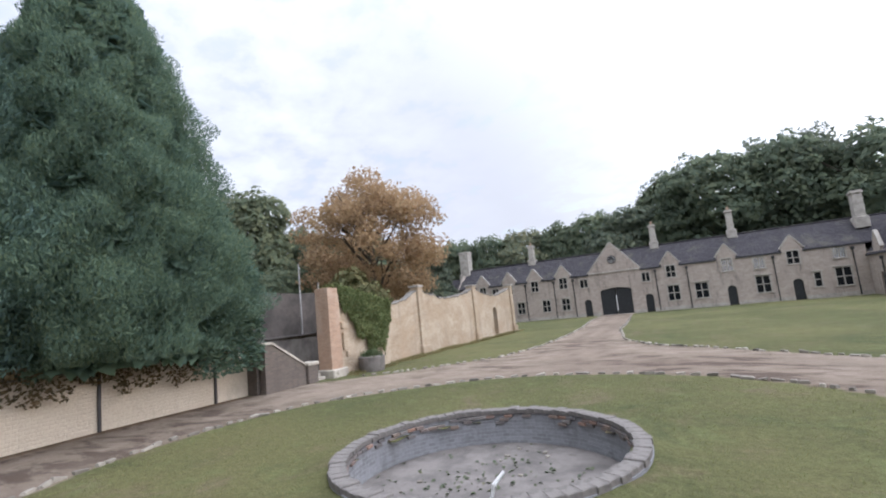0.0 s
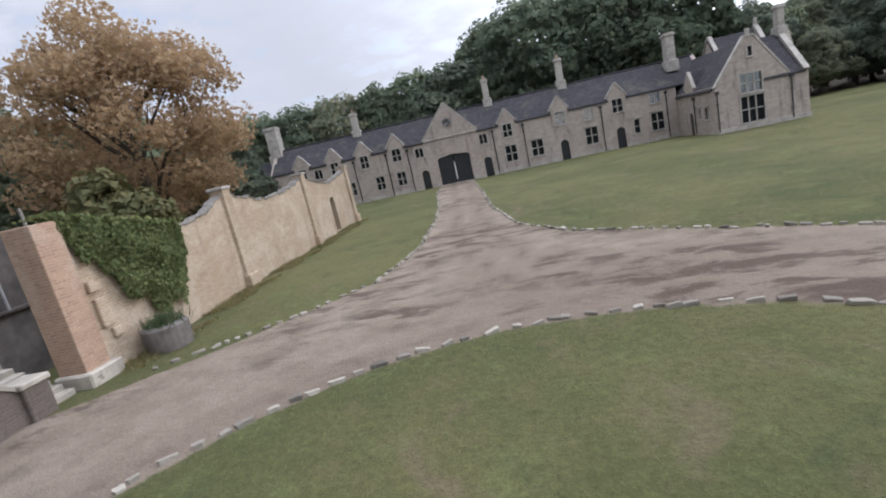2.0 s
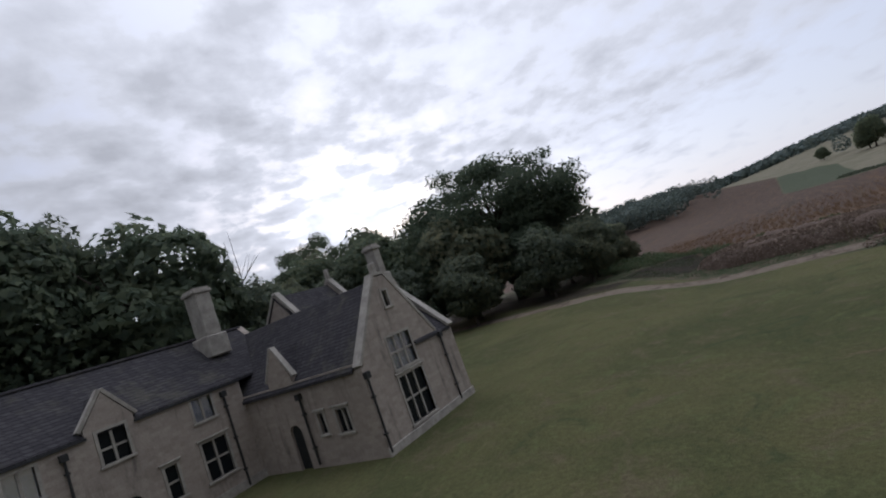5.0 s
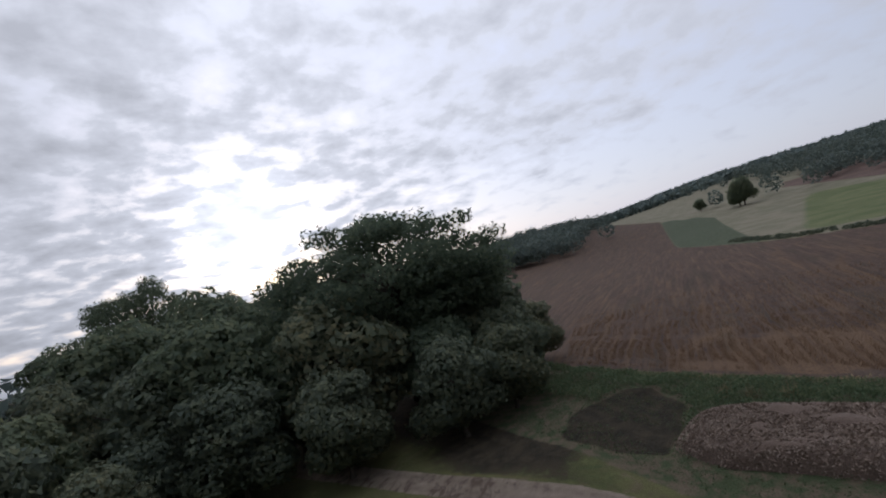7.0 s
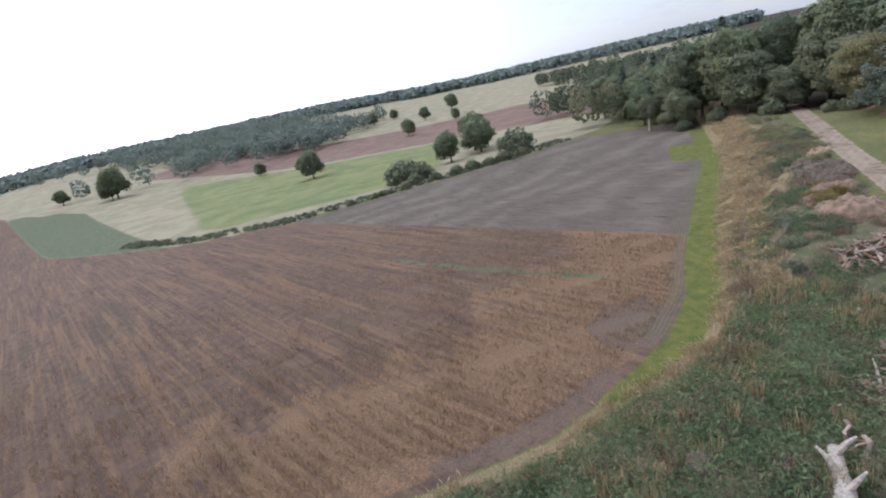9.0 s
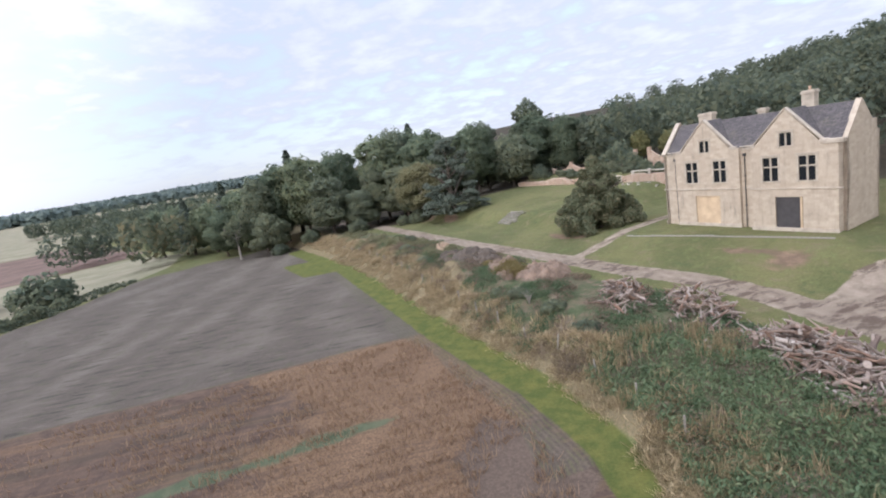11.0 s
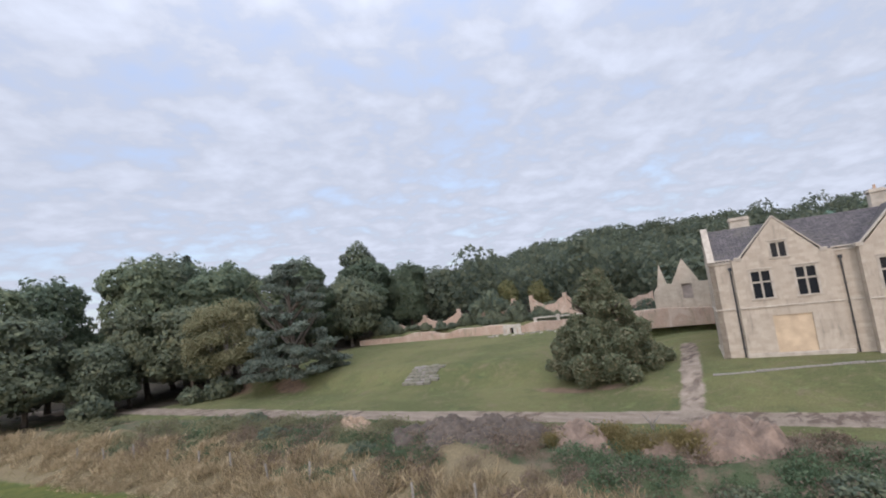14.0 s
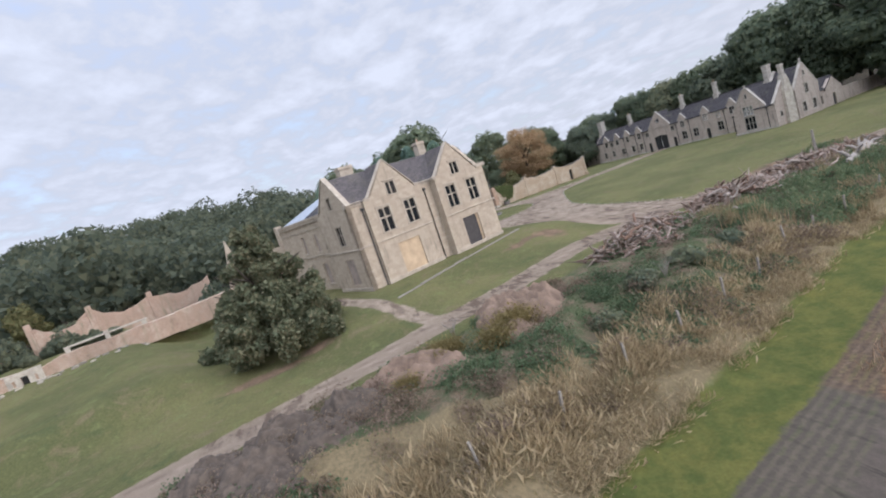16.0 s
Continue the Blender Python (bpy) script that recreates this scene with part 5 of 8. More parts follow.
coping(stable, [(WX0 + 0.1, PG - 1.05, 4.72), (WX0 + 0.1, PG, 6.34), (WX0 + 0.1, PG + 1.05, 4.72)], M_DRESSED_GREY, 0.3, 0.12)
for s in (-1, 1):
    roof_pitch("dormer_roof", [(WX0 + 0.3, PG + s * 0.93, 4.72), (WX0 + 0.3, PG, 6.24), (WX0 + 2.2, PG, 6.24), (WX0 + 0.35, PG + s * 0.93, 4.74)], M_SLATE, stable)
# taller gable towards the fields, with its own ridge behind the wing
EX, EY0, EY1, EA = 23.3, 59.0, 66.0, 62.4
part("east_gable", slab([(EY0, -0.3), (EY1, -0.3), (EY1, 5.2), (EA, 9.5), (EY0, 5.2)], [rect(60.4, 61.4, 1.0, 2.6), rect(63.4, 64.4, 1.0, 2.6), rect(61.9, 62.9, 4.2, 5.7), rect(62.2, 62.6, 7.3, 8.1)], lambda u, z, d: (EX - d, u, z), 0.5), M_STABLE, stable, "tall limestone gable with three windows")
for y, z in ((60.9, 1.0), (63.9, 1.0), (62.4, 4.2)):
    mullioned("window", 1.0, 1.6 if z < 2 else 1.5, 2, 2, M_DRESSED_GREY, M_GLASS, stable, pose(EX, y, z, 0, 0, 90))
mullioned("slit_window", 0.4, 0.8, 1, 1, M_DRESSED_GREY, M_GLASS, stable, pose(EX, EA, 7.3, 0, 0, 90), hood=False)
part("east_flank", boxed(19.0, EX - 0.5, EY1 - 0.45, EY1, -0.3, 5.2), M_STABLE, stable)
for y in (EY0 - 0.15, EY1 + 0.15):
    roof_pitch("east_roof", [(EX - 0.3, y, 5.1), (EX - 0.3, EA, 9.3), (18.2, EA, 9.3), (18.2, y, 5.1)], M_SLATE, stable)
part("west_gable", slab([(EY0, 4.0), (EY1, 4.0), (EY1, 5.1), (EA, 9.35), (EY0, 5.1)], [], lambda u, z, d: (18.25 + d, u, z), 0.4), M_STABLE, stable)
coping(stable, [(EX - 0.25, EY0 - 0.2, 5.2), (EX - 0.25, EA, 9.6), (EX - 0.25, EY1 + 0.2, 5.2)], M_DRESSED_GREY, 0.45)
coping(stable, [(18.45, EY0 - 0.2, 5.1), (18.45, EA, 9.45), (18.45, EY1 + 0.2, 5.1)], M_DRESSED_GREY, 0.4)
part("finial", boxed(EX - 0.4, EX - 0.1, EA - 0.15, EA + 0.15, 9.65, 10.4, bevel=0.06), M_DRESSED_GREY, stable)
# the whole wing stands off the long front
for ob in set(stable.children) - before:
    ob.matrix_basis = Matrix.Translation((0.8, 1.7, 0)) @ ob.matrix_basis

outhouse = thing("outhouse", "low stone outbuilding with a pitched slate roof", "building")
part("wall", slab([(66.05, -0.3), (76.5, -0.3), (76.5, 3.2), (73.6, 5.6), (70.7, 3.4), (66.05, 3.6)], [rect(67.0, 68.0, 0.9, 2.4), rect(69.0, 69.9, 0.9, 2.4), arch(73.1, 74.1, 0.0, 2.2, 0.35)], lambda u, z, d: (23.2 - d, u, z), 0.5), M_STABLE, outhouse)
for y in (67.5, 69.45):
    part("pane", boxed(22.95, 22.99, y - 0.5, y + 0.5, 0.9, 2.4), M_GLASS, outhouse)
part("door", boxed(22.92, 22.98, 73.1, 74.1, 0.0, 2.2), M_DOOR, outhouse)
part("wall", boxed(17.5, 22.7, 76.0, 76.5, -0.3, 3.2), M_STABLE, outhouse)
roof_pitch("roof", [(23.4, 66.1, 3.55), (23.4, 70.9, 3.45), (20.0, 70.9, 5.6), (20.0, 66.1, 5.6)], M_SLATE, outhouse)
for y in (70.6, 76.7):
    roof_pitch("roof", [(23.3, y, 3.15), (23.3, 73.6, 5.65), (17.5, 73.6, 5.65), (17.5, y, 3.15)], M_SLATE, outhouse)
yard = thing("yard_wall", "plain coursed stone yard wall beside the outbuildings", "wall")
part("wall", slab([(76.55, -0.3), (96, -0.3), (96, 2.4), (76.55, 2.7)], [], lambda u, z, d: (22.6 - d, u, z), 0.4), M_STABLE, yard)

# ---- honey-stone manor house ----
manor = thing("manor_house", "roofed shell of a gabled honey limestone manor house, partly boarded", "building", MANOR)


def plane_x(x):
    return lambda u, z, d: (x - d, u, z)


def plane_y(y):
    return lambda u, z, d: (u, y + d, z)


def bay(y0, y1, x, apex, wins, small, board, label):
    hs = [rect(a, b, c, d) for a, b, c, d in (*wins, small, board)]
    sh = 9.05
    pts = [(y0, -0.5), (y1, -0.5), (y1, sh), (apex + 3.0, sh), (apex, 12.55), (apex - 3.0, sh), (y0, sh)]
    part("bay_front", slab(pts, hs, plane_x(x), 0.55), M_MANOR, manor, label)
    part("bay_flank", boxed(-0.9, x - 0.55, y0, y0 + 0.5, -0.5, sh), M_MANOR, manor)
    part("bay_flank", boxed(-0.9, x - 0.55, y1 - 0.5, y1, -0.5, sh), M_MANOR, manor)
    for a, b, c, d in wins:
        mullioned("window", b - a, d - c, 2, 2, M_MANORTRIM, M_GLASS, manor, pose(x, (a + b) / 2, c, 0, 0, 90), 0.6, "stone-mullioned cross window with dark panes", s=0.2, bar=0.085)
    a, b, c, d = small
    mullioned("attic_window", b - a, d - c, 2, 1, M_MANORTRIM, M_GLASS, manor, pose(x, (a + b) / 2, c, 0, 0, 90), s=0.18, bar=0.075)
    coping(manor, [(x - 0.25, apex - 3.25, sh - 0.05), (x - 0.25, apex, 12.62), (x - 0.25, apex + 3.25, sh - 0.05)], M_MANORTRIM, 0.6, 0.1)
    for s in (-1, 1):
        part("kneeler", boxed(x - 0.6, x + 0.06, apex + s * 3.25 - 0.3, apex + s * 3.25 + 0.3, sh - 0.15, sh + 0.22, bevel=0.04), M_MANORTRIM, manor)
        roof_pitch("bay_roof", [(x - 0.5, apex + s * 3.1, sh + 0.02), (x - 0.5, apex, 12.5), (-3.7, apex, 12.5), (-1.2, apex + s * 3.1, sh + 0.02)], M_SLATE_PALE, manor, label="grey stone slate bay roof")
    part("string_course", boxed(x, x + 0.09, y0 - 0.04, y1 + 0.04, 4.42, 4.56, bevel=0.03), M_MANORTRIM, manor)
    part("plinth", boxed(x, x + 0.12, y0 - 0.1, y1 + 0.1, -0.5, 0.35, bevel=0.04), M_MANORTRIM, manor)


bay(0.3, 8.0, 0.0, 4.1, [(1.65, 3.1, 5.3, 7.75), (5.05, 6.5, 5.3, 7.75)], (3.55, 4.65, 8.9, 10.2), (2.7, 5.65, 0.3, 3.65), "left bay of the manor front in squared limestone")
bay(9.6, 17.4, 0.6, 12.95, [(10.75, 12.2, 5.3, 7.75), (14.1, 15.55, 5.3, 7.75)], (12.4, 13.5, 8.9, 10.2), (11.85, 14.4, 0.3, 3.6), "right bay of the manor front in squared limestone")
part("window_board", slab(rect(2.7, 5.65, 0.3, 3.65), [], plane_x(-0.12), 0.05), M_BOARD, manor, "pale plywood sheet over the large window")
part("window_board", slab(rect(11.85, 14.1, 0.3, 3.6), [], plane_x(0.4), 0.06), M_DARKBOARD, manor, "dark shutter board over the large window")
part("board_post", boxed(0.36, 0.5, 14.12, 14.3, 0.3, 3.6), M_BOARD, manor, "raw timber post beside the shutter")
for y0, y1, x in ((2.7, 5.65, 0.0), (11.85, 14.4, 0.6)):
    part("window_sill", boxed(x - 0.1, x + 0.14, y0 - 0.15, y1 + 0.15, 0.12, 0.3, bevel=0.02), M_MANORTRIM, manor)
# corner strips and the recess between the bays
part("front_wall", slab([(-1.6, -0.5), (17.7, -0.5), (17.7, 9.05), (-1.6, 9.05)], [rect(0.8, 7.5, 0.2, 8.8), rect(10.1, 16.9, 0.2, 8.8)], plane_x(-0.4), 0.5), M_MANOR, manor)
for y0, y1, x in ((-1.75, 0.3, -0.4), (7.9, 9.7, -0.4), (16.2, 17.85, 0.62)):
    part("parapet", boxed(x - 0.5, x + 0.1, y0, y1, 8.75, 9.2, bevel=0.04), M_MANORTRIM, manor)
    part("string_course", boxed(x, x + 0.08, y0, y1, 4.4, 4.58, bevel=0.02), M_MANORTRIM, manor)
downpipe(manor, pose(-0.4, 0.08, 0, 0, 0, 90), 8.1)
downpipe(manor, pose(-0.4, 8.45, 0, 0, 0, 90), 8.1)
# south flank with its own gable
SIDE = -1.6
flank = plane_y(SIDE)
pts = [(-7.7, -0.5), (-0.4, -0.5), (-0.4, 9.05), (-3.6, 12.45), (-6.9, 9.05), (-7.7, 9.05)]
part("side_wall", slab(pts, [rect(-4.6, -2.6, 0.7, 3.55), rect(-4.2, -3.0, 5.2, 7.2), rect(-4.0, -3.2, 9.2, 10.4)], flank, 0.5), M_MANOR, manor)
mullioned("window", 1.2, 2.0, 2, 2, M_MANORTRIM, M_GLASS, manor, pose(-3.6, SIDE, 5.2), 0.56)
mullioned("attic_window", 0.8, 1.2, 2, 1, M_MANORTRIM, M_GLASS, manor, pose(-3.6, SIDE, 9.2))
part("window_board", boxed(-4.6, -2.6, SIDE + 0.15, SIDE + 0.2, 0.7, 3.55), M_GREYBOARD, manor, "weathered board over a side window")
part("string_course", boxed(-7.75, -0.3, SIDE - 0.1, SIDE, 4.4, 4.58, bevel=0.03), M_MANORTRIM, manor)
part("plinth", boxed(-7.8, -0.25, SIDE - 0.12, SIDE, -0.5, 0.35, bevel=0.04), M_MANORTRIM, manor)
coping(manor, [(-7.1, SIDE + 0.25, 9.0), (-3.6, SIDE + 0.25, 12.55), (-0.2, SIDE + 0.25, 9.0)], M_MANORTRIM, 0.6, 0.14)
part("back_wall", boxed(-7.7, -7.2, SIDE + 0.5, 17.7, -0.5, 9.0), M_MANOR, manor)
pts = [(-7.7, -0.5), (-0.4, -0.5), (-0.4, 9.05), (-3.6, 12.45), (-7.3, 9.05), (-7.7, 9.05)]
part("side_wall", slab(pts, [], plane_y(17.2), 0.5), M_MANOR, manor)
roof_pitch("main_roof", [(-0.3, SIDE + 0.4, 9.1), (-0.3, 17.3, 9.1), (-3.6, 17.3, 12.3), (-3.6, SIDE + 0.4, 12.3)], M_SLATE_PALE, manor, label="grey stone slate main roof")
roof_pitch("main_roof", [(-7.5, SIDE + 0.4, 9.1), (-7.5, 17.3, 9.1), (-3.6, 17.3, 12.3), (-3.6, SIDE + 0.4, 12.3)], M_SLATE_PALE, manor)
part("upper_floor", boxed(-7.2, -0.9, SIDE + 0.5, 17.2, 4.3, 4.5), M_GREYBOARD, manor)
chimney(manor, pose(-4.6, 1.95, 0), 1.0, 1.7, 11.4, 13.4, M_MANORTRIM, "squat stone chimney stack")
chimney(manor, pose(-4.6, 13.0, 0), 1.0, 1.15, 11.4, 14.0, M_MANORTRIM, "tall stone chimney stack", 1)
# rear block with parapet and lead-grey hipped roof
RB = -0.4
hs = [rect(-10.6, -9.6, 5.0, 7.0), rect(-13.5, -12.3, 5.0, 7.2), rect(-17.5, -16.4, 5.0, 7.2), rect(-13.5, -12.0, 0.8, 3.4), rect(-17.6, -16.2, 0.8, 3.4)]
part("rear_wall", slab([(-24.5, -0.5), (-7.7, -0.5), (-7.7, 9.1), (-24.5, 9.1)], hs, plane_y(RB), 0.5), M_MANOR, manor)
for a, b, c, d in ((-13.5, -12.0, 0.8, 3.4), (-17.6, -16.2, 0.8, 3.4), (-10.6, -9.6, 5.0, 7.0), (-13.5, -12.3, 5.0, 7.2), (-17.5, -16.4, 5.0, 7.2)):
    part("window_board", boxed(a, b, RB + 0.18, RB + 0.22, c, d), M_GREYBOARD, manor)
    part("window_sill", boxed(a - 0.15, b + 0.15, RB - 0.1, RB + 0.17, c - 0.16, c - 0.003, bevel=0.02), M_MANORTRIM, manor)
part("rear_wall", boxed(-24.5, -24, RB + 0.5, 12, -0.5, 9.1), M_MANOR, manor)
part("rear_wall", boxed(-24.5, -7.7, 11.5, 12, -0.5, 9.1), M_MANOR, manor)
for z, h, out in ((4.4, 0.18, 0.1), (7.9, 0.14, 0.08), (8.75, 0.16, 0.22), (9.1, 0.28, 0.12)):
    part("string_course", boxed(-24.6, -7.7, RB - out, RB, z, z + h), M_MANORTRIM, manor)
roof_pitch("hip_roof", [(-16, RB + 0.2, 9.2), (-7.6, RB + 0.2, 9.2), (-7.6, 6, 12.0), (-16, 6, 12.0)], M_SLATE, manor, label="blue-grey slate roof of the rear block")
roof_pitch("hip_roof", [(-24.4, RB + 0.2, 9.2), (-16.003, RB + 0.2, 9.2), (-16.003, 6, 12.0), (-20, 6, 12.0)], M_LEAD, manor, label="pale lead-covered roof slope")
roof_pitch("hip_roof", [(-24.4, RB + 0.2, 9.2), (-20, 6, 12.0), (-24.4, 11.8, 9.2)], M_LEAD, manor)
roof_pitch("hip_roof", [(-24.4, 11.8, 9.2), (-20, 6, 12.0), (-7.6, 6, 12.0), (-7.6, 11.8, 9.2)], M_SLATE, manor)
chimney(manor, pose(-10.5, 5.5, 0), 0.9, 0.9, 10.6, 12.8, M_MANORTRIM)

# ---- basin on the round lawn ----
BC = pose(BASIN[0], BASIN[1], 0)
basin = thing("stone_basin", "empty round sunken basin of worn brick with a stone rim", "basin", BC)
R_IN, TOP, FLOOR = BASIN_R - 0.26, 0.22, -0.6


def ring(r0, r1, z0, z1, n=72):
    bm = bmesh.new()
    loops = [[bm.verts.new((r * math.cos(2 * math.pi * k / n), r * math.sin(2 * math.pi * k / n), z)) for k in range(n)] for r, z in ((r0, z0), (r1, z0), (r1, z1), (r0, z1))]
    for a, b in zip(loops, [*loops[1:], loops[0]]):
        for k in range(n):
            bm.faces.new((a[k], a[(k + 1) % n], b[(k + 1) % n], b[k]))
    return bm


part("lining", ring(R_IN + 0.03, BASIN_R + 0.05, FLOOR - 0.2, TOP - 0.1), M_LINING, basin, "stained limewashed brick lining")
bm = bmesh.new()
bmesh.ops.create_circle(bm, cap_ends=True, segments=72, radius=BASIN_R, matrix=pose(0, 0, FLOOR))
part("basin_floor", bm, M_RENDER, basin, "cracked grey cement basin floor")
# sods lap the outside of the rim
bm = ring(BASIN_R - 0.02, BASIN_R + 0.85, -0.25, 0.03, 96)
for v in bm.verts:
    if v.co.z > 0:
        r = math.hypot(v.co.x, v.co.y)
        v.co.z = 0.09 + 0.03 * math.sin(9 * math.atan2(v.co.y, v.co.x)) if r < BASIN_R + 0.4 else 0.012
turf = mesh_of("turf_collar", bm, bpy.data.materials["ground_cover"])
for zone in ("zone_a", "zone_b", "zone_c", "zone_d"):
    turf.attributes.new(zone, "FLOAT_COLOR", "POINT").data.foreach_set("color", np.zeros(4 * len(turf.vertices), np.float32))
part("turf_collar", turf, None, basin, "grass growing up against the rim")
n_cap = 76
cap_mesh = []
for v in range(4):
    half = math.pi / n_cap * 0.998
    bm = bmesh.new()
    r0, r1 = R_IN - 0.01 - 0.02 * (v % 2), BASIN_R + 0.03 + 0.03 * (v // 2)
    pts = [(r * math.cos(a), r * math.sin(a)) for r, a in ((r0, -half), (r1, -half), (r1, 0), (r1, half), (r0, half), (r0, 0))]
    lo, hi = ([bm.verts.new((x, y, z + 0.008 * rng.normal() * (z > TOP - 0.05))) for x, y in pts] for z in (TOP - 0.1, TOP + 0.006 * v))
    bm.faces.new(hi), bm.faces.new(lo[::-1])
    for i in range(6):
        bm.faces.new((lo[i], lo[(i + 1) % 6], hi[(i + 1) % 6], hi[i]))
    bmesh.ops.bevel(bm, geom=[e for e in bm.edges if all(q.co.z > TOP - 0.05 for q in e.verts)], offset=0.014, segments=1, affect="EDGES")
    cap_mesh.append(mesh_of("coping_stone", bm, M_RIM))
for k in range(n_cap):
    part("coping_stone", cap_mesh[int(rng.integers(4))], None, basin).matrix_basis = pose(0, 0, rng.normal() * 0.003, rng.normal() * 0.12, rng.normal() * 0.12, 360 * k / n_cap)
brick_mesh = mesh_of("brick", boxed(-0.07, 0.05, -0.108, 0.108, 0, 0.068, bevel=0.008), M_BASINBRICK)
courses, per = 3, 74
for c in range(courses):
    for k in range(per):
        a = 360 * (k + 0.5 * (c % 2)) / per
        if rng.random() < (0.2, 0.62, 0.9)[c]:
            continue
        part("brick", brick_mesh, None, basin).matrix_basis = pose(0, 0, 0, 0, 0, a) @ pose(R_IN + 0.035 + rng.normal() * 0.008, 0, TOP - 0.19 - 0.08 * c)
# silt, rubble and leaf litter on the floor
bm = bmesh.new()
tube(bm, [(0.35, -0.8, FLOOR), (0.42, -0.75, FLOOR + 0.3), (0.58, -0.6, FLOOR + 0.5)], [0.05, 0.045, 0.03], 7)
part("broken_pipe", bm, M_WHITE, basin, "short broken pale supply pipe")
# ---- edging stones round the lawns ----
stone_meshes = []
for k in range(6):
    bm = bmesh.new()
    bmesh.ops.create_icosphere(bm, subdivisions=2, radius=0.5)
    for v in bm.verts:
        n = noise.noise(v.co * 2.2 + Vector((k * 7, 0, 0)))
        v.co = Vector((math.copysign(min(abs(v.co.x) * 1.35, 0.46), v.co.x), math.copysign(min(abs(v.co.y) * 1.3, 0.42), v.co.y), math.copysign(min(abs(v.co.z) * 1.3, 0.38), v.co.z))) * (1 + 0.28 * n)
    stone_meshes.append(mesh_of("stone", bm, M_STONE))


for k in range(18):
    a, q = rng.uniform(0, 6.28), (R_IN - 0.25) * math.sqrt(rng.random())
    s = rng.uniform(0.05, 0.16)
    part("rubble_piece", stone_meshes[k % 6], None, basin).matrix_basis = pose(q * math.cos(a), q * math.sin(a), FLOOR + 0.01, 0, 0, 360 * rng.random()) @ Matrix.Diagonal((s, s * 0.7, 0.06, 1))
litter = np.stack([rng.normal(size=260) * 1.3, rng.normal(size=260) * 1.3, np.full(260, FLOOR + 0.012)], 1)
part("leaf_litter", quads_mesh("leaf_litter", leaf_quads(litter[np.hypot(litter[:, 0], litter[:, 1]) < R_IN - 0.1], np.array([[0, 0, 1.0]]), 0.11, 0.2), L_YEW), None, basin, "dead leaves lying on the basin floor", kind="stuff")


def edging(name, line, label, gap=0.62):
    edge = thing(name, label, "edging", group="edging round the lawns")
    left = 0.0
    for (ax, ay), (bx, by) in zip(line, line[1:]):
        run, ang = math.hypot(bx - ax, by - ay), math.degrees(math.atan2(by - ay, bx - ax))
        d = left
        while d < run:
            x, y = ax + (bx - ax) * d / run + rng.normal() * 0.05, ay + (by - ay) * d / run + rng.normal() * 0.05
            sx, sy, sz = rng.uniform(0.13, 0.4), rng.uniform(0.1, 0.2), rng.uniform(0.1, 0.22)
            st = part("stone", stone_meshes[int(rng.integers(6))], None, edge)
            st.matrix_basis = pose(x, y, float(ground(x, y)) + 0.02, rng.normal() * 6, rng.normal() * 6, ang + rng.normal() * 12) @ Matrix.Diagonal((sx, sy, sz, 1))
            d += gap * rng.uniform(0.7, 1.5)
        left = d - run


circle = [(ISLAND[0] + (ISLAND_R + 0.1) * math.cos(a), ISLAND[1] + (ISLAND_R + 0.1) * math.sin(a)) for a in np.linspace(-0.6, 4.4, 40)]
edging("lawn_edging", circle, "pale rough stones edging the round basin lawn", 0.4)
edging("lawn_edging", KERB_L, "pale rough stones along the drive beside the garden wall", 0.38)
edging("lawn_edging", KERB_R, "pale rough stones edging the wide stable lawn", 0.38)

kerb = thing("path_edging", "long pale stone edging set in the grass before the manor", "edging", MANOR)
for k in range(20):
    y0 = -2.5 + 1.05 * k
    x0 = 6.1 - 0.16 * (y0 + 2.5)
    wx, wy, _ = MANOR @ Vector((x0, y0, 0))
    zz = float(ground(wx, wy)) - 1.05
    st = part("edging_stone", boxed(-0.15, 0.15, -0.51, 0.51, -0.3, 0.1 + 0.02 * rng.normal(), bevel=0.03), M_COPING, kerb)
    st.matrix_basis = pose(x0, y0, zz, 0, 0, 9.1 + rng.normal())

# ---- garden wall with swept top ----
GWX = -17.3
garden = thing("garden_wall", "tall buff brick garden wall with pilasters and a swept top", "wall")
PIL = [19.05, 28.1, 37.0, 45.9]
top_edge = []
for a, b, dip in zip(PIL, PIL[1:], (1.05, 0.75, 0.75)):
    for k in range(46):
        q = k / 45
        top_edge.append((a + (b - a) * q, 4.5 - dip * math.sin(math.pi * q) ** 0.85 + 0.045 * rng.normal() - 0.08 * (rng.random() < 0.12)))
pts = [(PIL[0], -0.4), (PIL[-1], -0.4), *top_edge[::-1]]
part("wall", slab(pts, [arch(40.9, 41.85, 0.15, 2.65, 0.4)], lambda u, z, d: (GWX - d, u, z), 0.42), M_GARDEN, garden)
for k, y in enumerate(PIL[1:]):
    bm = boxed(GWX - 0.5, GWX + 0.16, y - 0.3, y + 0.3, -0.4, 4.62, bevel=0.02)
    part("pilaster", bm, M_GARDEN, garden)
    part("pilaster_cap", boxed(GWX - 0.56, GWX + 0.22, y - 0.36, y + 0.36, 4.6, 4.74, bevel=0.02), M_DRESSED_GREY, garden)
    part("pilaster_foot", boxed(GWX, GWX + 0.3, y - 0.42, y + 0.42, -0.4, 0.6, bevel=0.03), M_GARDEN, garden)
bm = bmesh.new()
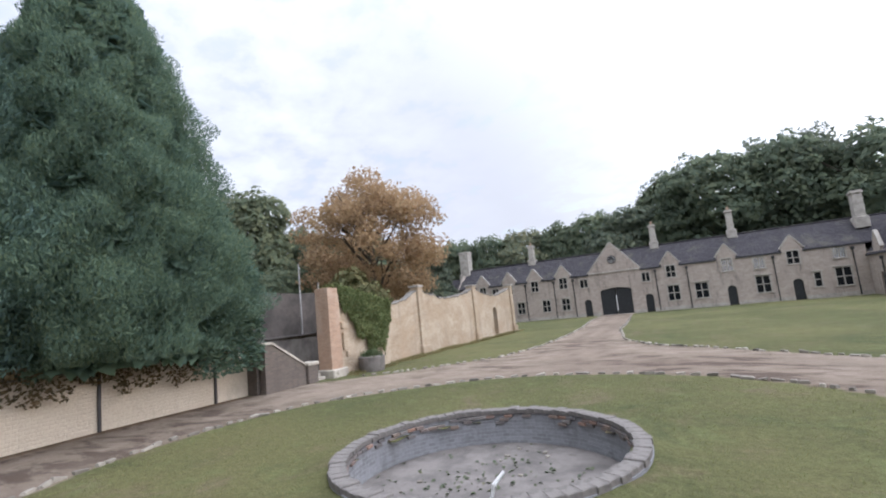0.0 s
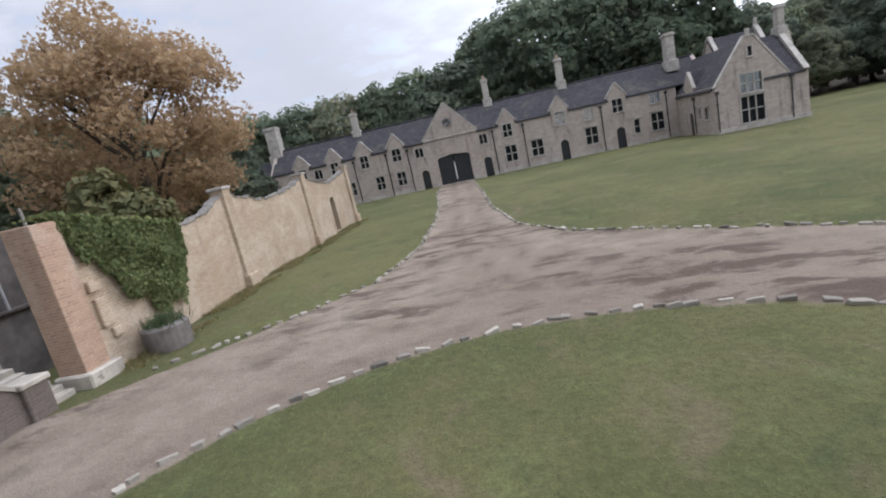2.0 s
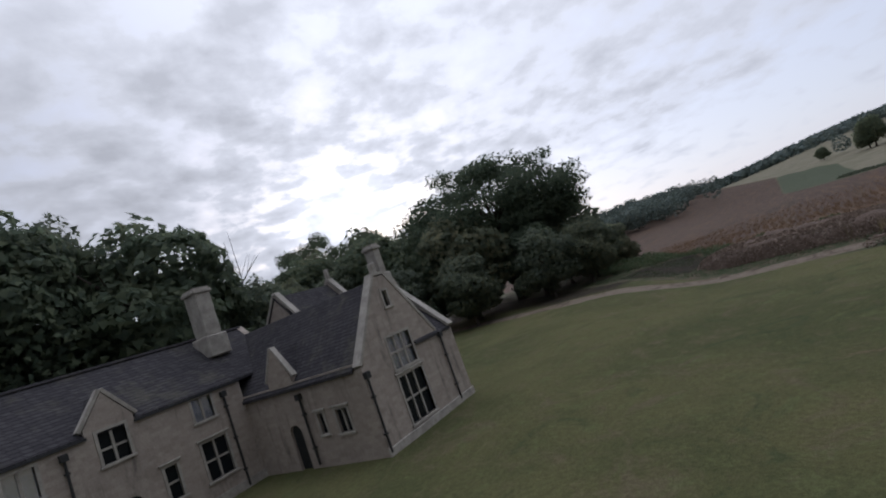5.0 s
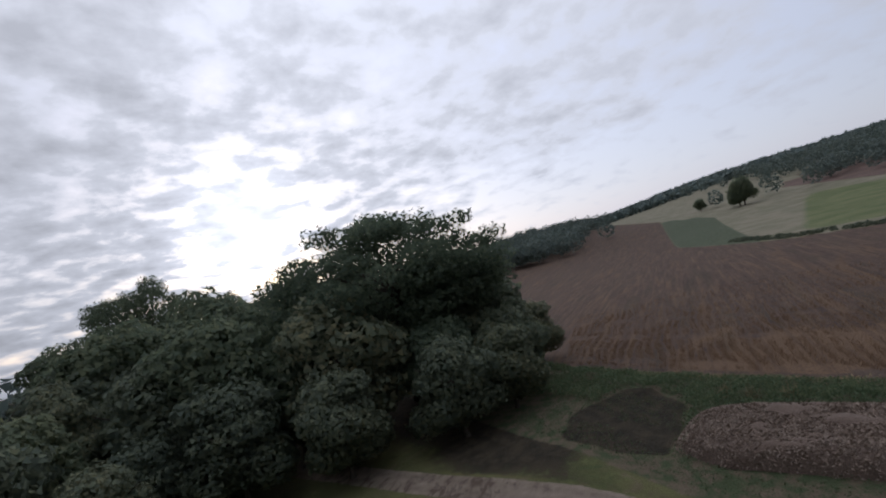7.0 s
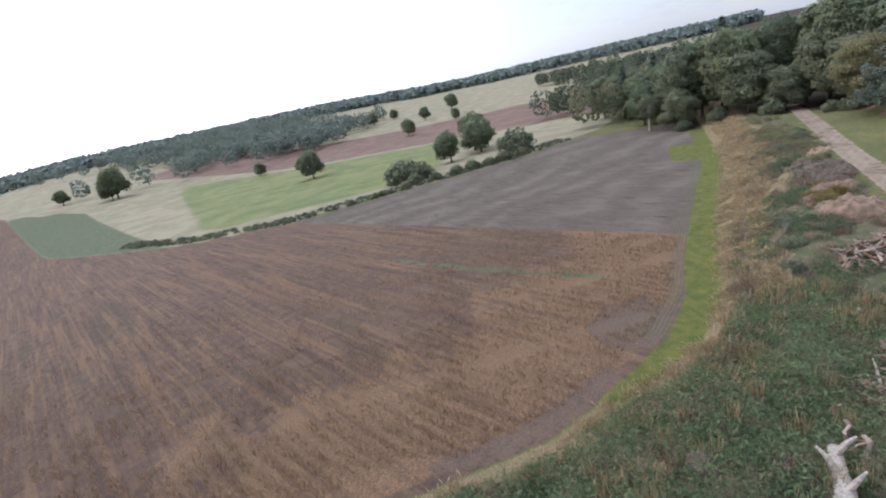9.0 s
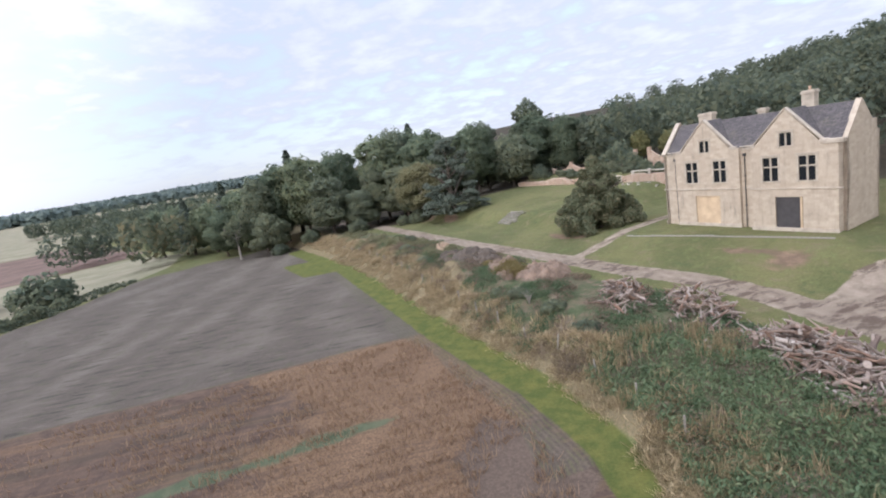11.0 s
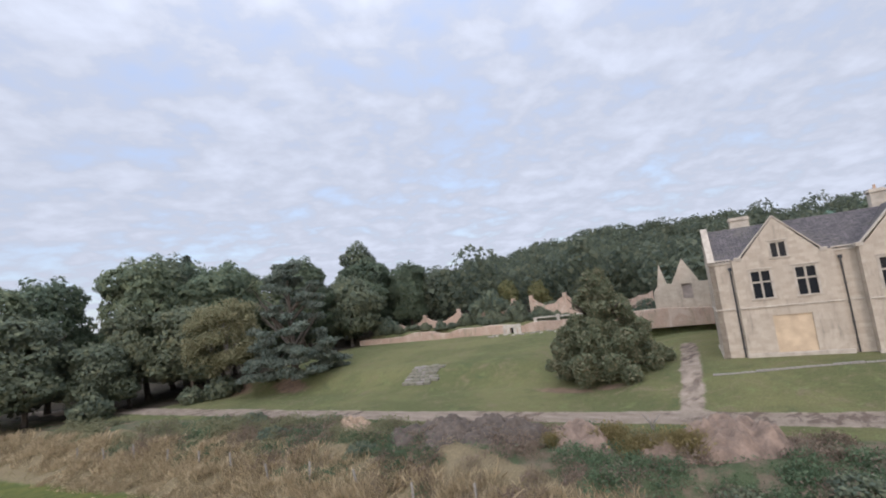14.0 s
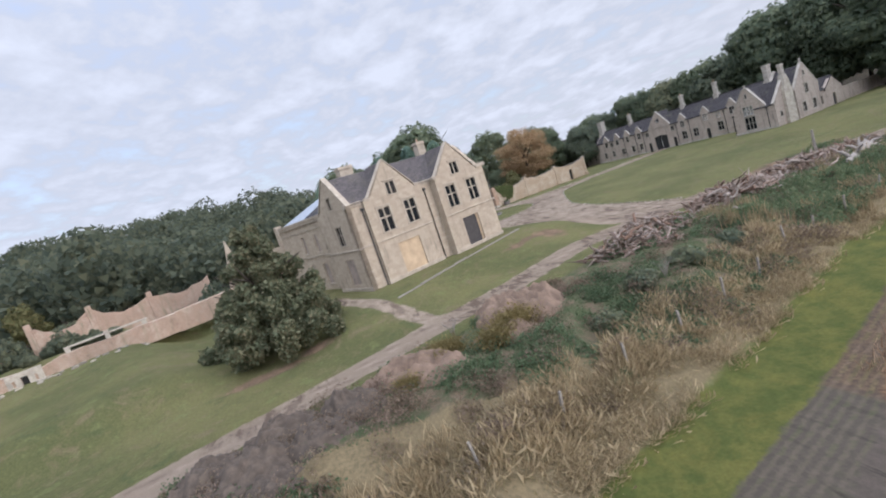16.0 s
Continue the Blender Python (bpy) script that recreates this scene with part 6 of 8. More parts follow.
for a, b in zip(top_edge, top_edge[1:]):
    if b[0] > a[0]:
        vs = [bm.verts.new(p) for p in ((GWX + 0.04, a[0], a[1] - 0.03), (GWX + 0.04, b[0], b[1] - 0.03), (GWX - 0.46, b[0], b[1] - 0.03), (GWX - 0.46, a[0], a[1] - 0.03), (GWX + 0.04, a[0], a[1] + 0.035), (GWX + 0.04, b[0], b[1] + 0.035), (GWX - 0.46, b[0], b[1] + 0.035), (GWX - 0.46, a[0], a[1] + 0.035))]
        for f in ((0, 1, 5, 4), (2, 3, 7, 6), (4, 5, 6, 7), (0, 3, 2, 1)):
            bm.faces.new([vs[i] for i in f])
part("wall_coping", bm, M_COPING, garden, "ragged weathered brick capping")
part("arch_backing", boxed(GWX - 0.5, GWX - 0.44, 40.7, 42.05, -0.1, 2.8), M_DOOR, garden, "dark blocked garden doorway")
pier = thing("gate_pier", "square red-buff brick gate pier on a stone foot", "pier")
part("shaft", boxed(GWX - 0.7, GWX + 0.2, 18.75, 19.6, -0.3, 4.62, bevel=0.02), M_PIER, pier)
part("pier_foot", boxed(GWX - 0.78, GWX + 0.42, 18.6, 19.78, -0.3, 0.42, bevel=0.05), M_DRESSED, pier)
for y, z0, z1 in ((20.0, 1.3, 2.2), (20.25, 0.9, 1.2), (19.95, 2.4, 2.75)):
    part("broken_brick_edge", boxed(GWX - 0.3, GWX + 0.14, y - 0.12, y + 0.22, z0, z1, bevel=0.03), M_GARDEN, pier)
# ivy hangs over the wall's first bay
n = 13000
q, z = rng.uniform(0, 1, n), rng.uniform(0, 1, n)
yy = 19.5 + 4.8 * q
ztop = 4.8 - 1.05 * q
zbot = np.interp(yy, [19.5, 20.4, 21.3, 22.3, 23.2, 23.9, 24.3], [4.35, 2.9, 1.75, 0.95, 1.0, 1.6, 2.6]) + 0.22 * np.sin(yy * 5.3) + 0.14 * np.sin(yy * 13.1)
zz = zbot + (ztop - zbot) * z ** 0.85
lump = 0.5 + 0.5 * np.sin(yy * 3.3 + zz * 1.7) * np.sin(zz * 2.9 - yy)
at = np.stack([GWX + 0.1 + (0.12 + 0.3 * lump) * rng.random(n) * np.sin(np.pi * np.clip(q, 0.12, 0.9)), yy, zz], 1)[zbot < ztop]
ivy = thing("ivy", "dense green ivy hanging over the garden wall", "climber")
part("foliage", quads_mesh("foliage", leaf_quads(at, np.array([[1.0, 0, 0.25]]), 0.135, 0.7), L_IVY), None, ivy)
at2 = np.stack([GWX - 0.25 + 0.5 * rng.normal(size=900) * 0.5, rng.uniform(19.4, 24.2, 900), np.zeros(900)], 1)
at2[:, 2] = 4.78 - 1.15 * (at2[:, 1] - 19.4) / 5.3 + 0.1 * rng.random(900)
part("foliage", quads_mesh("foliage", leaf_quads(at2, np.array([[0, 0, 1.0]]), 0.17, 0.9), L_IVY), None, ivy)
pot = thing("planter", "round weathered cement planter with grass growing in it", "planter", pose(-16.45, 21.2, 0))
bm = tube(bmesh.new(), [(0, 0, -0.2), (0, 0, 0.25), (0, 0, 0.72), (0, 0, 0.78)], [0.64, 0.7, 0.72, 0.65], 22)
part("planter_body", bm, M_RENDER, pot)
sp = rng.normal(size=(700, 2)) * 0.26
part("planter_grass", quads_mesh("planter_grass", blades(np.column_stack([sp, np.full(700, 0.72)]), 0.4, 0.03), L_WEED), None, pot, kind="stuff")

# ---- steps, wing wall, hoarding and the low wall under the cypresses ----
stairs = thing("garden_steps", "worn stone steps rising between brick wing walls", "steps")
for k in range(7):
    part("step", boxed(-17.35 - 0.32 * k - 0.36, -17.35 - 0.32 * k, 17.55, 18.5, 0.0 + 0.17 * k - 0.2, 0.17 * (k + 1), bevel=0.02), M_DRESSED, stairs)
part("wing_wall", slab([(14.6, -0.3), (17.2, -0.3), (17.2, 0.72), (15.0, 2.1), (14.6, 2.1)], [], lambda u, z, d: (-17.15 - d, u, z), 0.35), M_DARKBRICK, stairs, "sooty dark brick wing wall")
coping(stairs, [(-17.32, 14.5, 2.12), (-17.32, 15.0, 2.12), (-17.32, 17.2, 0.74)], M_DRESSED, 0.45, 0.1)
part("newel", boxed(-17.65, -17.0, 17.0, 17.65, -0.2, 0.86, bevel=0.03), M_DARKBRICK, stairs)
part("newel_cap", boxed(-17.72, -16.95, 16.95, 17.72, 0.86, 1.02, bevel=0.03), M_DRESSED, stairs)
part("inner_wall", boxed(-20.9, -17.6, 14.5, 14.9, -0.2, 2.3), M_DARKBRICK, stairs)
part("inner_wall", boxed(-21.2, -20.8, 14.5, 22.5, -0.2, 2.2), M_RENDER, stairs, "stained cement retaining wall behind the steps")
hoard = thing("boundary_wall", "tall soot-stained cement-faced wall behind the steps", "wall")
part("wall", slab([(17.4, 2.2), (22.6, 2.2), (22.6, 4.75), (20.2, 4.68), (17.4, 4.8)], [], lambda u, z, d: (-20.9 - d, u, z), 0.3), M_SOOT, hoard, "dark soot-stained upper facing")
part("wall_end", slab([(15.4, 2.1), (17.39, 2.1), (17.39, 4.6), (15.4, 4.25)], [], lambda u, z, d: (-20.84 - d, u, z), 0.36), M_RENDER, hoard, "paler grey cement wall end")
part("ledge", boxed(-20.9, -20.66, 15.4, 22.6, 2.2, 2.32, bevel=0.02), M_SOOT, hoard)
for y, h in ((15.7, 5.0), (16.5, 5.0), (22.0, 5.35)):
    part("post", boxed(-20.82, -20.74, y - 0.035, y + 0.035, 2.32, h), M_PALEBARK, hoard, "short pale timber post")
pole = thing("pole", "slim pale upright pole against the sooty wall", "pole", pose(-20.7, 20.4, 2.32))
part("pole_shaft", tube(bmesh.new(), [(0, 0, 0), (0, 0, 4.1)], [0.045, 0.035], 8), M_GREYPOLE, pole)
low = thing("low_wall", "cream rubble stone wall below the cypress row", "wall")
part("wall", boxed(-18.65, -18.2, -24, 14.6, -0.3, 2.05, bevel=0.03), M_CREAM, low)
part("wall_coping", boxed(-18.72, -18.12, -24, 14.6, 2.05, 2.16, bevel=0.03), M_COPING, low)
for y in (0.5, 4.6, 8.6, 12.9):
    part("upright", boxed(-18.2, -18.12, y - 0.045, y + 0.045, -0.2, 2.05), M_DARKBOARD, low, "thin dark upright strip on the wall")

# ---- ruined walled garden south-west of the manor ----
ruin = thing("ruined_terrace", "ruined pink brick terrace walls with swept tops", "ruin", MANOR)
at_x = lambda x: (lambda u, z, d: (x - d, u, z))
edge = [(-64 + 2.0 * k, 3.35 + 0.05 * rng.normal() - (0.5 if k < 6 else 0) - (0.5 if k in (9, 10, 17) else 0)) for k in range(25)]
edge[-1] = (-16.0, 3.3)
part("retaining_wall", slab([(-64, 0.9), (-16, 0.9), *edge[::-1]], [rect(-31.75, -31.15, 1.5, 2.75)], at_x(-26), 1.8), M_RUIN, ruin, "low pink brick retaining wall")
part("retaining_wall", slab([(-16, 0.8), (0.5, 0.8), (0.5, 3.0), (-7, 3.65), (-16, 3.4)], [], at_x(-26.1), 1.7), M_RUIN, ruin)
part("doorway", boxed(-26.6, -26.5, -31.75, -31.15, 1.4, 2.75), M_DOOR, ruin, "dark cellar doorway in the terrace wall")
part("door_surround", slab(rect(-33.0, -29.8, 1.3, 3.35), [rect(-31.75, -31.15, 1.3, 2.75), rect(-32.55, -32.3, 1.9, 2.6), rect(-30.6, -30.35, 1.9, 2.6)], at_x(-25.85), 0.12), M_DRESSED, ruin, "pale stone surround of the cellar door")
part("balustrade", boxed(-26.5, -26.1, -27.5, -19.0, 3.9, 4.1, bevel=0.03), M_DRESSED, ruin, "fallen stone balustrade rail on the terrace")
for y in (-27.2, -23.3, -19.4):
    part("baluster_block", boxed(-26.5, -26.1, y - 0.25, y + 0.25, 3.3, 4.35 if y == -23.3 else 3.95), M_DRESSED, ruin)
for a, b, za, zb, dip in ((-61, -54, 6.0, 6.8, 1.2), (-54, -46, 6.8, 7.3, 1.5), (-46, -39, 7.1, 7.4, 1.3), (-39, -34, 7.4, 8.1, 1.6), (-30.4, -24, 8.3, 8.1, 1.6), (-24, -17, 8.1, 7.4, 1.4), (-17, -9, 7.2, 7.1, 1.0)):
    crest = [(a + (b - a) * q, za - 0.9 + (zb - za) * q - dip * math.sin(math.pi * q) + 0.1 * rng.normal()) for q in np.linspace(0, 1, 11)]
    part("upper_wall", slab([(a, 1.8), (b, 1.8), *crest[::-1]], [], at_x(-36), 0.5), M_RUIN, ruin, "tall swept garden wall of worn pink brick")
for y, zt in ((-54, 7.2), (-46, 7.7), (-34, 8.5), (-30.4, 8.7), (-24, 8.5), (-17, 7.7)):
    part("wall_pier", boxed(-36.6, -35.85, y - 0.35, y + 0.35, 1.8, zt - 0.9, bevel=0.04), M_RUIN, ruin)
part("ruin_wall", slab([(-8.4, 1.5), (0.6, 1.5), (0.6, 6.9), (-2.0, 7.1), (-3.85, 10.7), (-5.7, 7.1), (-6.4, 7.2), (-7.1, 10.2), (-7.7, 7.0), (-8.4, 6.0)], [rect(-4.4, -3.05, 4.7, 6.9)], at_x(-27), 0.6), M_MANOR, ruin, "standing gable wall of the ruined range")
part("blocked_window", boxed(-27.45, -27.4, -4.4, -3.05, 4.7, 6.9), M_GREYBOARD, ruin)
part("ruin_pier", boxed(-28, -27, 0.2, 1.1, 1.5, 9.8, bevel=0.05), M_MANOR, ruin)
steps = thing("terrace_steps", "overgrown grey stone steps set into the grass bank", "steps", MANOR)
block_mesh = [mesh_of("step_stone", boxed(-0.36, 0.36, -0.5, 0.5, -0.3, 0.06 + 0.02 * k, bevel=0.05), (M_OLDSTEP, M_COPING, M_OLDSTEP)[k]) for k in range(3)]
for k in range(6):
    lx = 2.3 - 0.66 * k
    y = -36.5
    while y < -32.7:
        w = rng.uniform(0.45, 1.1)
        wx, wy, _ = MANOR @ Vector((lx - 0.3, y + w / 2, 0))
        zz = float(ground(wx, wy)) - 1.05
        part("step_stone", block_mesh[int(rng.integers(3))], None, steps).matrix_basis = pose(lx - 0.32, y + w / 2, zz + 0.12 + 0.03 * rng.normal(), 2 * rng.normal(), 2 * rng.normal(), 3 * rng.normal()) @ Matrix.Diagonal((0.96, w * 0.95, 1, 1))
        y += w
for k in range(26):
    y = -36 + 16 * rng.random()
    lx = -22 - 2.5 * rng.random()
    wx, wy, _ = MANOR @ Vector((lx, y, 0))
    st = tagged(new("fallen_stone", stone_meshes[k % 6]), "pale fallen building stone lying in the grass", "stone", "fallen stones")
    st.matrix_basis = pose(wx, wy, float(ground(wx, wy)) + 0.06, 0, 0, 360 * rng.random()) @ Matrix.Diagonal((rng.uniform(0.4, 1.0), rng.uniform(0.3, 0.5), 0.3, 1))

# ---- trees ----
def crown_points(lobes, n, r, shell=0.72, gap=0.0, freq=0.5, seed=0.0):
    """Points and outward directions over a heap of ellipsoid lobes (cx, cy, cz, rx, ry, rz)."""
    lb = np.array(lobes, float)
    area = (lb[:, 3] * lb[:, 4] + lb[:, 4] * lb[:, 5] + lb[:, 3] * lb[:, 5])
    pick = r.choice(len(lb), n, p=area / area.sum())
    d = unit(r.normal(size=(n, 3)))
    rad = shell + (1.03 - shell) * r.random(n) ** 0.7
    bump = 1 + 0.12 * np.sin(d[:, 0] * 7 + pick) * np.sin(d[:, 1] * 6 + 2 * pick) + 0.1 * np.sin(d[:, 2] * 9 + pick)
    p = lb[pick, :3] + d * lb[pick, 3:] * (rad * bump)[:, None]
    q = (p[:, None] - lb[None, :, :3]) / lb[None, :, 3:]
    deep = ((q ** 2).sum(-1) < (shell * 0.92) ** 2).any(1)
    keep = ~deep
    if gap:
        f = freq
        v = np.sin(p[:, 0] * f * 3.1 + seed) * np.sin(p[:, 1] * f * 2.7 + 1.3) + np.sin(p[:, 2] * f * 3.3 + p[:, 0] * f) * 0.8
        keep &= v > -1.6 + gap
    out = unit(d / lb[pick, 3:] * lb[pick, 3:].mean())
    return p[keep], out[keep]


def random_lobes(r, h, rad, base, n, flat=0.8):
    lobes = [(0, 0, base + (h - base) * 0.52, rad * 0.72, rad * 0.72, (h - base) * 0.46)]
    for k in range(n):
        a, q = r.uniform(0, 2 * np.pi), r.random()
        z = base + (h - base) * (0.18 + 0.66 * q)
        reach = rad * (0.78 - 0.55 * max(0, q - 0.45)) * r.uniform(0.6, 0.95)
        s = rad * r.uniform(0.3, 0.48)
        lobes.append((reach * math.cos(a), reach * math.sin(a), z, s, s, s * flat))
    return lobes


def limbs(bm, r, h, rad, base, width, n=7, seg=7):
    lean = r.normal(size=2) * 0.2
    tube(bm, [(0, 0, -0.6), (0, 0, 0.4), (lean[0] * 0.5, lean[1] * 0.5, base), (lean[0], lean[1], h * 0.55), (lean[0] * 1.4, lean[1] * 1.4, h * 0.85)], [width * 1.5, width, width * 0.85, width * 0.5, width * 0.1], seg)
    for k in range(n):
        a = 2 * np.pi * k / n + r.normal() * 0.3
        z0 = base + (h * 0.62 - base) * r.random()
        q = rad * r.uniform(0.55, 0.85)
        z1 = z0 + (h - z0) * r.uniform(0.35, 0.7)
        m = (0.45 * q * math.cos(a) + r.normal() * 0.2, 0.45 * q * math.sin(a) + r.normal() * 0.2, z0 + 0.45 * (z1 - z0))
        e = (q * math.cos(a), q * math.sin(a), z1)
        tube(bm, [(lean[0] * 0.6, lean[1] * 0.6, z0), m, e], [width * 0.45, width * 0.28, width * 0.06], 5, False)
        for s in (-1, 1):
            b = a + s * 0.6
            tube(bm, [m, (m[0] + 0.4 * q * math.cos(b), m[1] + 0.4 * q * math.sin(b), m[2] + 0.25 * (h - m[2]))], [width * 0.2, width * 0.04], 4, False)


def make_tree(name, label, category, h, rad, base, width, leaf, n, size, lobes=9, gap=0.0, seed=0, shell=0.72, flat=0.8, bark=None, group=""):
    r = np.random.default_rng(seed)
    t = thing(name, label, category, group=group)
    bm = bmesh.new()
    limbs(bm, r, h, rad, base, width)
    part("trunk", bm, bark or M_BARK, t)
    p, o = crown_points(random_lobes(r, h, rad, base, lobes, flat), n, r, shell, gap, 0.5 + 0.1 * seed, seed)
    part("crown", quads_mesh("crown", leaf_tris(p, o, size, 0.42, r=r), leaf), None, t)
    return t


def plant(src, x, y, s=1.0, sz=None, turn=None, label="", sink=0.0):
    m = pose(x, y, float(ground(x, y)) - sink, 0, 0, rng.uniform(0, 360) if turn is None else turn) @ Matrix.Diagonal((s / src.scale.x, s / src.scale.y, (sz or s) / src.scale.z, 1))
    t = copy_thing(src, m)
    return tagged(t, label)


def settle(src, x, y, s=1.0, sz=None, turn=0.0):
    """Put the first of a kind itself in its place."""
    src.matrix_basis = pose(x, y, float(ground(x, y)), 0, 0, turn) @ Matrix.Diagonal((s, s, sz or s, 1))


def sprays(at, way, length, width, r):
    """Narrow feathery sprays that point along way."""
    n = len(at)
    d = unit(unit(way) + 0.42 * r.normal(size=(n, 3)))
    side = unit(np.cross(d, r.normal(size=(n, 3))))
    s = (length * r.uniform(0.5, 1.35, n))[:, None]
    droop = np.array([[0, 0, -0.12]]) * s
    return np.stack([at - d * s * 0.4, at + side * s * width * 0.5, at + d * s * 0.6 + droop, at - side * s * width * 0.5], 1)


# the cypress row beside the courtyard
def make_cypress(seed, h, rad, n, size):
    r = np.random.default_rng(seed)
    t = thing("cypress", "tall dense blue-green cypress overhanging the cream wall", "tree", group="cypress row")
    part("trunk", tube(bmesh.new(), [(0, 0, -0.5), (0, 0, h * 0.5), (0, 0, h * 0.95)], [0.4, 0.25, 0.04], 8), M_BARK, t)
    q = 1 - np.sqrt(r.random(n))
    z = 2.3 + (h - 2.3) * q
    prof = np.clip(1 - q, 0, 1) ** 0.58 * np.clip(0.82 + 1.4 * q, 0, 1)
    a = r.uniform(0, 2 * np.pi, n)
    lump = 1 + 0.08 * np.sin(a * 5 + z * 0.9) + 0.06 * np.sin(a * 11 - z * 1.7) + 0.05 * np.sin(z * 3.1 + a * 3) + 0.07 * np.sin(a * 17 + 2.2 * np.sin(z * 0.8)) * np.sin(z * 2.6 + a * 4)
    rr = rad * prof * lump * (0.84 + 0.2 * r.random(n))
    p = np.stack([rr * np.cos(a), rr * np.sin(a), z], 1)
    o = np.stack([np.cos(a), np.sin(a), np.full(n, 0.9)], 1)
    part("crown", quads_mesh("crown", sprays(p, o + (0, 0, 0.9), size, 0.42, r)[:, (0, 1, 2)], L_CYPRESS), None, t)
    q = min(int(n * 0.1), 12000)
    p2 = np.stack([rad * 0.75 * np.cos(a[:q]) * prof[:q], rad * 0.75 * np.sin(a[:q]) * prof[:q], z[:q]], 1)
    part("inner_foliage", quads_mesh("inner_foliage", leaf_quads(p2, o[:q], 1.3, 0.4, 0.9, r), L_CYPRESS), None, t)
    return t


for k, (x, y, h, rad, n) in enumerate(((-20.6, 9.6, 18.8, 6.0, 270000), (-21.2, 3.4, 19.2, 6.0, 120000), (-21.3, -3.5, 19.0, 5.8, 18000), (-21.2, -10.0, 18.0, 5.4, 8000), (-21.4, -17.0, 17.0, 5.4, 6000))):
    settle(make_cypress(20 + k, h, rad, n, 0.19 if n > 20000 else 0.7), x, y)
# browned fringe that hangs over the low wall
L_FRINGE = leaves("browned_fringe", [(0.05, 0.05, 0.028), (0.08, 0.065, 0.035), (0.12, 0.085, 0.045), (0.06, 0.07, 0.035)], 0.3, gain=1.3)
n = 5200
yy = rng.uniform(-6, 13.8, n)
hang = 1.15 + 0.5 * np.sin(yy * 2.1) * np.sin(yy * 0.83 + 1) + 0.15 * np.sin(yy * 7)
zz = 2.45 - (0.25 + np.clip(hang, 0.05, 2) * 0.75) * rng.random(n) ** 1.6
at = np.stack([-18.0 + 0.35 * rng.random(n), yy, zz], 1)
fringe = thing("hanging_fringe", "browned cypress and ivy fringe hanging over the cream wall", "climber")
part("foliage", quads_mesh("foliage", leaf_quads(at, np.array([[1.0, 0, -0.6]]), 0.15, 0.7), L_FRINGE), None, fringe)
at = np.stack([-17.6 + 0.9 * rng.random(5200), rng.uniform(11.4, 14.4, 5200), np.zeros(5200)], 1)
at[:, 2] = 1.2 + 4.2 * rng.random(5200) ** 0.8
part("low_branch", quads_mesh("low_branch", sprays(at, np.array([[1.0, 0.4, 0.2]]), 0.26, 0.4, rng), L_CYPRESS), None, fringe)

def clump_tree(name, label, h, rad, base, width, leaf, n, size, clumps, seed, small=(0.13, 0.25), bark=None, top=1.0):
    """An open crown: many small clumps of leaves carried on limbs that show between them."""
    r = np.random.default_rng(seed)
    t = thing(name, label, "tree")
    bm = bmesh.new()
    limbs(bm, r, h * 0.92, rad * 0.82, base, width, 13)
    part("trunk", bm, bark or M_BARK, t)
    lobes = []
    for k in range(clumps):
        d = unit(r.normal(size=(1, 3)))[0]
        q = r.uniform(0.35, 0.9) ** 0.6
        z = base + (h - base) * 0.4 + d[2] * q * (h - base) * (0.54 * top if d[2] > 0 else 0.36)
        s = rad * r.uniform(*small)
        lobes.append((d[0] * q * rad, d[1] * q * rad, z, s * 1.25, s * 1.25, s * 0.75))
    p, o = crown_points(lobes, n, r, 0.35)
    part("crown", quads_mesh("crown", leaf_tris(p, o, size, 0.8, r=r), leaf), None, t)
    return t


autumn = clump_tree("horse_chestnut", "broad tree with thinning rust and yellow autumn leaves", 18.2, 7.3, 2.4, 0.45, L_AUTUMN, 36000, 0.26, 100, 3)
settle(autumn, -27.5, 36.7, 1.0)
yew = thing("yew", "broad dark evergreen yew sweeping down to the lawn", "tree")
r = np.random.default_rng(5)
bm = bmesh.new()
limbs(bm, r, 8.8, 5.2, 1.0, 0.42, 9)
part("trunk", bm, M_BARK, yew)
lb = [(0, 0, 3.2, 3.2, 3.2, 2.8), (0, 0, 6.4, 1.5, 1.5, 2.6)]
for k in range(150):
    a, q = r.uniform(0, 2 * np.pi), r.random() ** 1.25
    z = 0.7 + 9.0 * q
    reach = 5.7 * (1 - 0.9 * q) * r.uniform(0.6, 1.12)
    s_ = (0.95 - 0.42 * q) * r.uniform(0.6, 1.15)
    lb.append((reach * math.cos(a), reach * math.sin(a), z, s_ * 0.95, s_ * 0.95, s_ * 1.0))
p, o = crown_points(lb, 74000, r, 0.35, 0.2, 0.9, 2)
part("crown", quads_mesh("crown", leaf_tris(p, o + (0, 0, -0.2), 0.24, 1.3, r=r), L_YEW), None, yew)
settle(yew, 35.3, -33.9, 1.1, 1.08)

WOODS = dict(group="woodland trees")
oak_a = make_tree("broadleaf_tree", "tall full-crowned green woodland tree", "tree", 20, 7.0, 1.6, 0.45, L_BROAD, 21500, 0.55, 14, 0.0, 11, 0.8, **WOODS)
oak_b = make_tree("broadleaf_tree", "rounded dark green woodland tree", "tree", 17, 6.6, 1.0, 0.4, L_BROAD, 21000, 0.55, 16, 0.0, 12, 0.8, **WOODS)
oak_c = make_tree("broadleaf_tree", "upright green woodland tree with uneven crown", "tree", 22, 5.8, 1.8, 0.42, L_WOOD, 20500, 0.54, 17, 0.2, 13, 0.78, **WOODS)
oak_d = make_tree("broadleaf_tree", "spreading olive-green tree at the wood's edge", "tree", 15, 6.4, 0.8, 0.38, L_WOOD, 19500, 0.54, 17, 0.0, 14, 0.8, **WOODS)
fir = thing("fir_tree", "dark pointed fir standing above the wood", "tree", group="woodland trees")
r = np.random.default_rng(31)
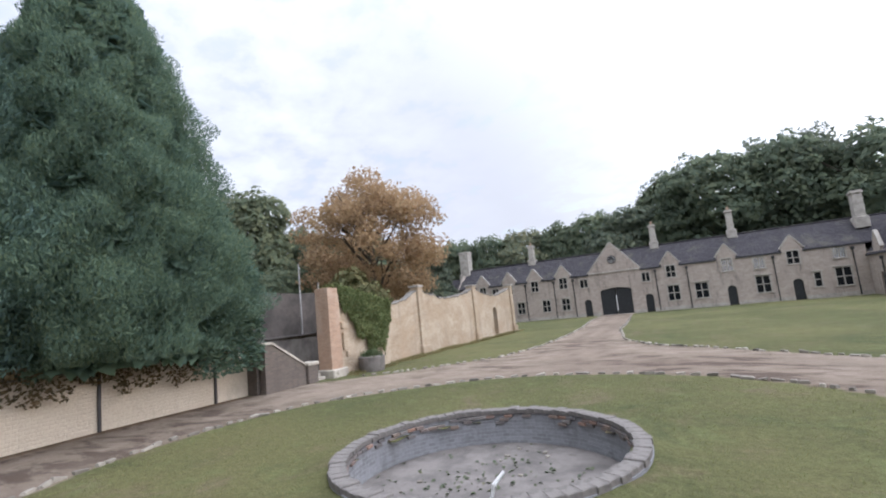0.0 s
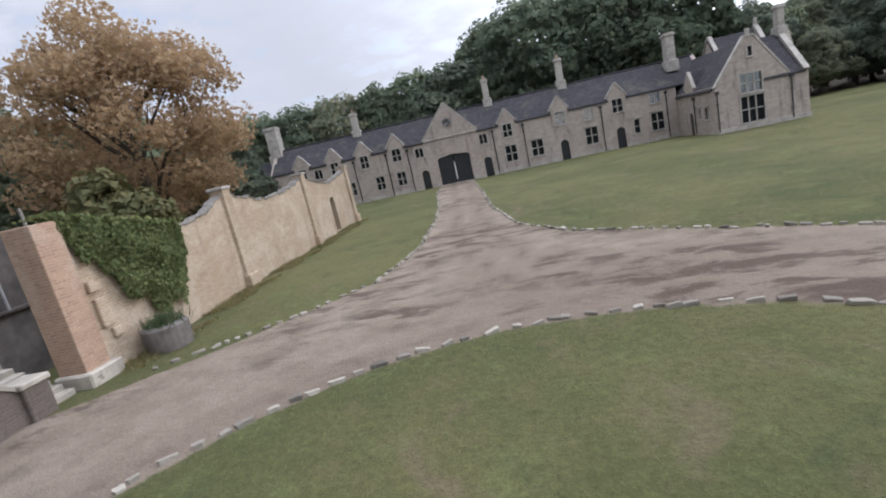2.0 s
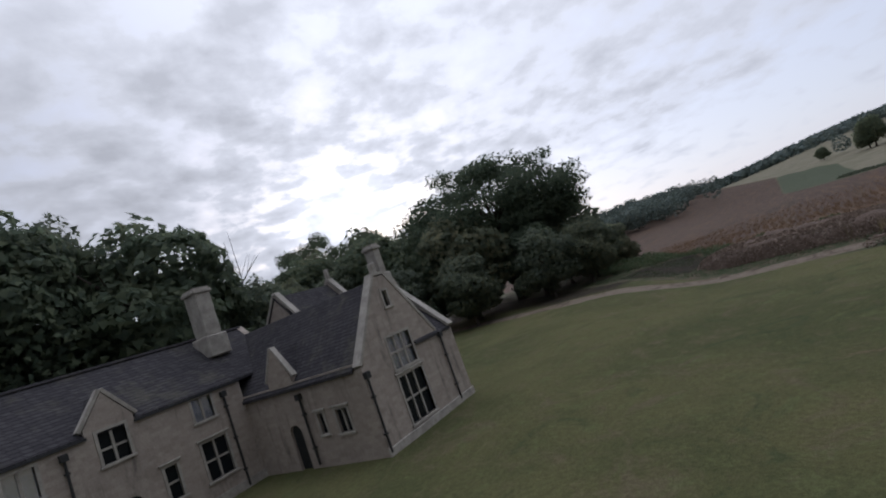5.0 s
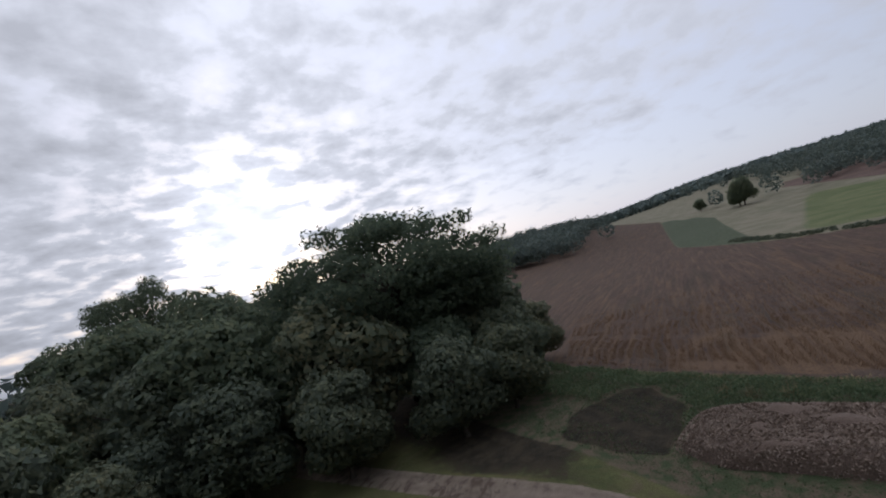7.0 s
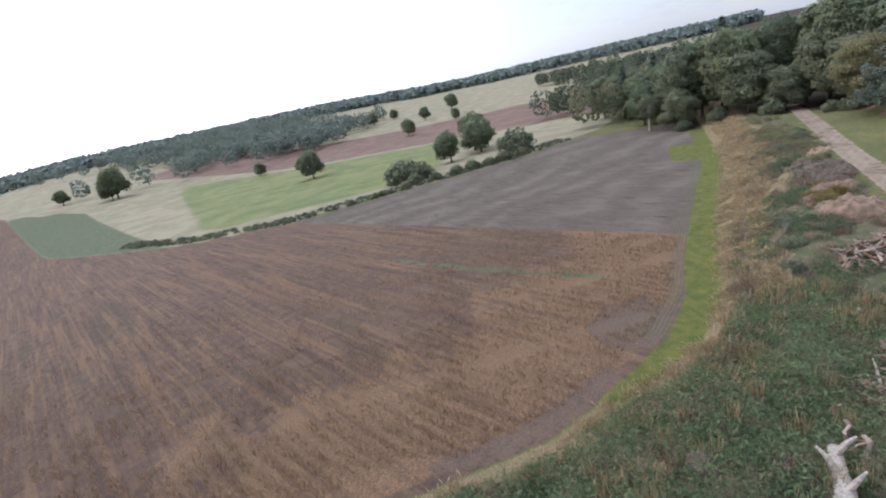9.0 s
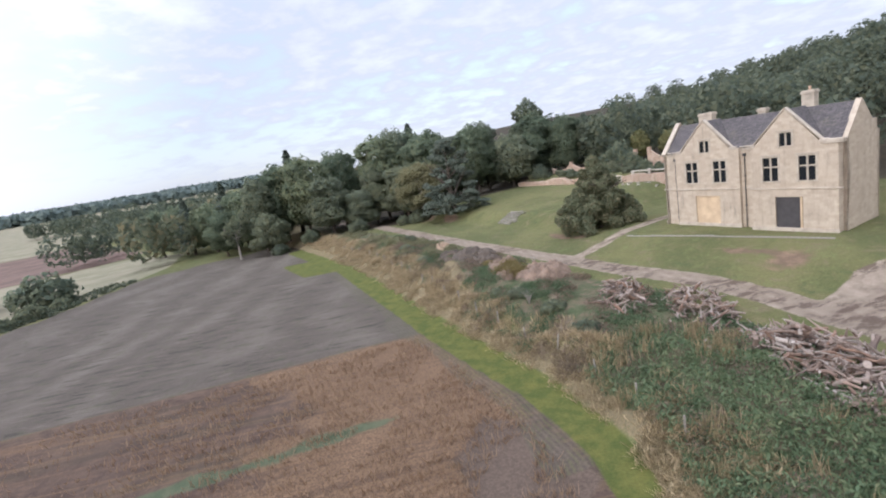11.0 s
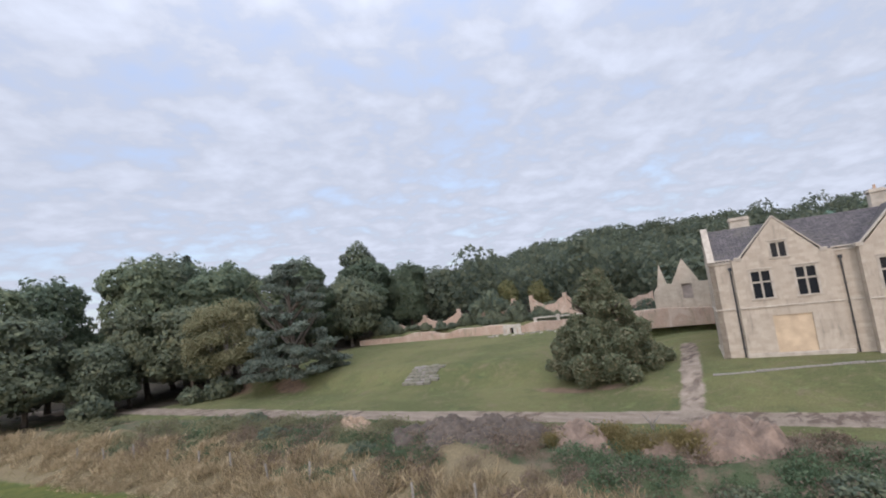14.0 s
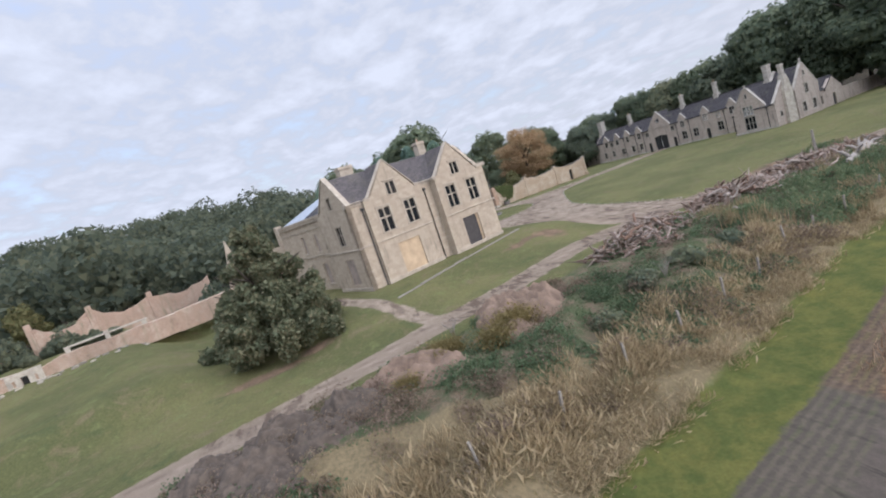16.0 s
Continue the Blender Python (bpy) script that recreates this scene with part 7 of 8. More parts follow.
part("trunk", tube(bmesh.new(), [(0, 0, -0.5), (0, 0, 18)], [0.35, 0.03], 7), M_BARK, fir)
n = 4200
q = r.random(n) ** 0.8
tier = np.floor(q * 13) / 13
z = 2 + 16.5 * q
rr = (3.6 * (1 - q) + 0.15) * (0.35 + 0.75 * (1 - (q - tier) * 13)) * np.sqrt(r.random(n) * 0.7 + 0.3)
a = r.uniform(0, 2 * np.pi, n)
part("crown", quads_mesh("crown", leaf_quads(np.stack([rr * np.cos(a), rr * np.sin(a), z], 1), np.stack([np.cos(a), np.sin(a), np.full(n, 0.5)], 1), 0.75, 0.6, 0.5, r), L_CEDAR), None, fir)
cedar = thing("cedar", "wide flat-layered blue-green cedar at the lawn's edge", "tree")
r = np.random.default_rng(32)
bm = bmesh.new()
limbs(bm, r, 17, 7, 2, 0.6, 12)
part("trunk", bm, M_BARK, cedar)
lb = []
for k in range(120):
    q = r.random() ** 1.15
    a, reach = r.uniform(0, 2 * np.pi), 7.2 * (1 - 0.72 * q ** 1.6) * r.uniform(0.35, 1.0) ** 0.7
    s_ = (1.9 - 0.8 * q) * r.uniform(0.7, 1.2)
    lb.append((reach * math.cos(a), reach * math.sin(a), 0.9 + 16.2 * q - 0.06 * reach, s_ * 0.85, s_ * 0.85, 0.5))
p, o = crown_points(lb, 46000, r, 0.25, 0.0)
part("crown", quads_mesh("crown", leaf_tris(p, o, 0.33, 1.1, r=r), L_CEDAR), None, cedar)
settle(cedar, 46.0, -77.0, 1.0)
olive = clump_tree("wood_edge_tree", "olive-leaved tree with a bare pale trunk by the drive", 15.5, 6.2, 1.6, 0.28, L_OLIVE, 20000, 0.34, 90, 44, (0.16, 0.28), M_PALEBARK)
settle(olive, 51.0, -88.0)

first = {}


def wood(src, x, y, h, full, wide=1.0, label=""):
    """A woodland tree of height h; the first call puts the model itself there."""
    s = h / full
    if id(src) not in first:
        first[id(src)] = 1
        settle(src, x, y, s * wide, s, rng.uniform(0, 360))
        return
    plant(src, x, y, s * wide, s, label=label)


FULL = {"a": (oak_a, 20), "b": (oak_b, 17), "c": (oak_c, 22), "d": (oak_d, 15), "f": (fir, 18.5)}
NORTH = [("b", -62, 92, 15), ("d", -54, 88, 14), ("a", -47, 95, 17), ("b", -39, 93, 16.5), ("d", -32, 96, 17), ("a", -24, 95, 17), ("b", -17, 97, 18), ("d", -10.5, 94, 17.5), ("a", -3.5, 97, 22.5), ("b", 3, 92, 23.5), ("d", 9, 95, 14.5), ("a", 13, 91, 24), ("c", 19, 95, 25), ("b", 25, 91, 22.5), ("a", 31, 96, 16), ("d", 37, 92, 15), ("b", 43, 98, 14.5), ("c", 50, 100, 15.5), ("d", 56, 94, 15), ("d", 30, 86, 9), ("d", 37, 88, 9), ("d", 44, 87, 9), ("d", 51, 90, 9), ("d", 58, 88, 9), ("d", 64, 92, 10),]
WEST = [("b", -46, 46, 15), ("a", -42, 55, 15), ("d", -40, 27, 12), ("b", -50, 33, 15), ("d", -38, 64, 12), ("a", -55, 60, 17), ("d", -33, 22, 9.5), ("b", -36, 46, 10), ("b", -45, 16, 26), ("a", -52, 8, 22), ("b", -50, -6, 21), ("a", -47, 38, 19), ("c", -62, 72, 16), ("d", -52, 76, 13), ("b", -34, 31, 8)]
SUNWARD = [("d", 66, 78, 17), ("b", 73, 84, 19), ("b", 85, 73, 18), ("d", 91, 66, 14), ("a", 95, 78, 18), ("d", 79, 66, 11), ("b", 60, 90, 15), ("a", 68, 98, 18), ("b", 70, 112, 16), ("a", 74, 140, 17), ("d", 58, 108, 14), ("b", 100, 92, 18), ("d", 84, 98, 17), ("d", 96, 62, 10), ("a", 60, 140, 15), ("b", 63, 108, 17), ("b", 75, 99, 16), ("d", 70, 60, 9), ("d", 77, 61, 10), ("d", 64, 64, 10), ("b", 71, 68, 12), ("d", 86, 63, 10), ("d", 58, 74, 10), ("b", 64, 84, 14), ("d", 55, 84, 12)]
SOUTH = [("a", 43, -105, 21), ("b", 46.5, -101, 19.5), ("b", 104, -112, 11), ("a", 99, -118, 15), ("c", 92, -103, 17), ("b", 95, -112, 15), ("a", 86.5, -108, 18.5), ("f", 83, -117, 21), ("b", 80, -104, 18), ("d", 74, -99, 13), ("a", 70, -112, 18.5), ("a", 58, -104, 23), ("c", 53, -108, 24), ("b", 49, -112, 23), ("f", 46, -118, 26), ("d", 54, -95, 14), ("b", 38, -101, 17), ("a", 33, -96, 18.5), ("c", 28, -102, 19), ("c", 13, -103, 21.5), ("d", 24, -93, 14), ("b", 14, -100, 17), ("f", -2, -98, 15), ("a", 8, -92, 15), ("b", 110, -128, 13), ("f", 118, -134, 16), ("f", 104, -124, 18), ("a", 122, -140, 14), ("b", 132, -150, 14), ("d", 90, -98, 9), ("d", 66, -96, 10), ("c", 62, -98, 15)]
for kind, x, y, h in NORTH + WEST + SUNWARD + SOUTH:
    src, full = FULL[kind]
    wood(src, x, y, h * (1.24 if y > 85 and x > 57 else 1.03 if y > 85 else 1.14 if y < -85 and x > 66 else 1.0), full, 1.12 if kind in "bd" else 1.5 if kind == "f" else 1.0)
# the great tree the sun stands behind
great = clump_tree("great_beech", "very large open-crowned tree against the light", 29, 14.5, 8, 0.8, L_BROAD, 62000, 0.4, 170, 41, (0.09, 0.19))
settle(great, 80.5, 76.5, 1.2, 1.0)
plant(great, 77, 122, 0.72, 1.06)
plant(oak_c, 104, 128, 0.85, 1.1)


def make_bare(name, label, h, seed, mat, leaf=None):
    r = np.random.default_rng(seed)
    t = thing(name, label, "tree")
    bm = bmesh.new()
    limbs(bm, r, h, h * 0.32, h * 0.3, 0.28, 9, 6)
    part("trunk", bm, mat, t)
    if leaf:
        p, o = crown_points(random_lobes(r, h, h * 0.3, h * 0.25, 9), 1500, r, 0.5, 0.9)
        part("crown", quads_mesh("crown", leaf_quads(p, o, 0.5, r=r), leaf), None, t)
    return t


dead = make_bare("dead_tree", "leafless dead tree above the stable roofs", 25, 51, M_BARK)
settle(dead, 34.0, 97, 1.0, 1.12)
plant(dead, 41, 99, 0.95, 1.1)
lone = make_bare("lone_tree", "pale-trunked thin-leaved tree at the field corner", 11, 52, M_PALEBARK, L_WOOD)
settle(lone, 98.5, -99.5)
# hedgerow and field trees to the south-east
field_tree = make_tree("field_tree", "round-crowned tree standing alone in the fields", "tree", 12, 6, 0.9, 0.4, L_BROAD, 9000, 0.6, 18, 0.4, 61, 0.6, group="field trees")
settle(field_tree, 247, -82, 1.1)
for x, y, s in ((162, -84, 0.9), (169, -108, 1.25), (160, -100, 1.1), (336, -103, 0.75), (438, -50, 1.6), (440, -47, 1.2), (495, -29, 0.9), (299, -203, 1.0), (427, -286, 1.2), (352, -281, 0.9), (374, -348, 1.3), (430, -318, 0.9), (300, -260, 0.7)):
    plant(field_tree, x, y, s, s * rng.uniform(0.9, 1.15))
shrub = thing("shrub", "low rounded hedge shrub", "shrub", group="hedge shrubs")
r = np.random.default_rng(71)
p, o = crown_points([(0, 0, 1.1, 1.8, 1.8, 1.4), (1.2, 0.4, 0.8, 1.2, 1.2, 1.0), (-1.1, 0.6, 0.9, 1.3, 1.2, 1.1), (0.2, -1.2, 0.8, 1.3, 1.1, 1.0)], 1500, r, 0.6)
part("foliage", quads_mesh("foliage", leaf_quads(p, o, 0.45, 0.9, r=r), L_WOOD), None, shrub)
part("stem", tube(bmesh.new(), [(0, 0, -0.3), (0, 0, 1.2)], [0.12, 0.06], 6), M_BARK, shrub)
settle(shrub, 138.5, -91, 2.9)
for x, y, s in ((158, -56, 2.6), (155, -60, 2.0), (150, -52, 1.2), (149, -47, 0.8), (142, -62, 1.0), (139, -66, 1.1), (136, -71, 0.9), (134, -76, 1.2), (132, -83, 0.9), (145, -56, 0.9), (152, -40, 0.6), (157, -33, 0.5)):
    plant(shrub, x, y, s)
TERRACE = [(rng.uniform(-31, -28), rng.uniform(-38, -18), rng.uniform(0.3, 0.8)) for k in range(7)] + [(rng.uniform(-30, -28), rng.uniform(-62, -40), rng.uniform(0.25, 0.6)) for k in range(11)] + [(rng.uniform(-35, -33), rng.uniform(-62, -36), rng.uniform(0.3, 0.7)) for k in range(9)] + [(-33, -14, 1.0), (-31, -10, 1.1), (-38, -40, 1.6), (-39, -27, 1.4), (-30, -60, 1.3), (-34, -33, 1.0)] + [(rng.uniform(-34.5, -28), rng.uniform(-62, -14), rng.uniform(0.35, 0.7)) for _ in range(12)]
for lx, ly, s in TERRACE:
    wx, wy, _ = MANOR @ Vector((lx, ly, 0))
    plant(shrub, wx, wy, s * rng.uniform(0.75, 1.3), s * rng.uniform(0.7, 1.6))
for x, y, s in ((53, -86, 1.2), (57, -87, 0.9), (68, -92, 1.3), (80, -95, 1.2), (88, -94, 1.0)):
    plant(shrub, x, y, s)
gold = make_tree("golden_tree", "small tree with yellowing leaves behind the terrace", "tree", 9, 3.2, 1.2, 0.2, L_GOLD, 4500, 0.5, 9, 0.4, 81)
settle(gold, *(MANOR @ Vector((-42, -37, 0))).xy, 0.9)
plant(gold, *(MANOR @ Vector((-44, -31, 0))).xy, 0.8)
plant(gold, -24, 29, 0.75)
plant(gold, -20.6, 24.2, 0.5)
plant(gold, -21.2, 27.6, 0.6)


def far_wood(name, label, spots, size, n, seed, leaf=None, low=0.0):
    """A distant wood as one heap of crowns: spots are (x, y, height, radius)."""
    r = np.random.default_rng(seed)
    out = []
    for x, y, h, rad in spots:
        p, o = crown_points([(0, 0, h * 0.55, rad, rad, h * 0.45), (rad * 0.4, rad * 0.2, h * 0.7, rad * 0.55, rad * 0.55, h * 0.28), (-rad * 0.4, -rad * 0.3, h * 0.6, rad * 0.55, rad * 0.55, h * 0.3)], n, r, 0.75)
        p = p + (x, y, float(ground(x, y)) - low)
        out.append(leaf_tris(p, o, size, 0.5, r=r))
    tagged(new(name, quads_mesh(name, np.concatenate(out), leaf or L_FAR_HAZE)), label, "wood", kind="stuff")


r = np.random.default_rng(91)
hill = []
for k in range(560):
    ly, lx = r.uniform(-190, 70), -44 - 190 * r.random() ** 0.9
    wx, wy, _ = MANOR @ Vector((lx, ly, 0))
    if wy < 4 or wx < -70:
        if wy < 60:
            hill.append((wx, wy, r.uniform(10, 17), r.uniform(4.4, 6.8)))
far_wood("hill_wood", "mixed green wood covering the hillside behind the ruins", hill, 1.25, 430, 92, L_HILL)
back = [(r.uniform(-110, 70), r.uniform(120, 190), r.uniform(14, 19), r.uniform(4.5, 6.5)) for _ in range(110)]
far_wood("north_wood", "deep green wood behind the stable range", back, 1.7, 220, 93)
crest = []
for k in range(2100):
    ang = radians(r.uniform(-172, -76))
    d = r.uniform(800, 1100) if r.random() < 0.8 else r.uniform(1100, 1400)
    crest.append((70 - math.sin(ang) * d, math.cos(ang) * d, r.uniform(13, 17), r.uniform(13, 20)))
far_wood("crest_wood", "dark woodland along the far hill crest", crest, 7.5, 34, 94, low=3)
copse = []
for cx, cy, w, d, n_ in ((600, -215, 190, 55, 190), (440, -185, 60, 16, 26), (700, -300, 120, 40, 70), (560, 125, 190, 34, 150), (430, 100, 60, 16, 30)):
    for _ in range(n_):
        copse.append((cx + r.uniform(-w, w), cy + r.normal() * d, r.uniform(12, 18), r.uniform(6, 9)))
far_wood("field_copse", "dark copses between the far fields", copse, 1.9, 240, 95)
belt = [(cx + r.uniform(-w, w), cy + r.normal() * 26, r.uniform(11, 16), r.uniform(5, 8)) for cx, cy, w, n_ in ((250, -430, 70, 40), (165, -330, 60, 34), (140, -210, 40, 24)) for _ in range(n_)]
far_wood("belt_wood", "green belt of trees beyond the ploughed field", belt, 1.4, 520, 97, L_HILL)
sw = [(r.uniform(-40, 130), r.uniform(-230, -122), r.uniform(12, 17), r.uniform(4.5, 6.5)) for _ in range(150)]
far_wood("south_wood", "green wood south of the lawn", sw, 1.7, 220, 96, L_HILL)
shed = thing("barn", "small pale-roofed farm building far across the fields", "building", pose(470, -262, float(ground(470, -262)), 0, 0, 30))
part("walls", boxed(-12, 12, -5, 5, -1, 3.2), M_GREYBOARD, shed)
roof_pitch("roof", [(-12.5, -5.5, 3.1), (12.5, -5.5, 3.1), (12.5, 0, 5.6), (-12.5, 0, 5.6)], M_LEAD, shed)
roof_pitch("roof", [(-12.5, 5.5, 3.1), (12.5, 5.5, 3.1), (12.5, 0, 5.6), (-12.5, 0, 5.6)], M_LEAD, shed)

# ---- rough bank: weeds, dry grass, brambles, spoil and timber ----
def scatter(n, x0, x1, y0, y1, keep, r):
    x, y = r.uniform(x0, x1, n), r.uniform(y0, y1, n)
    k = keep(x, y)
    return x[k], y[k]


def clumpy(x, y, f, seed):
    return 0.5 + 0.35 * np.sin(x * f + seed) * np.cos(y * f * 0.9 + seed * 2) + 0.25 * np.sin(x * f * 2.1 - y * f * 1.7 + seed)


def strew(name, label, category, pts, make, leaf):
    x, y = pts
    at = np.stack([x, y, ground(x, y)], 1)
    tagged(new(name, quads_mesh(name, make(at), leaf)), label, category, kind="stuff")


r = np.random.default_rng(101)
gap = lambda x, y: x - field_edge(y)
clear = lambda x, y: (off_line(x, y, TRACK) > 1.9)
weedy = lambda x, y: (gap(x, y) > -17 - 11 * smooth(12, 30, y)) & (gap(x, y) < -3.5 - 2.5 * smooth(-10, -40, y) + 2.2 * smooth(10, 20, y)) & clear(x, y) & (x > 40)


def domes(centres, n, leaf_size, lean, narrow, r):
    """Leaves over low rounded heaps: centres are (x, y, radius, height)."""
    out = []
    for x, y, rad, h in centres:
        k = int(n * rad)
        d = unit(r.normal(size=(k, 3)))
        d[:, 2] = np.abs(d[:, 2])
        q = 0.55 + 0.5 * r.random(k)
        lump = 1 + 0.25 * np.sin(d[:, 0] * 6 + x) * np.sin(d[:, 1] * 5 + y)
        p = d * (rad, rad, h) * (q * lump)[:, None]
        p[:, :2] += (x, y)
        p[:, 2] += ground(p[:, 0], p[:, 1])
        out.append(leaf_quads(p, d, leaf_size, lean, narrow, r))
    return np.concatenate(out)


def centres(n, keep, r, rad=(0.6, 1.6), tall=(0.45, 0.75), box=(42, 82, -70, 40)):
    x, y = scatter(n, *box, keep, r)
    q = r.uniform(*rad, len(x))
    return np.stack([x, y, q, q * r.uniform(*tall, len(x))], 1)


def tussocks(cs, n, height, width, lean, r):
    """Grass tussocks: blades that spread from each centre."""
    out = []
    for x, y, rad, _ in cs:
        k = int(n * rad)
        off = r.normal(size=(k, 2)) * 0.42 * rad
        at = np.column_stack([x + off[:, 0], y + off[:, 1], ground(x + off[:, 0], y + off[:, 1])])
        q = blades(at, height * r.uniform(0.7, 1.2), width, lean, r)
        q[:, 2:, :2] += (off * 0.3)[:, None]
        out.append(q)
    return np.concatenate(out)


def stuff(name, label, category, quads, leaf):
    tagged(new(name, quads_mesh(name, quads, leaf)), label, category, kind="stuff")


L_NETTLE = leaves("nettle_green", [(0.028, 0.044, 0.024), (0.044, 0.064, 0.034), (0.062, 0.08, 0.042), (0.1, 0.105, 0.055)], 0.4, gain=2.15)
L_SCRUB = leaves("withered_scrub", [(0.075, 0.055, 0.042), (0.12, 0.088, 0.066), (0.17, 0.125, 0.095), (0.1, 0.085, 0.05)], 0.25, gain=1.35)
L_VERGE = leaves("verge_grass", [(0.13, 0.14, 0.055), (0.19, 0.18, 0.075), (0.26, 0.21, 0.1), (0.1, 0.12, 0.045)], 0.3, gain=1.0)
nettle_belt = lambda x, y: smooth(-2, 5, y) * (1 - smooth(56, 64, y)) * (1 - inside(x, y, SOIL))
pts = scatter(150000, 40, 86, -62, 60, lambda x, y: weedy(x, y) & (clumpy(x, y, 0.22, 1.0) + 0.3 * nettle_belt(x, y) > 0.5), r)
strew("weeds", "low dark green weeds covering the bank", "weeds", pts, lambda at: leaf_quads(at + r.normal(size=at.shape) * (0.12, 0.12, 0.06) + (0, 0, 0.12), np.array([[0, 0, 1.0]]), 0.14, 1.1, 0.5, r), L_WEED)
x, y = scatter(230000, 46, 92, -4, 64, lambda x, y: weedy(x, y) & (gap(x, y) > -15 - 3 * smooth(20, 30, y)) & (r.random(len(x)) < nettle_belt(x, y)) & (clumpy(x, y, 0.3, 3.0) > 0.08), r)
lift = 0.75 * r.random(len(x)) * (0.55 + 0.45 * clumpy(x, y, 0.6, 5.0))
stuff("nettles", "dense stand of tall dark green nettles", "weeds", sprays(np.stack([x, y, ground(x, y) + 0.15 + lift], 1), np.array([[0.0, 0.0, 1.0]]) + 0.5 * r.normal(size=(len(x), 3)), 0.34, 0.3, r), L_NETTLE)
cs = centres(560, lambda x, y: weedy(x, y) & (clumpy(x, y, 0.3, 7.0) > 0.45 + 0.12 * smooth(0, 10, y)) & (y < 34), r)
stuff("brambles", "brown withered bramble heaps on the bank", "brambles", domes(cs, 260, 0.18, 1.1, 0.4, r), L_BRAMBLE)
cs = centres(540, lambda x, y: weedy(x, y) & (clumpy(x, y, 0.27, 2.0) > 0.42 + 0.14 * smooth(4, 14, y)) & (y < 36), r, (0.5, 1.5), (0.5, 0.9))
stuff("withered_scrub", "grey-brown dead scrub standing on the bank", "scrub", domes(cs, 260, 0.17, 1.2, 0.32, r), L_SCRUB)
cs = centres(320, lambda x, y: weedy(x, y) & (clumpy(x, y, 0.33, 9.0) > 0.45), r, (0.4, 1.1), (0.5, 0.9), (52, 68, -64, -24))
stuff("dead_brambles", "brown dead bramble and dock over the lower bank", "brambles", domes(cs, 240, 0.16, 1.1, 0.36, r), L_BRAMBLE)
cs = centres(330, lambda x, y: (gap(x, y) > -15.5) & (gap(x, y) < -8.0) & clear(x, y) & (clumpy(x, y, 0.21, 4.0) > 0.34), r, (0.7, 1.5), (0.7, 1.05), (52, 76, -86, -40))
stuff("thorn_thicket", "olive-green thorn and elder thicket on the bank", "bushes", domes(cs, 330, 0.17, 1.0, 0.6, r), L_OLIVE)
cs = centres(1700, lambda x, y: weedy(x, y) & (clumpy(x, y, 0.25, 5.0) > 0.42), r, (0.5, 1.3), (0.4, 0.7))
stuff("green_clumps", "deep green bramble and elder clumps on the bank", "weeds", domes(cs, 260, 0.16, 0.9, 0.6, r), L_NETTLE)
fence_line = lambda x, y: (gap(x, y) > -7.2 - 1.5 * smooth(-25, -50, y)) & (gap(x, y) < -4.2 + 1.5 * smooth(0, 12, y))
cs = centres(8200, lambda x, y: fence_line(x, y) & (clumpy(x, y, 0.5, 4.0) > 0.12 + 0.4 * smooth(-12, 5, y)), r, (0.45, 1.0), box=(50, 92, -96, 26))
stuff("dry_grass", "tall bleached tussock grass along the field fence", "grass", tussocks(cs, 90, 0.6, 0.018, 0.5, r), L_DRY)
cs = centres(26000, lambda x, y: (gap(x, y) > -4.8 + 2.0 * smooth(10, 20, y)) & (gap(x, y) < -1.9 + 1.7 * smooth(8, 20, y)) & (clumpy(x, y, 0.7, 1.0) > 0.3), r, (0.3, 0.7), box=(56, 90, -70, 46))
stuff("verge_tussocks", "short bleached grass along the curving field verge", "grass", tussocks(cs, 70, 0.3, 0.02, 0.7, r), L_DRY)
pts = scatter(70000, 54, 95, -96, 60, lambda x, y: (gap(x, y) > -6.2 + 3.2 * smooth(10, 20, y)) & (gap(x, y) < -2.2 + 2.2 * smooth(8, 20, y)) & (y < 44), r)
strew("verge_grass", "rough yellow-green grass verge beside the field", "grass", pts, lambda at: blades(at, 0.24, 0.035, 0.6, r), L_VERGE)
x, y = np.array([58.7, 56.2, 53.1, 55.6, 59.4, 52.0, 66.5, 67.6, 65.2]), np.array([19.1, 17.9, 17.5, 15.0, 21.0, 13.0, 38.5, 40.4, 36.0])
x2, y2 = scatter(900, 46, 70, -2, 34, lambda x, y: weedy(x, y) & (clumpy(x, y, 0.4, 6.0) > 0.62), r)
x, y = np.repeat(np.concatenate([x, x2[:46]]), 60), np.repeat(np.concatenate([y, y2[:46]]), 60)
pts = (x + r.normal(size=len(x)) * 0.35, y + r.normal(size=len(x)) * 0.3)
strew("dry_seedheads", "tan dry seed stems standing among nettles", "weeds", pts, lambda at: blades(at, 1.15, 0.07, 0.15, r), L_DRY)
pts = scatter(170000, 60, 130, -16, 58, lambda x, y: (gap(x, y) > 2.2) & (gap(x, y) < 60) & (y > -15.5 + 0.02 * (x - 66)) & (r.random(len(x)) < np.clip(1.0 - gap(x, y) / 46 + 0.25 * wave(x, y, 0.25, 3.0), 0.12, 1)) & (np.sin((x * 0.1 + y) * 5.0 + 1.2 * np.sin(x * 0.11) + 1.5 * np.sin(x * 0.37 + 2.0 * np.sin(y * 0.3))) > -0.8 + 0.7 * r.random(len(x))) & (clumpy(x, y, 0.45, 3.0) > 0.25), r)
strew("stubble", "rust-brown dead stalks standing over the field", "stubble", pts, lambda at: blades(at, 0.5, 0.06, 0.45, r), L_STUBBLE)
pts = scatter(60000, -20, 6, -2, 27, lambda x, y: (np.abs(np.hypot(x - BASIN[0], y - BASIN[1]) - 3.55) < 0.45) | ((np.hypot(x - ISLAND[0], y - ISLAND[1]) < ISLAND_R) & (np.hypot(x - BASIN[0], y - BASIN[1]) > 3.4) & (r.random(len(x)) < 0.5)), r)
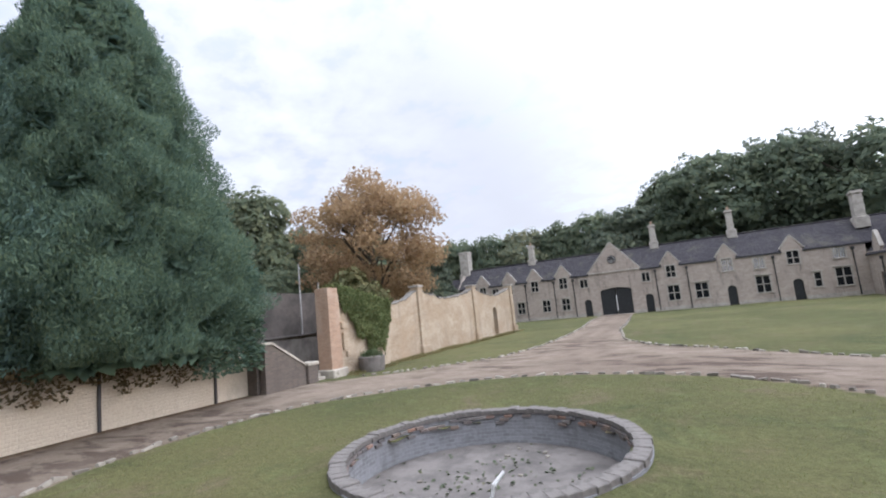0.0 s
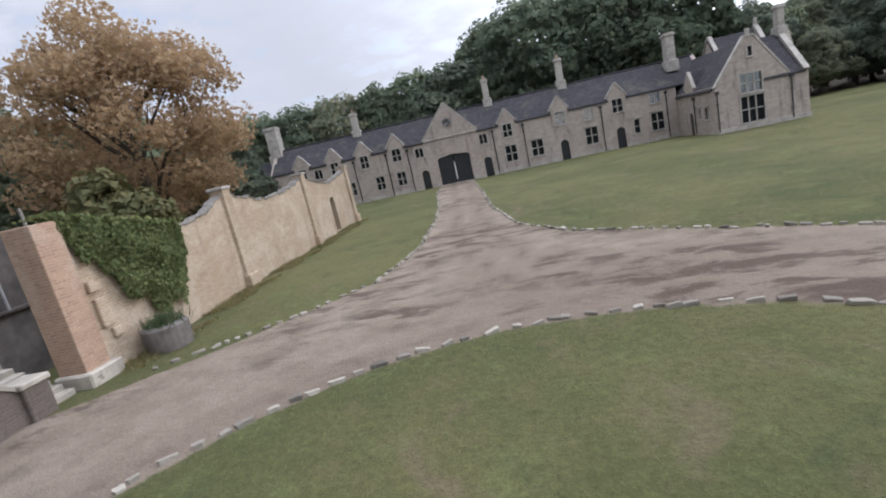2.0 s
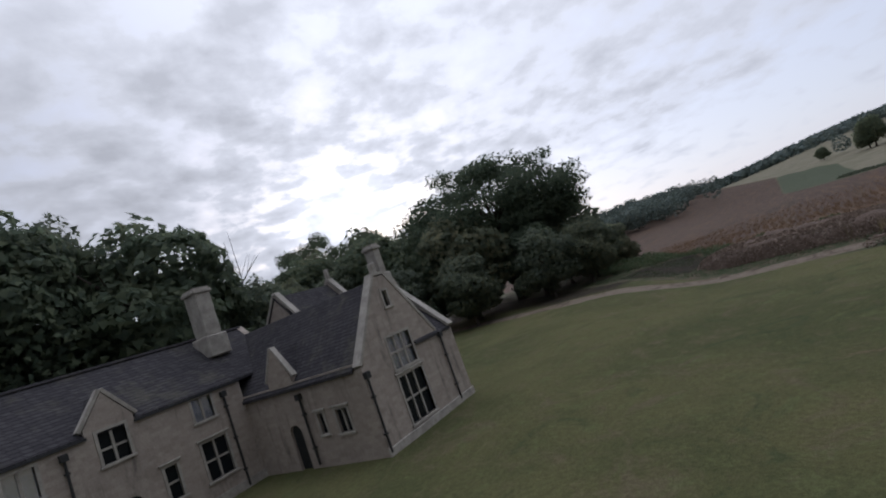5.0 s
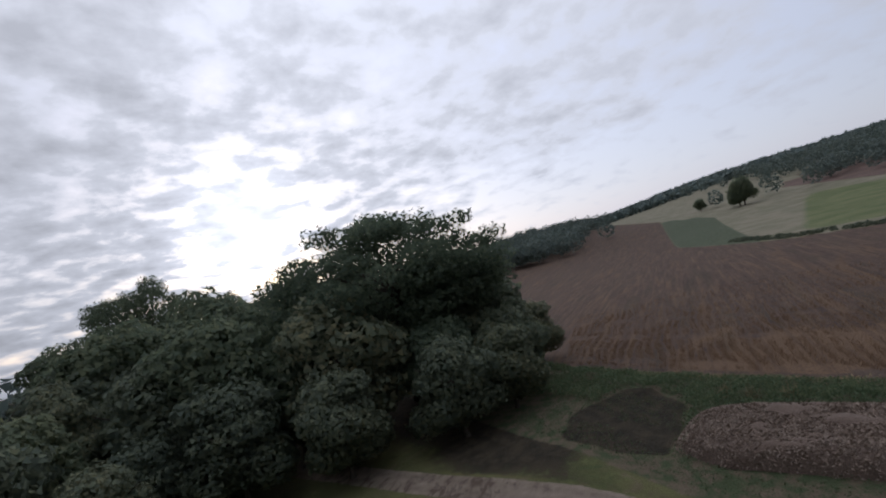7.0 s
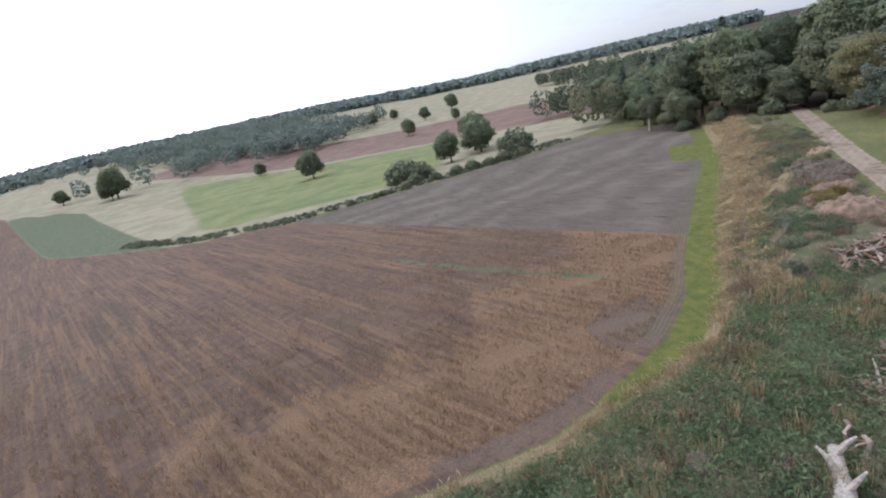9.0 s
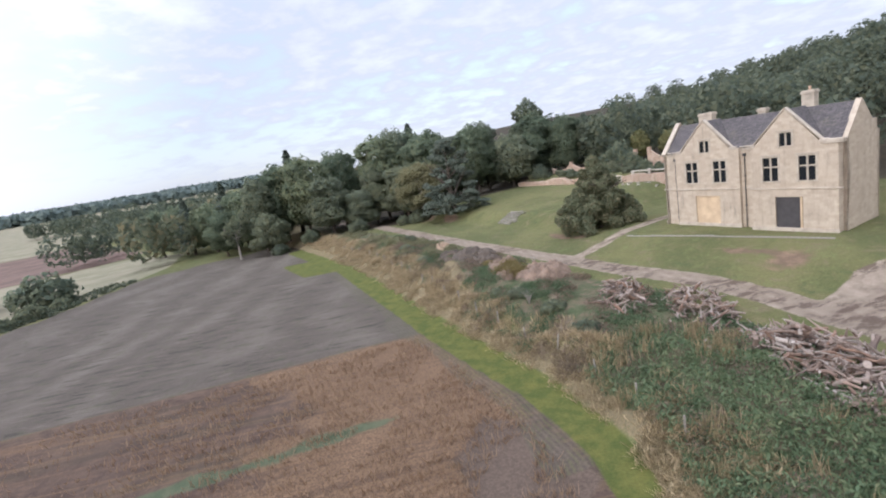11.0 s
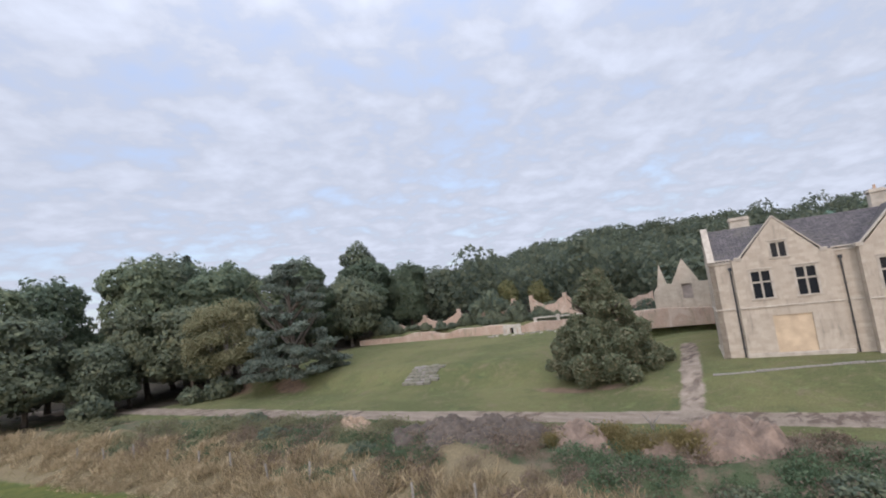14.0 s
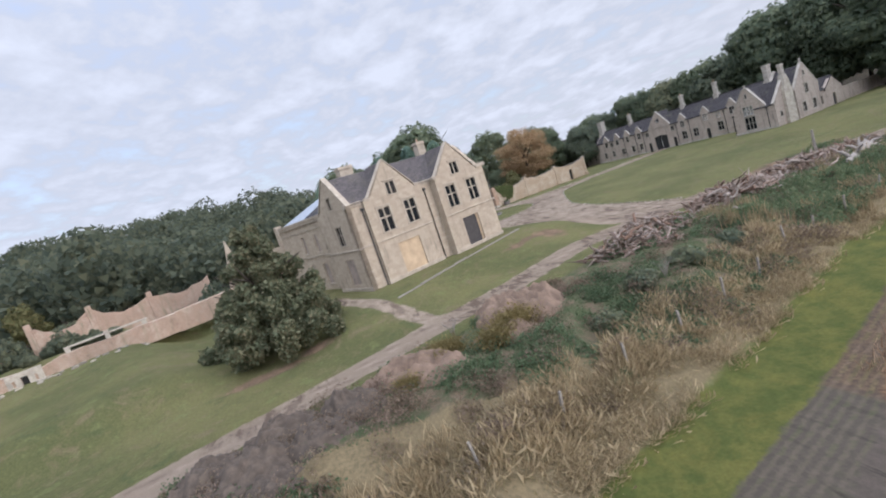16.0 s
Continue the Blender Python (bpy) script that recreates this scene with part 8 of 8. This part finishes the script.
strew("lawn_tufts", "short uneven grass of the round lawn", "grass", pts, lambda at: blades(at, 0.055, 0.014, 0.6, r), L_GRASS)
pts = scatter(9000, -17.3, -16.2, 19.5, 46, lambda x, y: clumpy(x, y, 1.3, 2.0) > 0.4, r)
strew("wall_foot_weeds", "rough grass along the foot of the garden wall", "grass", pts, lambda at: blades(at, 0.16, 0.03, 0.6, r), L_VERGE)


def mound(name, label, x, y, rx, ry, h, mat, seed, turn=0.0, rough=0.3, flat=2.2, square=2.0):
    bm = bmesh.new()
    n = 34
    grid = [[None] * n for _ in range(n)]
    for i in range(n):
        for j in range(n):
            u, v = 2 * i / (n - 1) - 1, 2 * j / (n - 1) - 1
            d = (abs(u) ** square + abs(v) ** square) ** (1 / square)
            k = noise.fractal(Vector((u * 2.2 + seed, v * 2.2, seed)), 1.0, 2.0, 4)
            k += 0.45 * noise.fractal(Vector((u * 7 + seed, v * 7, seed)), 1.0, 2.0, 3)
            top = max(0.0, 1 - d ** flat) ** 0.75
            grid[i][j] = bm.verts.new((u * rx, v * ry, h * top * (1 + rough * k) + 0.12 * k * (d < 1) - (0.35 if d > 0.97 else 0.05)))
    for i in range(n - 1):
        for j in range(n - 1):
            if (abs(2 * i / (n - 1) - 1) ** square + abs(2 * j / (n - 1) - 1) ** square) ** (1 / square) < 1.05:
                bm.faces.new((grid[i][j], grid[i + 1][j], grid[i + 1][j + 1], grid[i][j + 1]))
    me = mesh_of(name, bm, mat)
    for f in me.polygons:
        f.use_smooth = True
    ob = tagged(new(name, me), label, "mound", "spoil mounds")
    ob.matrix_basis = pose(x, y, float(ground(x, y)) - 0.1, 0, 0, turn)
    return ob


M_REDSOIL = plain("reddish_sandy_soil", (0.215, 0.148, 0.105), 0.95, 0.5, 1.3, bump=1.0, fine_scale=9.0, dirt=(0.2, 0.13, 0.09))
M_GREYSOIL = plain("grey_brown_spoil", (0.105, 0.08, 0.06), 0.95, 0.55, 2.2, bump=1.0, fine_scale=7.0, dirt=(0.07, 0.062, 0.04))
mound("earth_mound", "rounded heap of reddish sandy soil", 51.8, -19.6, 3.6, 3.0, 1.5, M_REDSOIL, 1.0, 20, 0.55)
mound("earth_mound", "spill of sandy soil below the soil heap", 55.0, -22.4, 2.6, 1.7, 0.9, M_REDSOIL, 4.0, 40, 0.4)
mound("earth_mound", "low reddish soil heap beside the track", 53.6, -27.8, 3.8, 2.2, 0.9, M_REDSOIL, 2.0, 50, 0.5)
for k, (x, y, a, b, h) in enumerate(((54.6, -32.0, 2.6, 1.9, 1.1), (56.6, -33.6, 2.2, 1.7, 0.9), (53.2, -35.4, 2.4, 1.7, 0.9), (56.0, -37.0, 2.6, 1.9, 1.0), (54.4, -39.2, 2.5, 1.8, 0.9), (57.4, -40.2, 2.3, 1.7, 0.8), (58.6, -36.0, 2.0, 1.5, 0.7))):
    mound("earth_mound", "tipped heap of grey-brown spoil on the bank", x, y, a, b, h, M_GREYSOIL, 10.0 + k, 37 * k, 0.4)
mound("earth_mound", "sandy soil scar at the wood's end of the bank", 56.6, -48.5, 3.8, 1.3, 0.6, plain("pale_sand", (0.34, 0.24, 0.155), 0.95, 0.45, 2.2, bump=1.0, dirt=(0.12, 0.11, 0.05)), 5.0, 75, 0.9)
for k, (x, y, a, b) in enumerate(((51.8, 22.1, 1.3, 1.0), (51.4, 24.8, 1.7, 1.2), (53.4, 21.0, 0.9, 0.7), (56.9, 22.4, 1.0, 0.8))):
    mound("earth_mound", "small bare spoil heap among nettles", x, y, a, b, 0.45, M_GREYSOIL, 20.0 + k, 50 * k, 0.5)
mound("bark_mound", "long flat-topped heap of wood chip and bark", 57.0, 36.3, 9.2, 4.2, 1.6, M_CHIP, 7.0, 65.6, 0.3, 9.0, 4.0)
rr = np.random.default_rng(77)
u, v = rr.uniform(-1, 1, 14000), rr.uniform(-1, 1, 14000)
dd = (np.abs(u) ** 4 + np.abs(v) ** 4) ** 0.25
k = dd < 1.03
u, v, dd = u[k], v[k], dd[k]
top = np.clip(1 - dd ** 9, 0, 1) ** 0.75 * 1.65
at = np.stack([u * 9.5, v * 4.3, top + 0.05], 1)
chips = tagged(new("bark_litter", quads_mesh("bark_litter", leaf_quads(at, np.array([[0, 0, 1.0]]), 0.24, 0.9, 0.4, rr), L_CHIP)), "loose bark and wood chip over the heap", "wood chip", kind="stuff")
chips.matrix_basis = pose(57.0, 36.3, float(ground(57.0, 36.3)) - 0.1, 0, 0, 65.6)
bm = bmesh.new()
for k in range(26):
    a = rng.uniform(0, 6.28)
    tube(bm, [(0, 0, 0), (0.25 * math.cos(a), 0.25 * math.sin(a), 0.9), (0.7 * math.cos(a + 0.3), 0.7 * math.sin(a + 0.3), 1.5)], [0.02, 0.014, 0.006], 4, False)
twig_mesh = mesh_of("twigs", bm, M_PALEBARK)
for x, y, s in ((54.9, -22.4, 0.7), (50.8, -24.2, 0.8), (57.0, -12.0, 0.9)):
    tagged(new("dead_bush", twig_mesh), "pale dry leafless bush standing on the bank", "shrub", "dead bushes").matrix_basis = pose(x, y, float(ground(x, y)), 0, 0, 90 * s) @ Matrix.Scale(s, 4)
broom = thing("broom_bush", "olive-yellow broom bush on a soil heap", "shrub", group="broom bushes")
part("foliage", quads_mesh("foliage", np.concatenate([blades(rng.normal(size=(1500, 3)) * (0.5, 0.5, 0.05), 1.3, 0.05, 0.5), leaf_quads(rng.normal(size=(900, 3)) * (0.65, 0.65, 0.3) + (0, 0, 0.8), np.array([[0, 0, 1.0]]), 0.22)]), leaves("broom_olive", [(0.045, 0.042, 0.02), (0.08, 0.066, 0.028), (0.125, 0.095, 0.04)])), None, broom)
settle(broom, 55.2, -23.2, 0.85)
for x, y, s in ((53.4, -25.8, 0.75), (54.2, -21.4, 0.95), (55.2, -28.9, 0.5)):
    plant(broom, x, y, s)
for k, (x, y, s) in enumerate(((57.2, -14, 0.5), (56, -9, 0.55), (58.2, -18, 0.4), (55.5, -4, 0.5), (61.5, -41, 0.5), (62.5, -52, 0.6), (60.5, -60, 0.7))):
    plant(shrub, x, y, s, s * 0.75)

# timber stacks: grubbed roots, logs and brushwood
log_meshes = []
for k in range(5):
    bm = bmesh.new()
    rr = np.random.default_rng(200 + k)
    p = [(-0.5 + 0.25 * i, 0.05 * rr.normal(), 0.05 * rr.normal()) for i in range(5)]
    tube(bm, p, [0.07 * (1 + 0.2 * rr.normal()) for _ in p], 8)
    if k > 1:
        for _ in range(k):
            i = int(rr.integers(1, 4))
            d = rr.normal(size=3) * 0.2
            tube(bm, [p[i], tuple(np.add(p[i], d)), tuple(np.add(p[i], d * 1.6 + rr.normal(size=3) * 0.06))], [0.045, 0.035, 0.012], 6)
    log_meshes.append(mesh_of("log", bm, M_LOG))


def timber_stack(label, cx, cy, rx, ry, n, high, turn, long=1.7, seed=0):
    rr = np.random.default_rng(seed)
    st = thing("timber_stack", label, "timber", pose(cx, cy, float(ground(cx, cy)), 0, 0, turn), "timber stacks")
    for _ in range(n):
        a, q = rr.uniform(0, 6.28), math.sqrt(rr.random())
        x, y = rx * q * math.cos(a), ry * q * math.sin(a)
        wx, wy, _ = st.matrix_basis @ Vector((x, y, 0))
        z = float(ground(wx, wy)) - st.matrix_basis.translation.z + 0.1 + high * max(0, 1 - q * q) * rr.random()
        s = long * rr.uniform(0.5, 1.35)
        fat = rr.uniform(0.7, 1.7)
        part("log", log_meshes[int(rr.integers(5))], None, st).matrix_basis = pose(x, y, z, rr.uniform(0, 360), rr.normal() * 22, rr.uniform(0, 360)) @ Matrix.Diagonal((s, s * 0.6 * fat, s * 0.6 * fat, 1))


timber_stack("heap of broken brown branches and stumps", 49.6, -7.4, 3.6, 2.2, 130, 1.5, 60, 1.4, 1)
timber_stack("heap of weathered roots and split logs", 46.6, -1.6, 4.2, 2.2, 150, 1.6, 70, 1.4, 2)
timber_stack("long pile of bleached grey logs and roots", 46.9, 9.3, 6.2, 2.6, 230, 1.9, 83, 2.0, 3)
timber_stack("long pile of bleached grey logs and roots", 46.4, 20.5, 5.5, 2.2, 130, 1.3, 84, 1.9, 4)
timber_stack("scattered grey timber at the end of the pile", 47.5, 29.0, 3.5, 1.8, 50, 0.8, 75, 1.6, 5)
# one whole bleached trunk lies by itself with its root plate
trunk = thing("fallen_tree", "big bleached fallen tree with broken root plate", "tree", pose(51.1, 21.4, float(ground(51.1, 21.4)) + 0.4, 0, 0, 100))
rr = np.random.default_rng(9)
M_BLEACH = plain("bleached_trunk_wood", (0.36, 0.32, 0.28), 0.9, 0.5, 5.0, bump=0.8, dirt=(0.26, 0.17, 0.11))
part("bole", tube(bmesh.new(), [(-2.6, 0.1, -0.1), (-1.2, 0, 0), (0.4, 0.1, 0.05), (1.8, -0.05, 0.15), (2.5, 0.0, 0.25)], [0.34, 0.4, 0.44, 0.55, 0.7], 12), M_BLEACH, trunk)
for k in range(8):
    a = 2 * math.pi * k / 8
    part("root", tube(bmesh.new(), [(2.3, 0.3 * math.cos(a), 0.2 + 0.3 * math.sin(a)), (2.8, 0.8 * math.cos(a), 0.3 + 0.7 * math.sin(a)), (3.1 + 0.2 * rr.normal(), 1.3 * math.cos(a + 0.3), 0.35 + 1.1 * math.sin(a + 0.3))], [0.22, 0.14, 0.04], 7), M_BLEACH, trunk)
for k in range(3):
    part("branch_stub", tube(bmesh.new(), [(-1.8 + 1.3 * k, 0, 0.2), (-2.1 + 1.3 * k, 0.5 * (-1) ** k, 0.9), (-2.3 + 1.2 * k, 0.9 * (-1) ** k, 1.2)], [0.2, 0.13, 0.07], 7), M_BLEACH, trunk)
for x, y, s, k in ((50.9, 17.2, 1.5, 3), (50.2, 18.3, 1.6, 4), (51.6, 15.6, 1.1, 2), (50.9, 4.0, 1.3, 2), (49.0, 14.6, 1.2, 4), (50.6, 0.0, 0.9, 3)):
    tagged(new("tree_stump", log_meshes[k]), "pale uprooted stump lying in weeds", "stump", "stumps").matrix_basis = pose(x, y, float(ground(x, y)) + 0.3, 20, 30, 70 * s) @ Matrix.Diagonal((s, s * 1.6, s * 1.6, 1))
post_mesh = mesh_of("post_shaft", boxed(-0.055, 0.055, -0.055, 0.055, -0.4, 1.25, bevel=0.012), M_PALEBARK)
for k, y in enumerate(np.arange(-72, 14, 4.3)):
    x = float(field_edge(y)) - 4.6 - 1.2 * float(smooth(-10, -40, y))
    p = tagged(new("fence_post", post_mesh), "grey weathered wooden fence post in dry grass", "post", "field fence posts")
    p.matrix_basis = pose(x, y, float(ground(x, y)), 4 * rng.normal(), 4 * rng.normal(), 0)
marker = thing("gatepost", "tall pale stone post beside the rough bank", "post", pose(43.0, 29.5, float(ground(43, 29.5))))
part("post_shaft", tube(bmesh.new(), [(0, 0, -0.3), (0, 0, 2.6)], [0.2, 0.12], 7), M_PALEBARK, marker)

# low hedge and ditch bank along the far side of the ploughed field
line = [(226, 6), (189, -1), (163, -17), (149, -42), (131, -76), (124, -100)]
hc = []
for (ax, ay), (bx, by) in zip(line, line[1:]):
    run = math.hypot(bx - ax, by - ay)
    for q in np.arange(0, run, 1.6):
        for side, rad in ((1.0, 1.5), (6.5, 1.1)):
            if rng.random() < 0.85:
                hc.append((ax + (bx - ax) * q / run + side * 0.8 + 0.4 * rng.normal(), ay + (by - ay) * q / run - side * 0.45 + 0.4 * rng.normal(), rad * rng.uniform(0.7, 1.25), rad * rng.uniform(0.5, 0.9)))
stuff("field_hedge", "low rough hedge along the ditch between the fields", "hedge", domes(hc, 45, 0.6, 0.8, 0.6, r), L_HILL)
